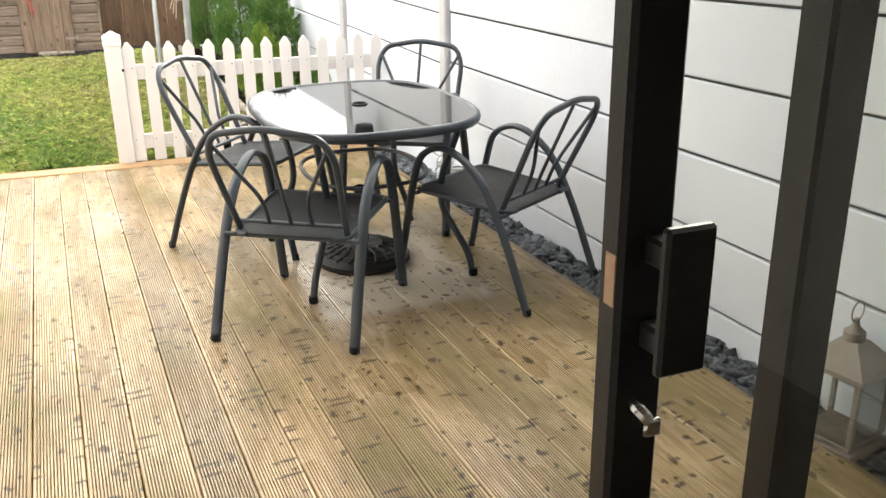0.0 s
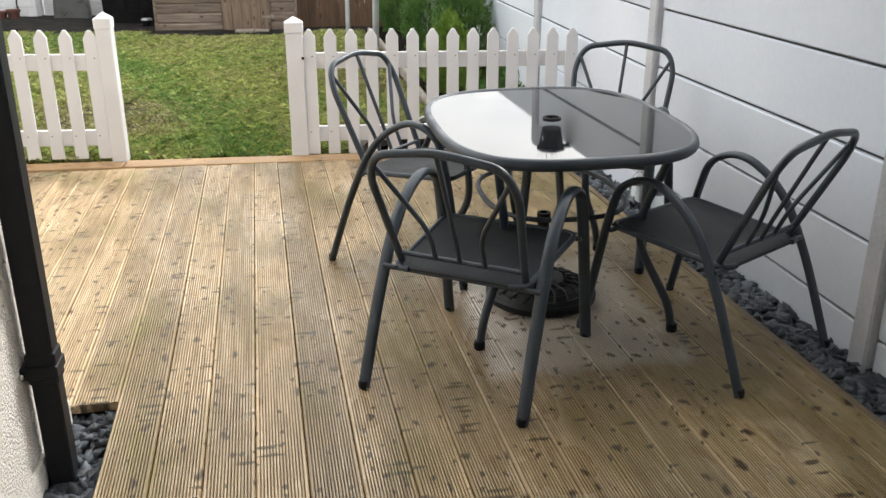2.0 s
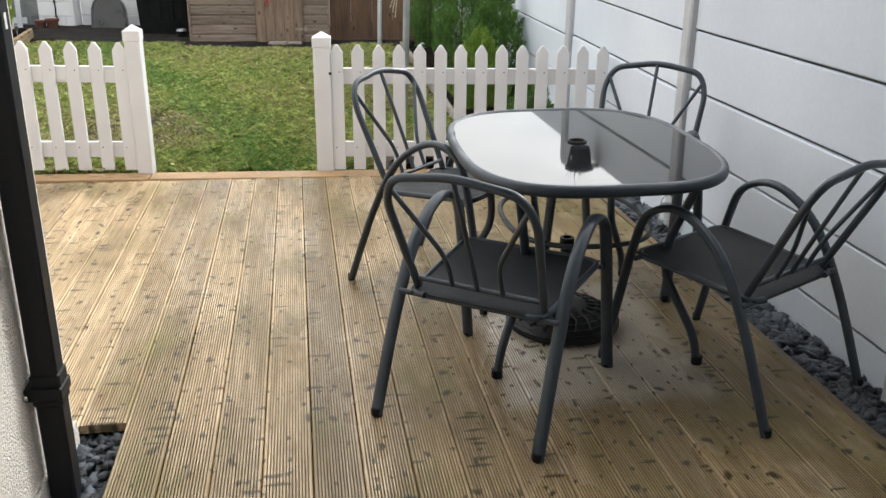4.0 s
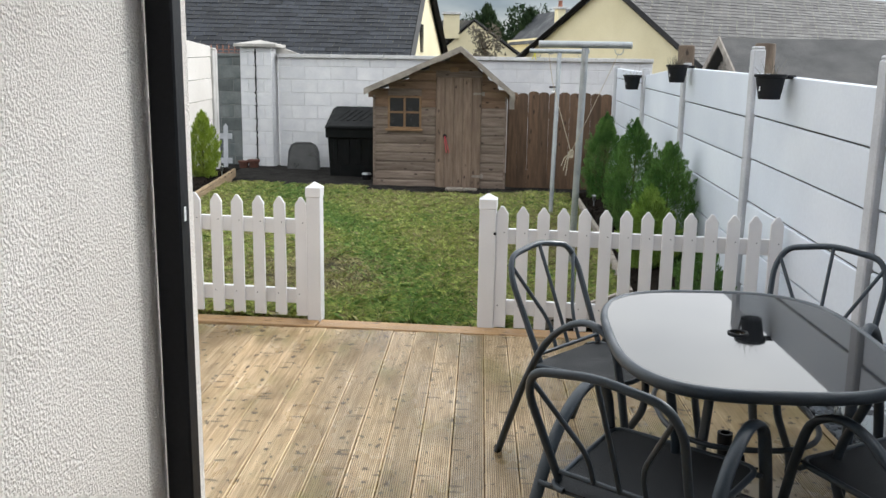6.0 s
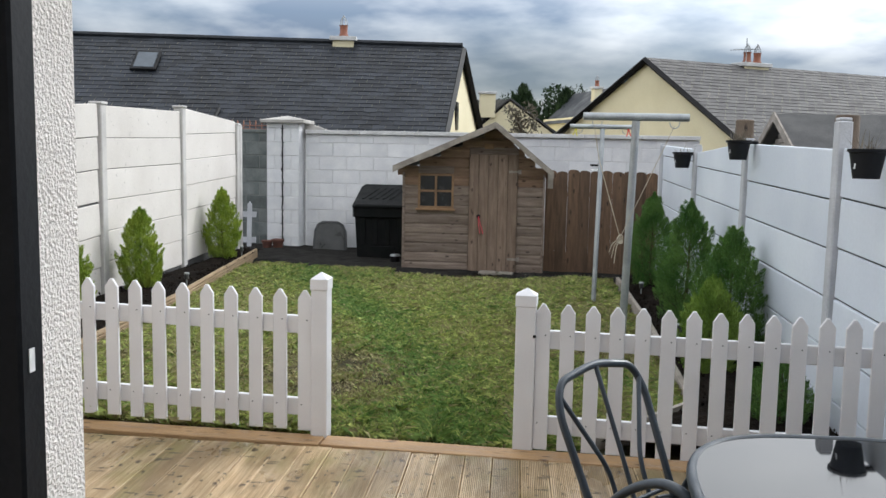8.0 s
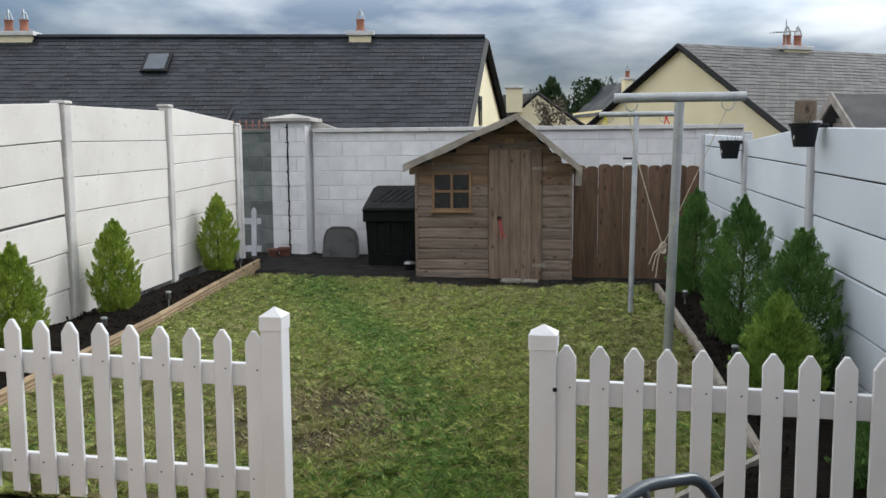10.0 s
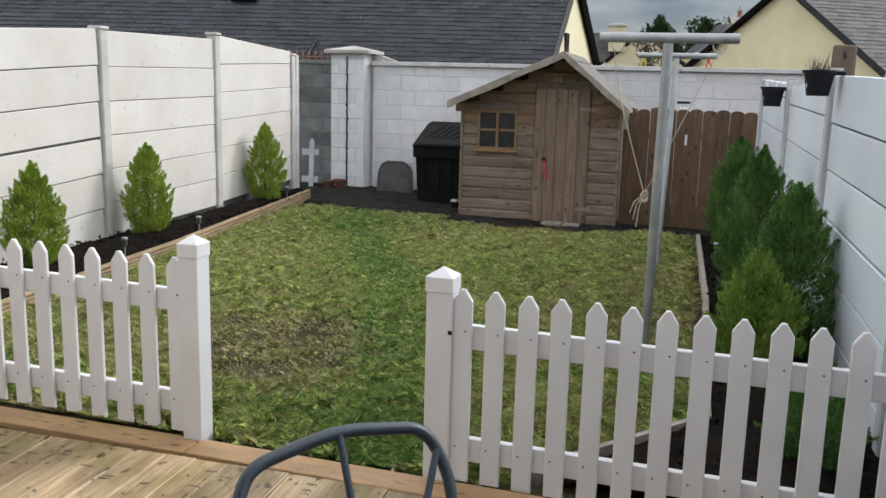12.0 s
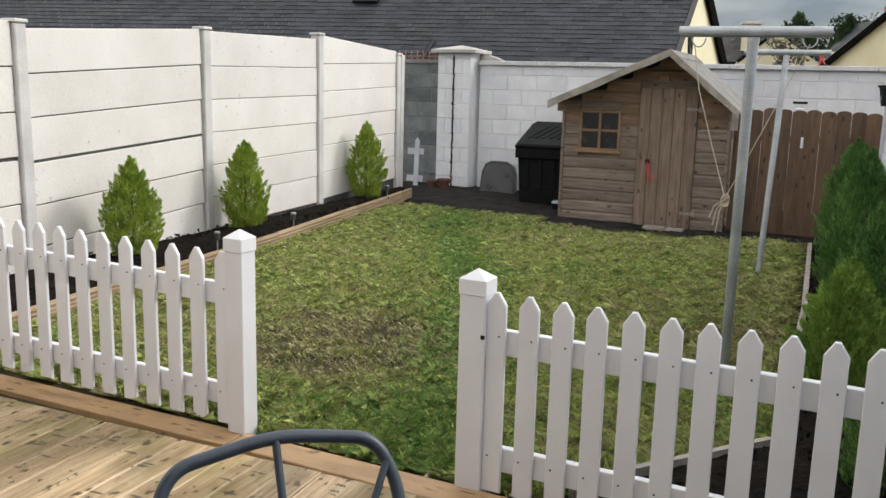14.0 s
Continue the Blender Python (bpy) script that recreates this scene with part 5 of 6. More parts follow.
pz = np.array([ground_z(x, y) for x, y in zip(px, py)]) + 0.002
h = rng.uniform(0.014, 0.062, n) * (0.30 + 1.5 * tuft) * (1 - 0.45 * np.clip(mud, 0, 1)) * (1 + 0.25 * np.exp(-(near - 0.075) / 0.07))
w = rng.uniform(0.0008, 0.0018, n) * (1 + 0.11 * (py - 5))
az, lean = rng.uniform(0, 2 * np.pi, n), rng.uniform(0.25, 1.5, n)
ca, sa = np.cos(az), np.sin(az)
verts = np.empty((n, 4, 3))
verts[:, 0] = np.c_[px - sa * w, py + ca * w, pz]
verts[:, 1] = np.c_[px + sa * w, py - ca * w, pz]
mx_, my_ = px + ca * h * lean * 0.35, py + sa * h * lean * 0.35
verts[:, 2] = np.c_[mx_ + sa * w * 0.8, my_ - ca * w * 0.8, pz + h * 0.62]
verts[:, 3] = np.c_[px + ca * h * lean, py + sa * h * lean, pz + h * (1.05 - 0.25 * lean)]
lush = np.clip(0.10 + 0.62 * tread + 0.9 * (patch - 0.52), 0.04, 0.92)
straw = np.clip(0.36 + 0.75 * np.clip(mud, 0, 1) + 0.55 * (0.42 - patch), 0.02, 0.9) * (1 - 0.8 * tread)
pick = rng.random(n)
kind_ = np.where(pick < straw, 2, np.where(rng.random(n) < lush, 1, 0))
for k, (nm, mt, lb) in enumerate((("grass", GRASS, "short yellow-green lawn grass, patchy and trodden"), ("lush_grass", GRASS_LUSH, "darker green grass along the trodden way"), ("dead_grass", GRASS_DEAD, "straw-coloured dead grass on muddy patches"))):
    sub = verts[kind_ == k]
    idx = (np.arange(len(sub)) * 4)[:, None, None]
    tagged(part(nm, triangles(nm, sub.reshape(-1, 3), (np.array([(0, 1, 2), (0, 2, 3)])[None] + idx).reshape(-1, 3)), mt), lb, "grass", kind="stuff")

# ---- conifers ----


def foliage(seed, height, radius, count, spray, lump=0.24, low=0.02, taper=2.3, thin=(0.05, 0.10)):
    """Many small upright sprays gathered into plumes over a pointed, uneven cone."""
    r = np.random.default_rng(seed)
    plumes = 240
    ph = r.beta(1.0, 1.25, plumes) * 0.93 + low
    pa = np.arange(plumes) * 2.399 + r.uniform(-.4, .4, plumes)
    env = radius * np.clip((1 - ph ** taper), 0.06, 1) * np.clip(0.52 + 1.7 * ph, 0.52, 1.0)
    pr = env * r.uniform(0.62, 1.10, plumes)
    plen = height * r.uniform(0.06, 0.14, plumes) * (1.15 - 0.35 * ph)
    which = r.integers(0, plumes, count)
    t = r.random(count) ** 0.8
    width = (1 - t) ** 0.7 * lump * radius * 0.60 + 0.005
    a2, rad2 = r.uniform(0, 6.283, count), np.sqrt(r.random(count))
    cx = np.cos(pa[which]) * pr[which] * (0.80 + 0.25 * t) + np.cos(a2) * rad2 * width
    cy = np.sin(pa[which]) * pr[which] * (0.80 + 0.25 * t) + np.sin(a2) * rad2 * width
    cz = np.clip(height * ph[which] + plen[which] * (t - 0.30), 0.02, None)
    # inner fill and leader
    inner = r.random(count) < 0.30
    hh = r.random(count) ** 0.85
    ir = radius * np.clip(1 - hh ** taper, 0.03, 1) * np.sqrt(r.random(count)) * 0.85 * np.clip(0.52 + 1.7 * hh, 0.52, 1)
    ia = r.uniform(0, 6.283, count)
    cx, cy, cz = np.where(inner, ir * np.cos(ia), cx), np.where(inner, ir * np.sin(ia), cy), np.where(inner, hh * height * 0.99 + 0.02, cz)
    d = np.c_[cx, cy, np.zeros(count)]
    d /= np.linalg.norm(d, axis=1)[:, None] + 1e-6
    dirv = d * r.uniform(0.1, 0.75, count)[:, None] + np.c_[r.normal(0, .25, count), r.normal(0, .25, count), r.uniform(0.55, 1.1, count)]
    dirv /= np.linalg.norm(dirv, axis=1)[:, None]
    side = np.cross(dirv, r.normal(0, 1, (count, 3)))
    side /= np.linalg.norm(side, axis=1)[:, None]
    ln = spray * r.uniform(0.6, 1.5, count)[:, None]
    wd = ln * r.uniform(*thin, count)[:, None]
    c = np.c_[cx, cy, cz]
    v = np.empty((count, 4, 3))
    v[:, 0], v[:, 1], v[:, 2], v[:, 3] = c - dirv * ln * .4, c + side * wd, c + dirv * ln * .6, c - side * wd
    f = (np.array([(0, 1, 2), (0, 2, 3)])[None] + (np.arange(count) * 4)[:, None, None]).reshape(-1, 3)
    return triangles("crown", v.reshape(-1, 3), f)


def conifer(x, y, z, height, radius, mat, seed, label, count=42000, spray=0.026, category="conifer", group="conifers along the wall"):
    t = thing("conifer", pose(x, y, z, 0, 0, seed * 40), label, category, group)
    bm = bmesh.new()
    tube(bm, [(0, 0, -0.03), (0.01, 0, height * 0.3), (0, 0.01, height * 0.75)], [0.018 * height, 0.014 * height, 0.004 * height], 7)
    part("trunk", bm, BARK, t, smooth=50)
    for k in range(14):
        a, zz = k * 2.4, height * (0.1 + 0.05 * k)
        rr = radius * 0.6 * (1 - (zz / height) ** 1.4)
        bm = bmesh.new()
        tube(bm, [(0, 0, zz), (rr * math.cos(a), rr * math.sin(a), zz + rr * 0.7)], [0.006 * height, 0.002 * height], 5)
        part("limb", bm, BARK, t, smooth=50)
    part("crown", foliage(seed, height, radius, count, spray), mat, t)
    return t


GREEN = "young bright green conifer, pointed, standing in the bed"
DARK = "bushy dark green conifer standing in the bed"
conifer(-3.70, 7.50, 0.06, 0.80, 0.25, LEAF_A, 1, "young feathery green conifer standing in the bed")
conifer(-3.80, 9.10, 0.07, 0.83, 0.25, LEAF_A, 2, GREEN)
conifer(-3.92, 11.72, 0.07, 0.93, 0.27, LEAF_A, 3, GREEN)
conifer(1.50, 10.95, 0.0, 1.10, 0.33, LEAF_B, 4, DARK, 52000)
conifer(1.53, 8.65, 0.0, 1.14, 0.335, LEAF_B, 5, DARK, 52000)
conifer(1.63, 7.40, 0.0, 1.00, 0.34, LEAF_B, 6, DARK, 52000)
conifer(1.42, 6.95, 0.0, 0.68, 0.27, LEAF_C, 7, "small lime-green feathery conifer standing in the bed", 40000)
conifer(1.58, 5.75, 0.0, 0.46, 0.22, LEAF_B, 8, "low dark green young conifer behind the pickets", 14000)

# solar stakes in the beds
for x, y, z in ((-3.42, 9.35, 0.09), (-3.72, 11.9, 0.09), (1.32, 10.3, 0.02), (1.36, 7.95, 0.02), (-3.35, 8.1, 0.09)):
    s = thing("stake_light", pose(x, y, z), "small steel solar stake light in the soil", "garden light", "stake lights in the beds")
    bm = bmesh.new()
    lathe(bm, [(0.006, -0.02), (0.006, 0.07), (0.008, 0.07)], 8)
    part("stake", bm, GALV, s, smooth=40)
    bm = bmesh.new()
    lathe(bm, [(0.018, 0.07), (0.022, 0.075), (0.022, 0.125)], 14)
    part("lens", bm, TUB_GREY, s, smooth=40)
    bm = bmesh.new()
    lathe(bm, [(0.026, 0.125), (0.026, 0.137), (0.018, 0.142)], 14)
    part("cap", bm, GALV, s, smooth=40)

# ---- wooden playhouse ----
shed = thing("playhouse", pose(0, 12.32, -0.115), "small weathered timber playhouse with a felt roof", "shed")
SX0, SX1, SD = -1.63, 0.255, 1.35
AX, AZ = -0.385, 2.02          # ridge
ELZ, ERZ = 1.47, 1.45         # eaves

body = part("body", boxes((SX0 + 0.03, SX1 - 0.03, 0.03, SD, 0.05, 1.36)), SHED_WOOD, shed)
bm = bmesh.new()
prism(bm, [(SX0 + 0.03, 1.36), (SX1 - 0.03, 1.34), (AX, AZ - 0.06)], 0.03, SD)
part("gable", bm, SHED_WOOD, shed)
ROW = 0.1275
k = 0
while True:
    z0 = 0.05 + k * ROW
    z1 = z0 + ROW
    if z0 > AZ - 0.12:
        break
    # span of the front at this height
    xa = SX0 if z1 < ELZ - 0.02 else AX - (AZ - z1 + 0.015) * (AX - SX0) / (AZ - ELZ)
    xb = SX1 if z1 < ERZ - 0.02 else AX + (AZ - z1 + 0.015) * (SX1 - AX) / (AZ - ERZ)
    spans = [(xa, xb)]
    if z0 < 1.60:
        spans = [(xa, min(xb, -0.745)), (max(xa, -0.095), xb)]
    for a, b in spans:
        cut = [(a, b)]
        if z0 < 1.34 and z1 > 0.90 and a < -1.2 and b > -1.2:
            cut = [(a, -1.425), (-0.945, b)]
        for c, d in cut:
            if d - c > 0.03:
                bm = bmesh.new()
                out = [(0.010, 0.0), (0.0, 0.003), (0.0, ROW - 0.034), (0.014, ROW - 0.016), (0.016, ROW)]
                vs_a = [bm.verts.new((c, y, z0 + z)) for y, z in out] + [bm.verts.new((c, 0.03, z0 + ROW)), bm.verts.new((c, 0.03, z0))]
                vs_b = [bm.verts.new((d, y, z0 + z)) for y, z in out] + [bm.verts.new((d, 0.03, z0 + ROW)), bm.verts.new((d, 0.03, z0))]
                m_ = len(vs_a)
                for i in range(m_):
                    bm.faces.new((vs_a[i], vs_a[(i + 1) % m_], vs_b[(i + 1) % m_], vs_b[i]))
                bm.faces.new(vs_a[::-1])
                bm.faces.new(vs_b)
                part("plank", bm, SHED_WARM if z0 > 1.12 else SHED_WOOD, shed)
    k += 1
# side boards
for r in range(10):
    for x in (SX0 + 0.018, SX1 - 0.030):
        part("plank", boxes((x - (0.0 if x > 0 else 0.012), x + (0.024 if x > 0 else 0.012), 0.032, SD, 0.05 + r * ROW + 0.003, 0.05 + (r + 1) * ROW - 0.006), bevel=0.004), SHED_WOOD, shed)
for x in (SX0 - 0.006, SX1 - 0.026):
    part("corner_trim", boxes((x, x + 0.032, -0.012, 0.026, 0.04, 1.36), bevel=0.003), SHED_WOOD, shed)
sdoor = part("door", boxes((-0.74, -0.10, 0.0, 0.028, 0.03, 1.615)), SHED_DOOR, shed, "faded plank door with a pink ribbon")
for q in range(5):
    part("plank", boxes((-0.74 + q * 0.128 + 0.0025, -0.74 + (q + 1) * 0.128 - 0.0025, -0.022, 0.0, 0.020, 1.62), bevel=0.003), SHED_DOOR, sdoor)
for z in (0.22, 1.38):
    part("hinge", boxes((-0.215, -0.085, -0.026, -0.0225, z, z + 0.032), (-0.09, -0.055, -0.020, -0.004, z - 0.012, z + 0.044)), GREY_WOOD, sdoor)
bm = bmesh.new()
lathe(bm, [(0.010, 0), (0.010, 0.018), (0.026, 0.024), (0.028, 0.036), (0.018, 0.046)], 14)
part("knob", bm, FASCIA, sdoor, smooth=40, m=pose(-0.605, -0.022, 0.80, 90, 0, 0))
bm = bmesh.new()
for sgn in (-1, 1):
    pts = [(-0.603 + sgn * 0.004, -0.060, 0.80), (-0.595 + sgn * 0.01, -0.064, 0.72), (-0.575 + sgn * 0.016, -0.060, 0.64), (-0.560 + sgn * 0.02, -0.056, 0.57)]
    tube(bm, pts, 0.016, 6, 0.3)
part("ribbon", bm, PINK, sdoor, "pink ribbon tied to the knob", 60)
# window
win = part("window", boxes((-1.425, -0.945, 0.010, 0.028, 0.85, 1.315)), PANE_DARK, shed, m=pose(0, 0, 0.038))
part("window_frame", boxes((-1.425, -1.395, -0.012, 0.012, 0.85, 1.315), (-0.975, -0.945, -0.012, 0.012, 0.85, 1.315), (-1.395, -0.975, -0.012, 0.012, 1.285, 1.315), (-1.395, -0.975, -0.012, 0.012, 0.85, 0.88), bevel=0.002), FRESH_WOOD, win, "orange-brown window frame")
part("glazing_bar", boxes((-1.200, -1.170, -0.010, 0.0095, 0.88, 1.285)), FRESH_WOOD, win)
part("glazing_bar", boxes((-1.395, -0.975, -0.008, 0.0092, 1.070, 1.098)), FRESH_WOOD, win)
part("sill", boxes((-1.455, -0.925, -0.040, 0.008, 0.825, 0.852), bevel=0.003), FRESH_WOOD, win)
part("plaque", boxes((-0.545, -0.425, -0.026, -0.002, 1.690, 1.755), bevel=0.003), FRESH_WOOD, shed, "small plain wooden plaque")
# roof slabs with felt, and scalloped barge boards
for side, (xe, ze) in (("l", (SX0 - 0.08, ELZ - 0.03)), ("r", (SX1 + 0.11, ERZ - 0.05))):
    bm = bmesh.new()
    prism(bm, [(AX, AZ), (xe, ze), (xe, ze - 0.028), (AX, AZ - 0.032)], -0.36, SD + 0.15)
    roof = part("roof", bm, FELT, shed, "grey felt roof slope")
    bm = bmesh.new()
    n_ = 26
    tops, bots = [], []
    for i in range(n_ + 1):
        u = i / n_
        x, z = AX + (xe - AX) * u, AZ + (ze - AZ) * u
        wave = 0.006 * math.sin(u * 13.0) + 0.062 + 0.010 * u
        tops.append((x, z + 0.014))
        bots.append((x, z - wave))
    prism(bm, tops + bots[::-1], -0.385, -0.362)
    part("barge_board", bm, GREY_WOOD, roof, "weathered grey scalloped barge board")
bm = bmesh.new()
prism(bm, [(AX - 0.10, AZ - 0.030), (AX, AZ + 0.012), (AX + 0.10, AZ - 0.070), (AX + 0.10, AZ - 0.078), (AX, AZ + 0.002), (AX - 0.10, AZ - 0.038)], -0.36, SD + 0.15)
part("ridge_cap", bm, FELT, shed)
part("loose_flap", boxes((SX1 + 0.035, SX1 + 0.105, -0.30, -0.292, 1.20, 1.40)), GREY_WOOD, shed, "hanging grey end of the barge board")
for x in (-1.3, -0.62, 0.0):
    part("bearer", boxes((x, x + 0.09, -0.005, SD - 0.1, -0.03, 0.05), bevel=0.004), SHED_WOOD, shed)
step = thing("door_step", pose(-0.35, 12.12, -0.065, 0, 0, -3), "broken grey slab lying before the playhouse door", "slab")
part("slab", boxes((-0.22, 0.02, -0.09, 0.06, 0.0, 0.042), bevel=0.008), GREY_WOOD, step)
part("slab", boxes((0.03, 0.22, -0.07, 0.07, 0.0, 0.036), bevel=0.008), GREY_WOOD, step)

# ---- brown board fence beside the playhouse ----
bf = thing("board_fence", pose(0, 12.62, -0.165), "brown vertical board fence with rounded tops", "fence")
cache = []
for w_ in (0.1472, 0.1462):
    bm = bmesh.new()
    out = [(0, 0), (w_, 0), (w_, 1.44)] + [(w_ / 2 + w_ / 2 * math.cos(t), 1.44 + 0.035 * math.sin(t)) for t in (math.pi * k / 8 for k in range(1, 8))] + [(0, 1.44)]
    prism(bm, out, -0.018, 0.0)
    me = mesh_of(bm, "board")
    me.materials.append(BROWN_FENCE)
    cache.append(me)
for k in range(10):
    part("board", cache[k % 2], BROWN_FENCE, bf, m=pose(0.27 + k * 0.148, 0.004 * (k % 3), 0.03 * noise.noise((k * 1.7, 0, 0)), 0, 0.15 * noise.noise((k * 2.3, 5, 0)), 0))
for z in (0.28, 1.12):
    part("rail", boxes((0.27, 1.75, 0.014, 0.055, z, z + 0.07), bevel=0.003), BROWN_FENCE, bf)
for x in (0.33, 1.66):
    part("post", boxes((x, x + 0.075, 0.056, 0.13, 0.0, 1.42), bevel=0.004), BROWN_FENCE, bf)
lamp = thing("solar_wall_light", pose(0.93, 12.60, 1.345), "small dark solar light clipped on the board fence", "garden light")
part("panel", boxes((-0.075, 0.075, -0.05, 0.04, 0.03, 0.055), bevel=0.004), FASCIA, lamp)
part("lens", boxes((-0.045, 0.045, -0.03, 0.02, -0.02, 0.03), bevel=0.004), GLASS_CLEAR, lamp)
tag = thing("white_label", pose(0.985, 12.598, 0.90), "white paper tag hanging on the board fence", "tag")
part("card", boxes((-0.014, 0.014, -0.004, 0.0, 0.0, 0.12)), LABEL_WHITE, tag)

# ---- compost bin and odds by the back wall ----
bin_ = thing("compost_bin", pose(-2.08, 13.55, -0.06), "large black plastic storage bin with a sloping lid", "bin")
bm = bmesh.new()
prism(bm, [(-0.36, 0.0), (0.36, 0.0), (0.40, 0.70), (0.40, 0.76), (-0.40, 0.76), (-0.40, 0.70)], -0.32, 0.32, 0.012)
part("body", bm, BIN_BLACK, bin_)
for x in (-0.27, -0.09, 0.09, 0.27):
    part("rib", boxes((x - 0.035, x + 0.035, -0.338, -0.320, 0.22, 0.66), bevel=0.006), BIN_BLACK, bin_)
part("hatch", boxes((-0.20, 0.20, -0.336, -0.318, 0.02, 0.20), bevel=0.006), BIN_BLACK, bin_, "small front hatch")
bm = bmesh.new()
box(bm, -0.43, 0.43, -0.40, 0.36, 0.0, 0.05, 0.014)
for v in bm.verts:
    if v.co.z > 0.02:
        v.co.x *= 0.90
    v.co.z += 0.755 + (v.co.y + 0.40) * 0.36
lid = part("lid", bm, BIN_BLACK, bin_)
part("lid_front", boxes((-0.42, 0.42, -0.375, -0.335, 0.62, 0.765), bevel=0.010), BIN_BLACK, bin_)
for q in range(5):
    g = boxes((-0.24 + q * 0.10, -0.20 + q * 0.10, -0.20, 0.20, 0.0, 0.010), bevel=0.003)
    for v in g.verts:
        v.co.x += v.co.y * 0.4
        v.co.z += 0.806 + (v.co.y + 0.40) * 0.36
    part("lid_rib", g, BIN_BLACK, lid)
tub = thing("plastic_cover", pose(-3.05, 14.02, -0.06, -9, 0, 0), "smoky grey plastic hood leaning on the white wall", "plastic cover")
bm = bmesh.new()
out = [(-0.26, 0.0), (0.26, 0.0), (0.24, 0.32), (0.20, 0.42), (0.12, 0.465), (-0.12, 0.465), (-0.20, 0.42), (-0.24, 0.32)]
prism(bm, out, 0.0, 0.16, 0.02)
part("hood", bm, TUB_GREY, tub, smooth=40)
bm = bmesh.new()
tube(bm, [(x, -0.004, z + 0.006) for x, z in out], 0.012, 8, closed=True)
part("rim", bm, TUB_GREY, tub, smooth=50)
for k, (x, y, r, hh) in enumerate(((-4.02, 13.95, 0.085, 0.15), (-3.86, 13.98, 0.095, 0.17))):
    pt = thing("flower_pot", pose(x, y, -0.05), "dark terracotta pot standing on the dirt", "flower pot")
    bm = bmesh.new()
    lathe(bm, [(r * 0.72, 0), (r * 0.9, hh * 0.75), (r, hh * 0.75), (r * 1.04, hh), (r * 0.9, hh), (r * 0.8, hh * 0.6), (r * 0.3, hh * 0.55)], 22)
    part("pot", bm, TERRACOTTA, pt, smooth=35)
    pt2 = part("rim", lathe(bmesh.new(), [(r * 1.0, hh * 0.76), (r * 1.07, hh * 0.78), (r * 1.07, hh * 1.0), (r * 1.0, hh * 1.01)], 22), TERRACOTTA, pt, smooth=35)
wp = thing("spare_picket", pose(-4.33, 13.98, -0.05, -4, 0, 0), "spare grey-white picket piece leaning in the corner", "picket")
bm = bmesh.new()
prism(bm, [(-0.035, 0), (0.035, 0), (0.035, 0.70), (0, 0.75), (-0.035, 0.70)], 0, 0.02)
part("upright", bm, POST_CONC, wp)
part("cross_piece", boxes((-0.16, 0.10, 0.021, 0.045, 0.50, 0.59), bevel=0.003), POST_CONC, wp)
part("cross_piece", boxes((-0.16, 0.10, 0.021, 0.045, 0.10, 0.19), bevel=0.003), POST_CONC, wp)
can = thing("tin_can", pose(-1.83, 12.95, -0.05), "small dark tin with a pale rim on the dirt", "tin")
part("body", lathe(bmesh.new(), [(0.065, 0), (0.07, 0.01), (0.07, 0.085)], 18), FASCIA, can, smooth=35)
part("rim", lathe(bmesh.new(), [(0.072, 0.085), (0.078, 0.09), (0.06, 0.115), (0.02, 0.12)], 18), GALV, can, smooth=35)
stick = thing("wooden_stick", pose(-1.66, 12.55, -0.05, 0, 12, 10), "thin stick leaning on the playhouse", "stick")
part("rod", tube(bmesh.new(), [(0, 0, 0), (0.0, 0.02, 0.2), (0.01, 0.03, 0.42)], 0.008, 6), GREY_WOOD, stick, smooth=50)

# ---- washing-line poles, line and pegs ----


def t_pole(x, y, foot, z, half, r, label):
    t = thing("clothes_pole", pose(x, y, 0), label, "clothes pole", "washing-line poles")
    part("upright", tube(bmesh.new(), [(foot[0] - x, foot[1] - y, -0.15), (0, 0, z - r)], r, 14), GALV, t, smooth=50)
    bar = part("crossbar", tube(bmesh.new(), [(-half, 0.0, z), (half, 0.02, z)], r, 14), GALV, t, smooth=50)
    for sx in (-1, 1):
        hx = sx * (half - 0.10)
        part("hook", tube(bmesh.new(), [(hx + 0.035 * math.cos(q), 0.01, z - r - 0.004 + 0.045 * math.sin(q)) for q in (math.pi + math.pi * k / 8 for k in range(9))], 0.004, 6), GALV, bar, smooth=50)
    return t


t_pole(0.85, 7.08, (0.83, 7.32), 1.795, 0.37, 0.028, "tall galvanised steel washing-line pole with a crossbar")
t_pole(0.85, 10.45, (0.80, 10.15), 1.83, 0.35, 0.026, "galvanised steel washing-line pole standing further back")
line = thing("washing_line", pose(0, 0, 0), "pale rope washing line tied in a knot by the pole", "rope")


def strand(pts, r=0.0032):
    bm = bmesh.new()
    tube(bm, pts, r, 6)
    return bm


K = Vector((0.775, 7.12, 0.93))
part("strand", strand([(0.56, 7.09, 1.735), (0.60, 7.09, 1.50), (0.69, 7.10, 1.20), K]), ROPE, line, smooth=50)
part("strand", strand([K, (0.90, 7.11, 1.22), (1.02, 7.10, 1.50), (1.12, 7.10, 1.735)], 0.0026), ROPE, line, smooth=50)
bm = bmesh.new()
for q in range(7):
    a = q * 0.9
    tube(bm, [K + Vector((0.02 * math.cos(a + t), 0.012 * math.sin(2 * t + a), 0.024 * math.sin(a + t * 1.3) - 0.004 * q)) for t in (0.5 * j for j in range(9))], 0.004, 6)
part("knot", bm, ROPE, line, "tangled knot of rope", 50)
for dx, dz in ((-0.055, -0.15), (-0.035, -0.19), (-0.075, -0.11)):
    part("loose_end", strand([K, K + Vector((dx * 0.7, 0, dz * 0.4)), K + Vector((dx, 0.01, dz))], 0.004), ROPE, line, smooth=50)


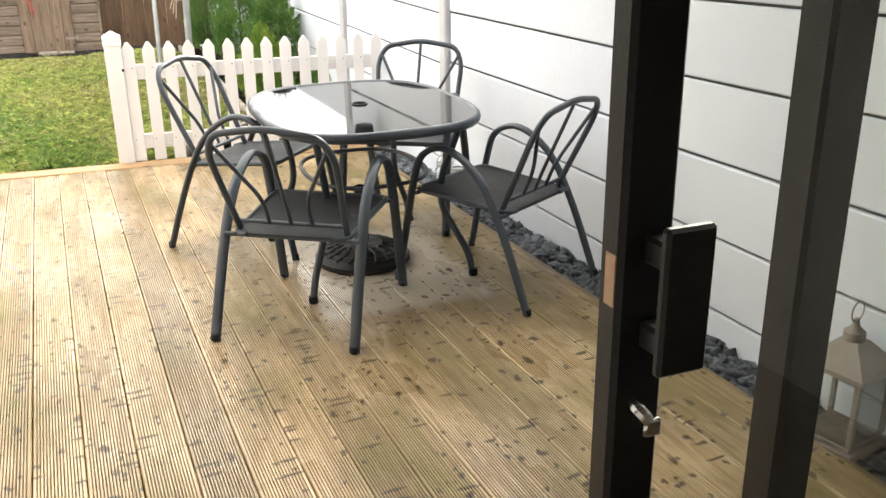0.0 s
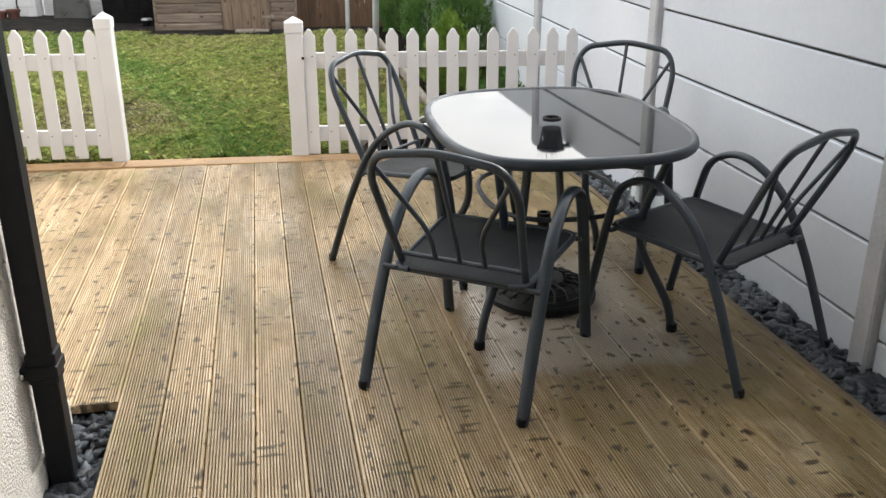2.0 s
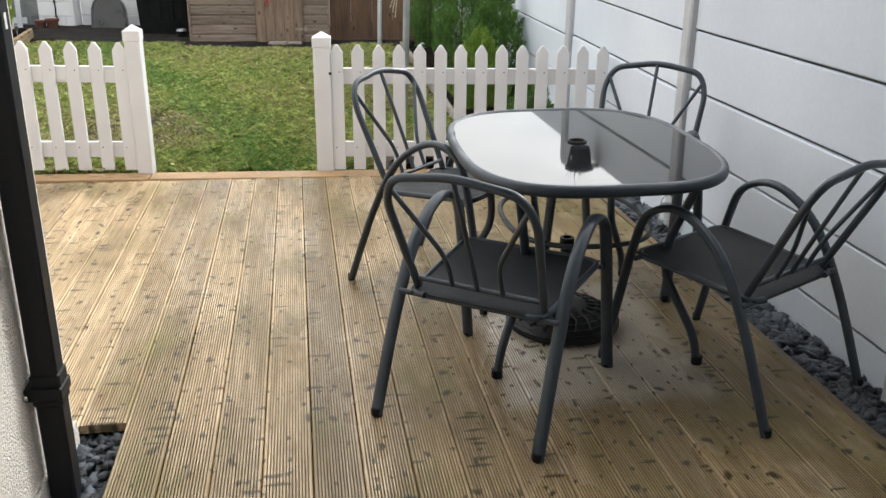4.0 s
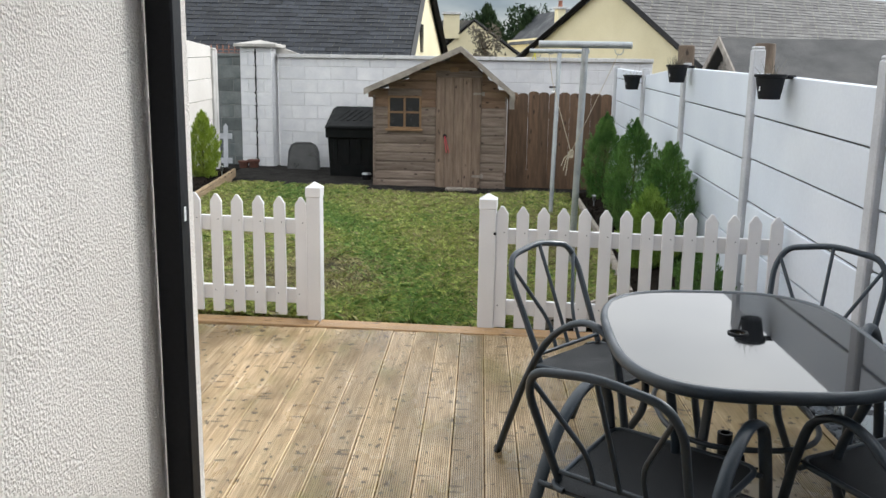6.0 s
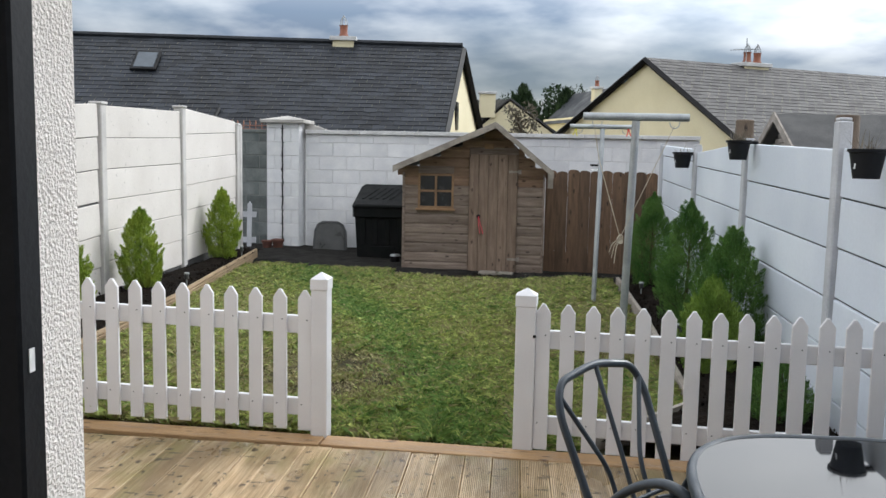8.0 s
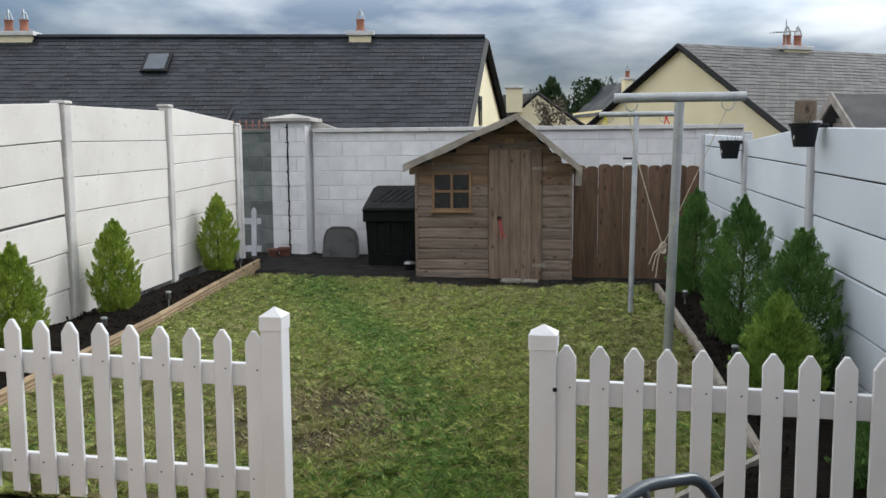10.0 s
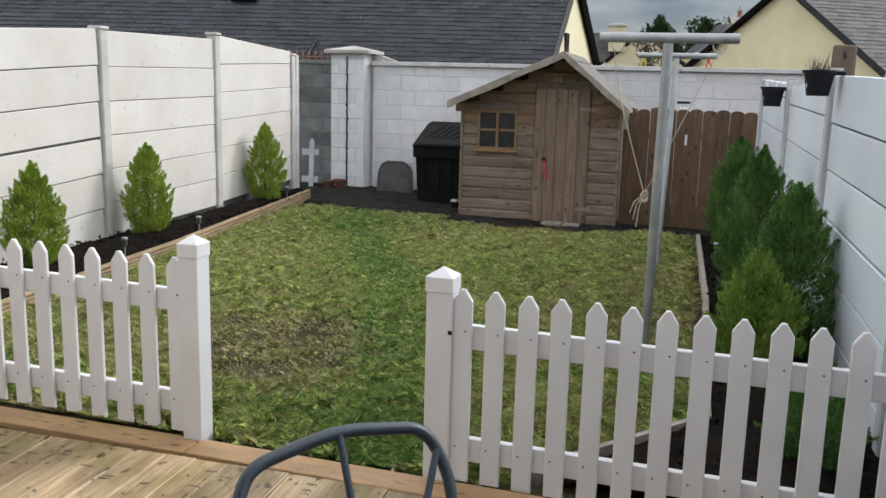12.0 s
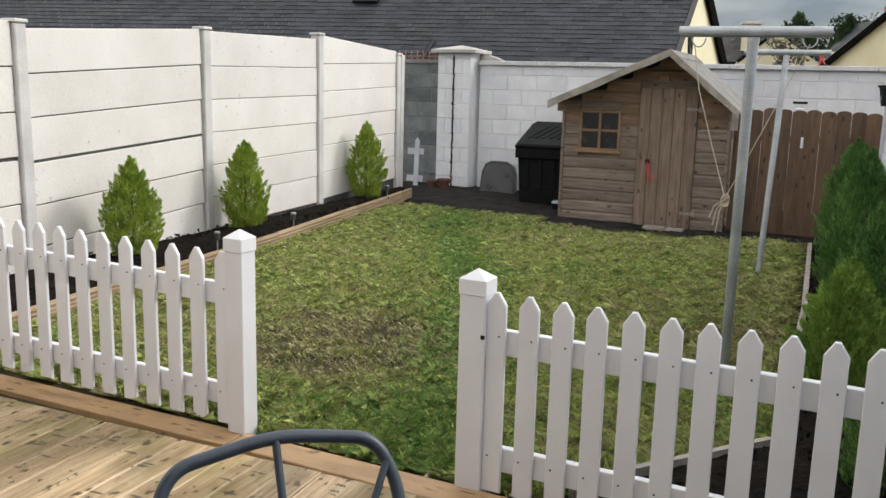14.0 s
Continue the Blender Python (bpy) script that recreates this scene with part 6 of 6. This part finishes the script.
def peg(x, y, z, mat, label, turn):
    p_ = thing("clothes_peg", pose(x, y, z, 0, turn, 0), label, "clothes peg")
    for sx in (-1, 1):
        bm = bmesh.new()
        tube(bm, [(sx * 0.004, 0, 0.04), (sx * 0.008, 0, 0.0), (sx * 0.024, 0, -0.045)], 0.007, 6)
        part("jaw", bm, mat, p_, smooth=50)


peg(0.56, 10.45, 1.775, YELLOW_CLIP, "yellow plastic clothes peg hanging on the bar", 8)
peg(1.13, 10.46, 1.775, RED_CLIP, "red plastic clothes peg hanging on the bar", -6)

# ---- pots hung on the wall, and the wooden stubs behind ----


def hung_pot(y, z, r, label, grass):
    p_ = thing("wall_pot", pose(wall_x(y) - 0.03 - r, y, z), label, "flower pot", "pots hung on the wall")
    bm = bmesh.new()
    lathe(bm, [(r * 0.70, 0.0), (r * 0.95, r * 1.45), (r * 1.06, r * 1.47), (r * 1.08, r * 1.66), (r * 0.96, r * 1.66), (r * 0.90, r * 1.40), (r * 0.2, r * 1.38)], 24)
    part("bucket", bm, BLACK_PVC, p_, smooth=35)
    part("hanger", boxes((r * 0.8, r + 0.055, -0.02, 0.02, r * 1.35, r * 1.62), bevel=0.004), BLACK_PVC, p_)
    if grass:
        rg = np.random.default_rng(int(y * 10))
        n_ = grass
        a_, q_ = rg.uniform(0, 6.283, n_), rg.uniform(0, r * 0.85, n_)
        b0 = np.c_[q_ * np.cos(a_), q_ * np.sin(a_), np.full(n_, r * 1.4)]
        up_ = np.c_[rg.normal(0, .5, n_), rg.normal(0, .5, n_), rg.uniform(.7, 1.3, n_)] * r * rg.uniform(0.6, 1.4, n_)[:, None]
        sd_ = np.c_[-np.sin(a_), np.cos(a_), 0 * a_] * 0.0035
        v_ = np.stack([b0 - sd_, b0 + sd_, b0 + up_], 1).reshape(-1, 3)
        part("dry_plant", triangles("dry_plant", v_, np.arange(3 * n_).reshape(-1, 3)), TWIG, p_, "dry straggling stems")
    part("drip_label", boxes((-r * 0.78, -r * 0.74, -0.035, 0.012, r * 0.55, r * 0.85)), LABEL_WHITE, p_)


hung_pot(5.24, 1.43, 0.088, "black plastic pot hanging on the pale wall", 30)
hung_pot(7.84, 1.505, 0.092, "black plastic pot with dry grass hanging on the wall", 90)
hung_pot(10.22, 1.405, 0.100, "black plastic pot hanging askew on the wall", 12)
for y, z, r in ((6.51, 1.80, 0.075), (9.1, 1.87, 0.085), (3.7, 1.76, 0.07)):
    s_ = thing("timber_stub", pose(wall_x(y) + 0.22, y, 0), "round weathered timber post behind the wall", "post", "stubs behind the wall")
    part("log", lathe(bmesh.new(), [(r, -0.2), (r * 1.02, 0.8), (r * 0.97, z - 0.01), (r * 0.88, z)], 16), STUB_WOOD, s_, smooth=35)

# neighbour's shed behind the right-hand wall
ns = thing("neighbour_shed", pose(3.12, 11.95, -0.1, 0, 0, -90), "grey felt-roofed shed behind the pale wall", "shed")
part("wall", boxes((-1.0, 1.0, 0.05, 3.4, 0, 1.60)), GREY_WOOD, ns)
for sg in (-1, 1):
    bm = bmesh.new()
    prism(bm, [(0, 2.17), (sg * 1.22, 1.58), (sg * 1.20, 1.54), (0, 2.12)], -0.08, 3.6)
    part("roof", bm, FELT_DARK, ns)
    bm = bmesh.new()
    prism(bm, [(0, 2.19), (sg * 1.24, 1.59), (sg * 1.24, 1.49), (0, 2.08)], -0.105, -0.083)
    part("barge_board", bm, GREY_WOOD, ns)
for k in range(9):
    z = 1.60 + 0.055 * k
    hw = (2.10 - z - 0.05) * 2.0
    if hw > 0.05:
        part("gable_board", boxes((-hw, hw, 0.055, 0.085, z, z + 0.052), bevel=0.003), GREY_WOOD, ns)

# ---- houses beyond the wall ----
C0, RT, DP = Vector((0.302, 1.931)), Vector((0.984, 0.178)), Vector((-0.178, 0.984))


def plan(lat, dep):
    p_ = C0 + RT * lat + DP * dep
    return (p_.x, p_.y)


def slope_courses(parent, ridge_a, ridge_b, eave_a, eave_b, mat, courses, name="slate_covering"):
    """A slated slope laid in overlapping courses from the eave to the ridge; corners are Vectors."""
    nrm = (ridge_b - ridge_a).cross(eave_a - ridge_a).normalized()
    if nrm.z < 0:
        nrm = -nrm
    bm = bmesh.new()
    for k in range(courses):
        u0, u1 = k / courses, min(1.0, (k + 1.35) / courses)
        a0, b0 = eave_a.lerp(ridge_a, u0), eave_b.lerp(ridge_b, u0)
        a1, b1 = eave_a.lerp(ridge_a, u1), eave_b.lerp(ridge_b, u1)
        n_ = max(2, int((b0 - a0).length / 0.34))
        slip = (a0 - a1) * 0.10
        for i in range(n_ + 1):
            t0, t1 = max(0.0, (i - 0.5 * (k % 2) + 0.012) / n_), min(1.0, (i + 1 - 0.5 * (k % 2) - 0.012) / n_)
            if t1 - t0 < 0.1 / n_:
                continue
            up, dn = 0.024 + 0.010 * noise.noise((k * 3.1, i * 1.7, 0)), slip * noise.noise((k * 1.9, i * 2.3, 4))
            lo_, un_, hi_ = [], [], []
            for t in (t0, t1):
                lo_.append(bm.verts.new(a0.lerp(b0, t) + nrm * up + dn))
                un_.append(bm.verts.new(a0.lerp(b0, t) + nrm * 0.003 + dn))
                hi_.append(bm.verts.new(a1.lerp(b1, t) + nrm * 0.010))
            bm.faces.new((lo_[0], lo_[1], hi_[1], hi_[0]))
            bm.faces.new((un_[0], un_[1], lo_[1], lo_[0]))
    tagged(part(name, bm, mat, parent), "overlapping courses of roof slates", kind="stuff")


def chimney(parent, x, y, z, ang, pots, w=0.9, d=0.45, h=0.75):
    ch = part("chimney", boxes((-w / 2, w / 2, -d / 2, d / 2, -0.6, h - 0.12)), CREAM, parent, m=pose(x, y, z, 0, 0, ang))
    part("chimney_cap", boxes((-w / 2 - 0.08, w / 2 + 0.08, -d / 2 - 0.08, d / 2 + 0.08, h - 0.12, h), bevel=0.01), COPING, ch)
    for k in range(pots):
        px_ = (k - (pots - 1) / 2) * 0.42
        part("chimney_pot", lathe(bmesh.new(), [(0.13, h), (0.14, h + 0.05), (0.11, h + 0.10), (0.11, h + 0.29), (0.13, h + 0.33), (0.10, h + 0.33)], 14, (px_, 0)), CHIM_POT, ch, smooth=35)
        bm = bmesh.new()
        for q in range(6):
            a = q * math.pi / 3
            tube(bm, [(px_ + 0.11 * math.cos(a), 0.11 * math.sin(a), h + 0.33), (px_ + 0.09 * math.cos(a), 0.09 * math.sin(a), h + 0.45), (px_, 0, h + 0.62)], 0.012, 5)
        part("cowl", bm, GALV, ch, smooth=50)
    return ch


def v3(lat, dep, z):
    return Vector((*plan(lat, dep), z))


# long slate-roofed house
ha = thing("house", pose(0, 0, 0), "long cream house with a dark slate roof and skylight", "house", "houses beyond the wall")
RA, RB = v3(-34.0, 25.6, 4.80), v3(1.95, 24.5, 4.56)
EA, EB = v3(-34.7, 21.9, 1.75), v3(1.17, 20.9, 1.72)
BA, BB = v3(-33.3, 29.3, 1.75), v3(3.05, 28.1, 1.78)
slope_courses(ha, RA, RB, EA, EB, SLATES, 25)
slope_courses(ha, RA, RB, BA, BB, SLATES, 6)
bm = bmesh.new()
inset = Vector((-0.10, 0.02, 0))
va = [bm.verts.new(q + inset) for q in (RB - Vector((0, 0, 0.10)), EB.lerp(RB, 0.06) - Vector((0, 0, 0.12)), v3(1.35, 21.3, -0.3), v3(2.95, 27.7, -0.3), BB.lerp(RB, 0.06) - Vector((0, 0, 0.12)))]
vb = [bm.verts.new(q.co + (RA - RB) * 0.97) for q in va]
bm.faces.new(va)
bm.faces.new(vb[::-1])
for i in range(5):
    bm.faces.new((va[i], vb[i], vb[(i + 1) % 5], va[(i + 1) % 5]))
part("wall", bm, CREAM, ha, "cream rendered walls")
for a, b in ((EB, RB), (RB, BB)):
    bm = bmesh.new()
    tube(bm, [a + Vector((0.02, 0, -0.07)), b + Vector((0.02, 0, -0.07))], 0.10, 4, 1.0)
    part("verge_board", bm, FASCIA, ha)
bm = bmesh.new()
tube(bm, [RA + Vector((0, 0, 0.04)), RB + Vector((0, 0, 0.04))], 0.08, 6)
part("ridge_tiles", bm, SLATES, ha)
slit = v3(1.70, 23.6, 2.15)
part("window", boxes((-0.05, 0.05, -0.16, 0.16, 0.0, 0.78)), PANE_DARK, ha, "narrow gable window", m=pose(slit.x + 0.02, slit.y, slit.z, 0, 0, -5))
ra_ang = math.degrees(math.atan2(RB.y - RA.y, RB.x - RA.x))
for lat, pots in ((-1.48, 1), (-10.95, 2)):
    q = v3(lat, 24.6 - lat * 0.03, 4.00 - lat * 0.006)
    chimney(ha, q.x, q.y, q.z, ra_ang, pots, 0.60 if pots == 1 else 1.0)
# skylight on the slope
sx = EA.lerp(EB, 0.762).lerp(RA.lerp(RB, 0.762), 0.72)
du, dv = (EB - EA).normalized(), (RA - EA).normalized()
nv = du.cross(dv).normalized()
rot = Matrix((du, nv.cross(du), nv)).transposed().to_4x4()
vel = part("skylight", boxes((-0.35, 0.35, -0.43, 0.43, 0.03, 0.11), bevel=0.01), FASCIA, ha, "framed roof skylight", m=Matrix.Translation(sx) @ rot)
part("skylight_pane", boxes((-0.27, 0.27, -0.35, 0.35, 0.11, 0.118)), VELUX_PANE, vel)
part("downpipe", tube(bmesh.new(), [EA.lerp(EB, 0.835).lerp(RA.lerp(RB, 0.835), q) + Vector((0, -0.03, 0.06)) for q in (0.03, 0.18, 0.26)], 0.05, 6), FASCIA, ha, "dark pipe on the roof")

# gable-fronted house
hb = thing("house", pose(0, 0, 0), "cream gable-fronted house with a pale slate roof", "house", "houses beyond the wall")
GA = v3(7.33, 24.5, 4.40)
along = (RT * 0.93 + DP * 0.37).normalized()
acr = (RT * 0.36 - DP * 0.93).normalized()
along3, acr3 = Vector((*along, 0)), Vector((*acr, 0))
GF, GR = GA + acr3 * 4.25 - Vector((0, 0, 2.55)), GA - acr3 * 8.2 - Vector((0, 0, 3.75))
LEN = along3 * 22
slope_courses(hb, GA, GA + LEN, GF, GF + LEN, SLATES_PALE, 24)
slope_courses(hb, GA + LEN, GA, GR + LEN, GR, SLATES_PALE, 10)
bm = bmesh.new()
gi = along3 * 0.18
va = [bm.verts.new(q + gi) for q in (GA - Vector((0, 0, 0.10)), GF.lerp(GA, 0.05) - Vector((0, 0, 0.12)), GF.lerp(GA, 0.05) - Vector((0, 0, 2.4)), GR.lerp(GA, 0.05) - Vector((0, 0, 1.3)), GR.lerp(GA, 0.05) - Vector((0, 0, 0.12)))]
vb = [bm.verts.new(q.co + along3 * 21.6) for q in va]
bm.faces.new(va)
bm.faces.new(vb[::-1])
for i in range(5):
    bm.faces.new((va[i], vb[i], vb[(i + 1) % 5], va[(i + 1) % 5]))
part("wall", bm, CREAM, hb, "cream rendered gable")
for a, b in ((GF, GA), (GA, GR)):
    bm = bmesh.new()
    tube(bm, [a - Vector((0, 0, 0.06)), b - Vector((0, 0, 0.06))], 0.085, 4)
    part("verge_board", bm, FASCIA, hb)
q = GA + along3 * 4.2
ch = chimney(hb, q.x, q.y, q.z - 0.54, math.degrees(math.atan2(along.y, along.x)), 2, 1.0, 0.45, 0.62)
bm = bmesh.new()
tube(bm, [(-0.45, -0.2, 0.6), (-0.45, -0.2, 1.35)], 0.016, 5)
tube(bm, [(-1.05, -0.2, 0.95), (0.05, -0.2, 1.05)], 0.012, 5)
for k in range(6):
    tube(bm, [(-0.95 + k * 0.15, -0.36, 0.97 + k * 0.012), (-0.95 + k * 0.15, -0.04, 0.97 + k * 0.012)], 0.009, 4)
part("aerial", bm, GALV, ch, "thin television aerial")

# smaller house further off
hc = thing("house", pose(0, 0, 0), "small cream house with a grey roof, far off", "house", "houses beyond the wall")
A3 = v3(6.35, 45, 4.35)
L3, R3 = v3(4.7, 45.6, 2.9), v3(9.0, 44.4, 2.4)
slope_courses(hc, A3, A3 + v3(-2.6, 1.5, 0) - v3(0, 0, 0), R3.lerp(L3, 0.98), L3 + v3(-2.6, 1.5, 0) - v3(0, 0, 0), SLATES_PALE, 5)
bm = bmesh.new()
va = [bm.verts.new(q) for q in (A3, R3, R3 - Vector((0, 0, 3)), L3 - Vector((0, 0, 3)), L3)]
vb = [bm.verts.new(q.co + Vector((-1.0, 8, 0))) for q in va]
bm.faces.new(va)
bm.faces.new(vb[::-1])
for i in range(5):
    bm.faces.new((va[i], vb[i], vb[(i + 1) % 5], va[(i + 1) % 5]))
part("wall", bm, CREAM, hc)
bm = bmesh.new()
tube(bm, [R3, A3, L3], 0.10, 4)
part("verge_board", bm, FASCIA, hc)
q = v3(5.2, 45.5, 4.0)
chimney(hc, q.x, q.y, q.z, 10, 0, 0.8, 0.6, 0.75)
hd = thing("house", pose(0, 0, 0), "far house roof with a chimney behind the gable", "house", "houses beyond the wall")
q = v3(11.4, 46, 0)
part("wall", boxes((-1, 9, 0, 6, -0.2, 3.6)), CREAM, hd, m=pose(q.x, q.y, 0, 0, 0, 20))
bm = bmesh.new()
prism(bm, [(-1.2, 3.3), (9.2, 3.3), (8.2, 5.2), (0.8, 5.2)], 0.3, 5.7)
part("roof", bm, SLATES, hd, m=pose(q.x, q.y, 0, 0, 0, 20))
chimney(hd, q.x - 0.2, q.y, 4.6, 20, 1, 0.45, 0.45, 0.6)

# ---- trees in the distance ----


def broad_tree(x, y, height, radius, seed, label, count=4200, mat=LEAF_FAR):
    t = thing("tree", pose(x, y, -0.2), label, "tree", "trees in the distance")
    r_ = np.random.default_rng(seed)
    bm = bmesh.new()
    tube(bm, [(0, 0, 0), (0.1, 0, height * 0.35), (0, 0.1, height * 0.7)], [0.04 * height * 0.5, 0.016 * height, 0.006 * height], 7)
    for k in range(9):
        a, z = k * 2.4, height * (0.3 + 0.05 * k)
        tube(bm, [(0, 0, z), (radius * 0.7 * math.cos(a), radius * 0.7 * math.sin(a), z + height * 0.16)], [0.009 * height, 0.003 * height], 5)
    part("trunk", bm, BARK, t, smooth=50)
    lumps = 24
    lc = np.c_[r_.normal(0, .45, lumps) * radius, r_.normal(0, .45, lumps) * radius, height * r_.uniform(.38, .92, lumps)]
    lr = radius * r_.uniform(.22, .45, lumps)
    wch = r_.integers(0, lumps, count)
    dv_ = r_.normal(0, 1, (count, 3))
    dv_ /= np.linalg.norm(dv_, axis=1)[:, None]
    c = lc[wch] + dv_ * (lr[wch] * r_.uniform(.55, 1.05, count))[:, None]
    a_, b_ = r_.normal(0, 1, (count, 3)), r_.normal(0, 1, (count, 3))
    s_ = height * 0.020 * r_.uniform(.6, 1.5, count)[:, None]
    v_ = np.stack([c, c + a_ * s_, c + b_ * s_], 1).reshape(-1, 3)
    part("crown", triangles("crown", v_, np.arange(3 * count).reshape(-1, 3)), mat, t)


for lat, dep, hgt, rad, seed in ((8.6, 55, 5.6, 1.7, 21), (10.8, 52, 5.2, 1.6, 22), (9.7, 60, 5.2, 2.0, 23)):
    x, y = plan(lat, dep)
    conifer(x, y, -0.1, hgt * 1.08, rad * 1.1, LEAF_FAR, seed, "dark conifer far beyond the gardens", 14000, 0.30, "tree", "trees in the distance")
for k in range(16):
    x, y = plan(0 + k * 3.6, 92 + 5 * math.sin(k * 2.3))
    broad_tree(x, y, 7.4 + 1.6 * math.sin(k * 1.7), 3.4, 40 + k, "bare and green trees on the far skyline", 5000)
x, y = plan(6.2, 40)
broad_tree(x, y, 4.2, 0.9, 70, "thin young tree before the far house", 1400, TWIG)
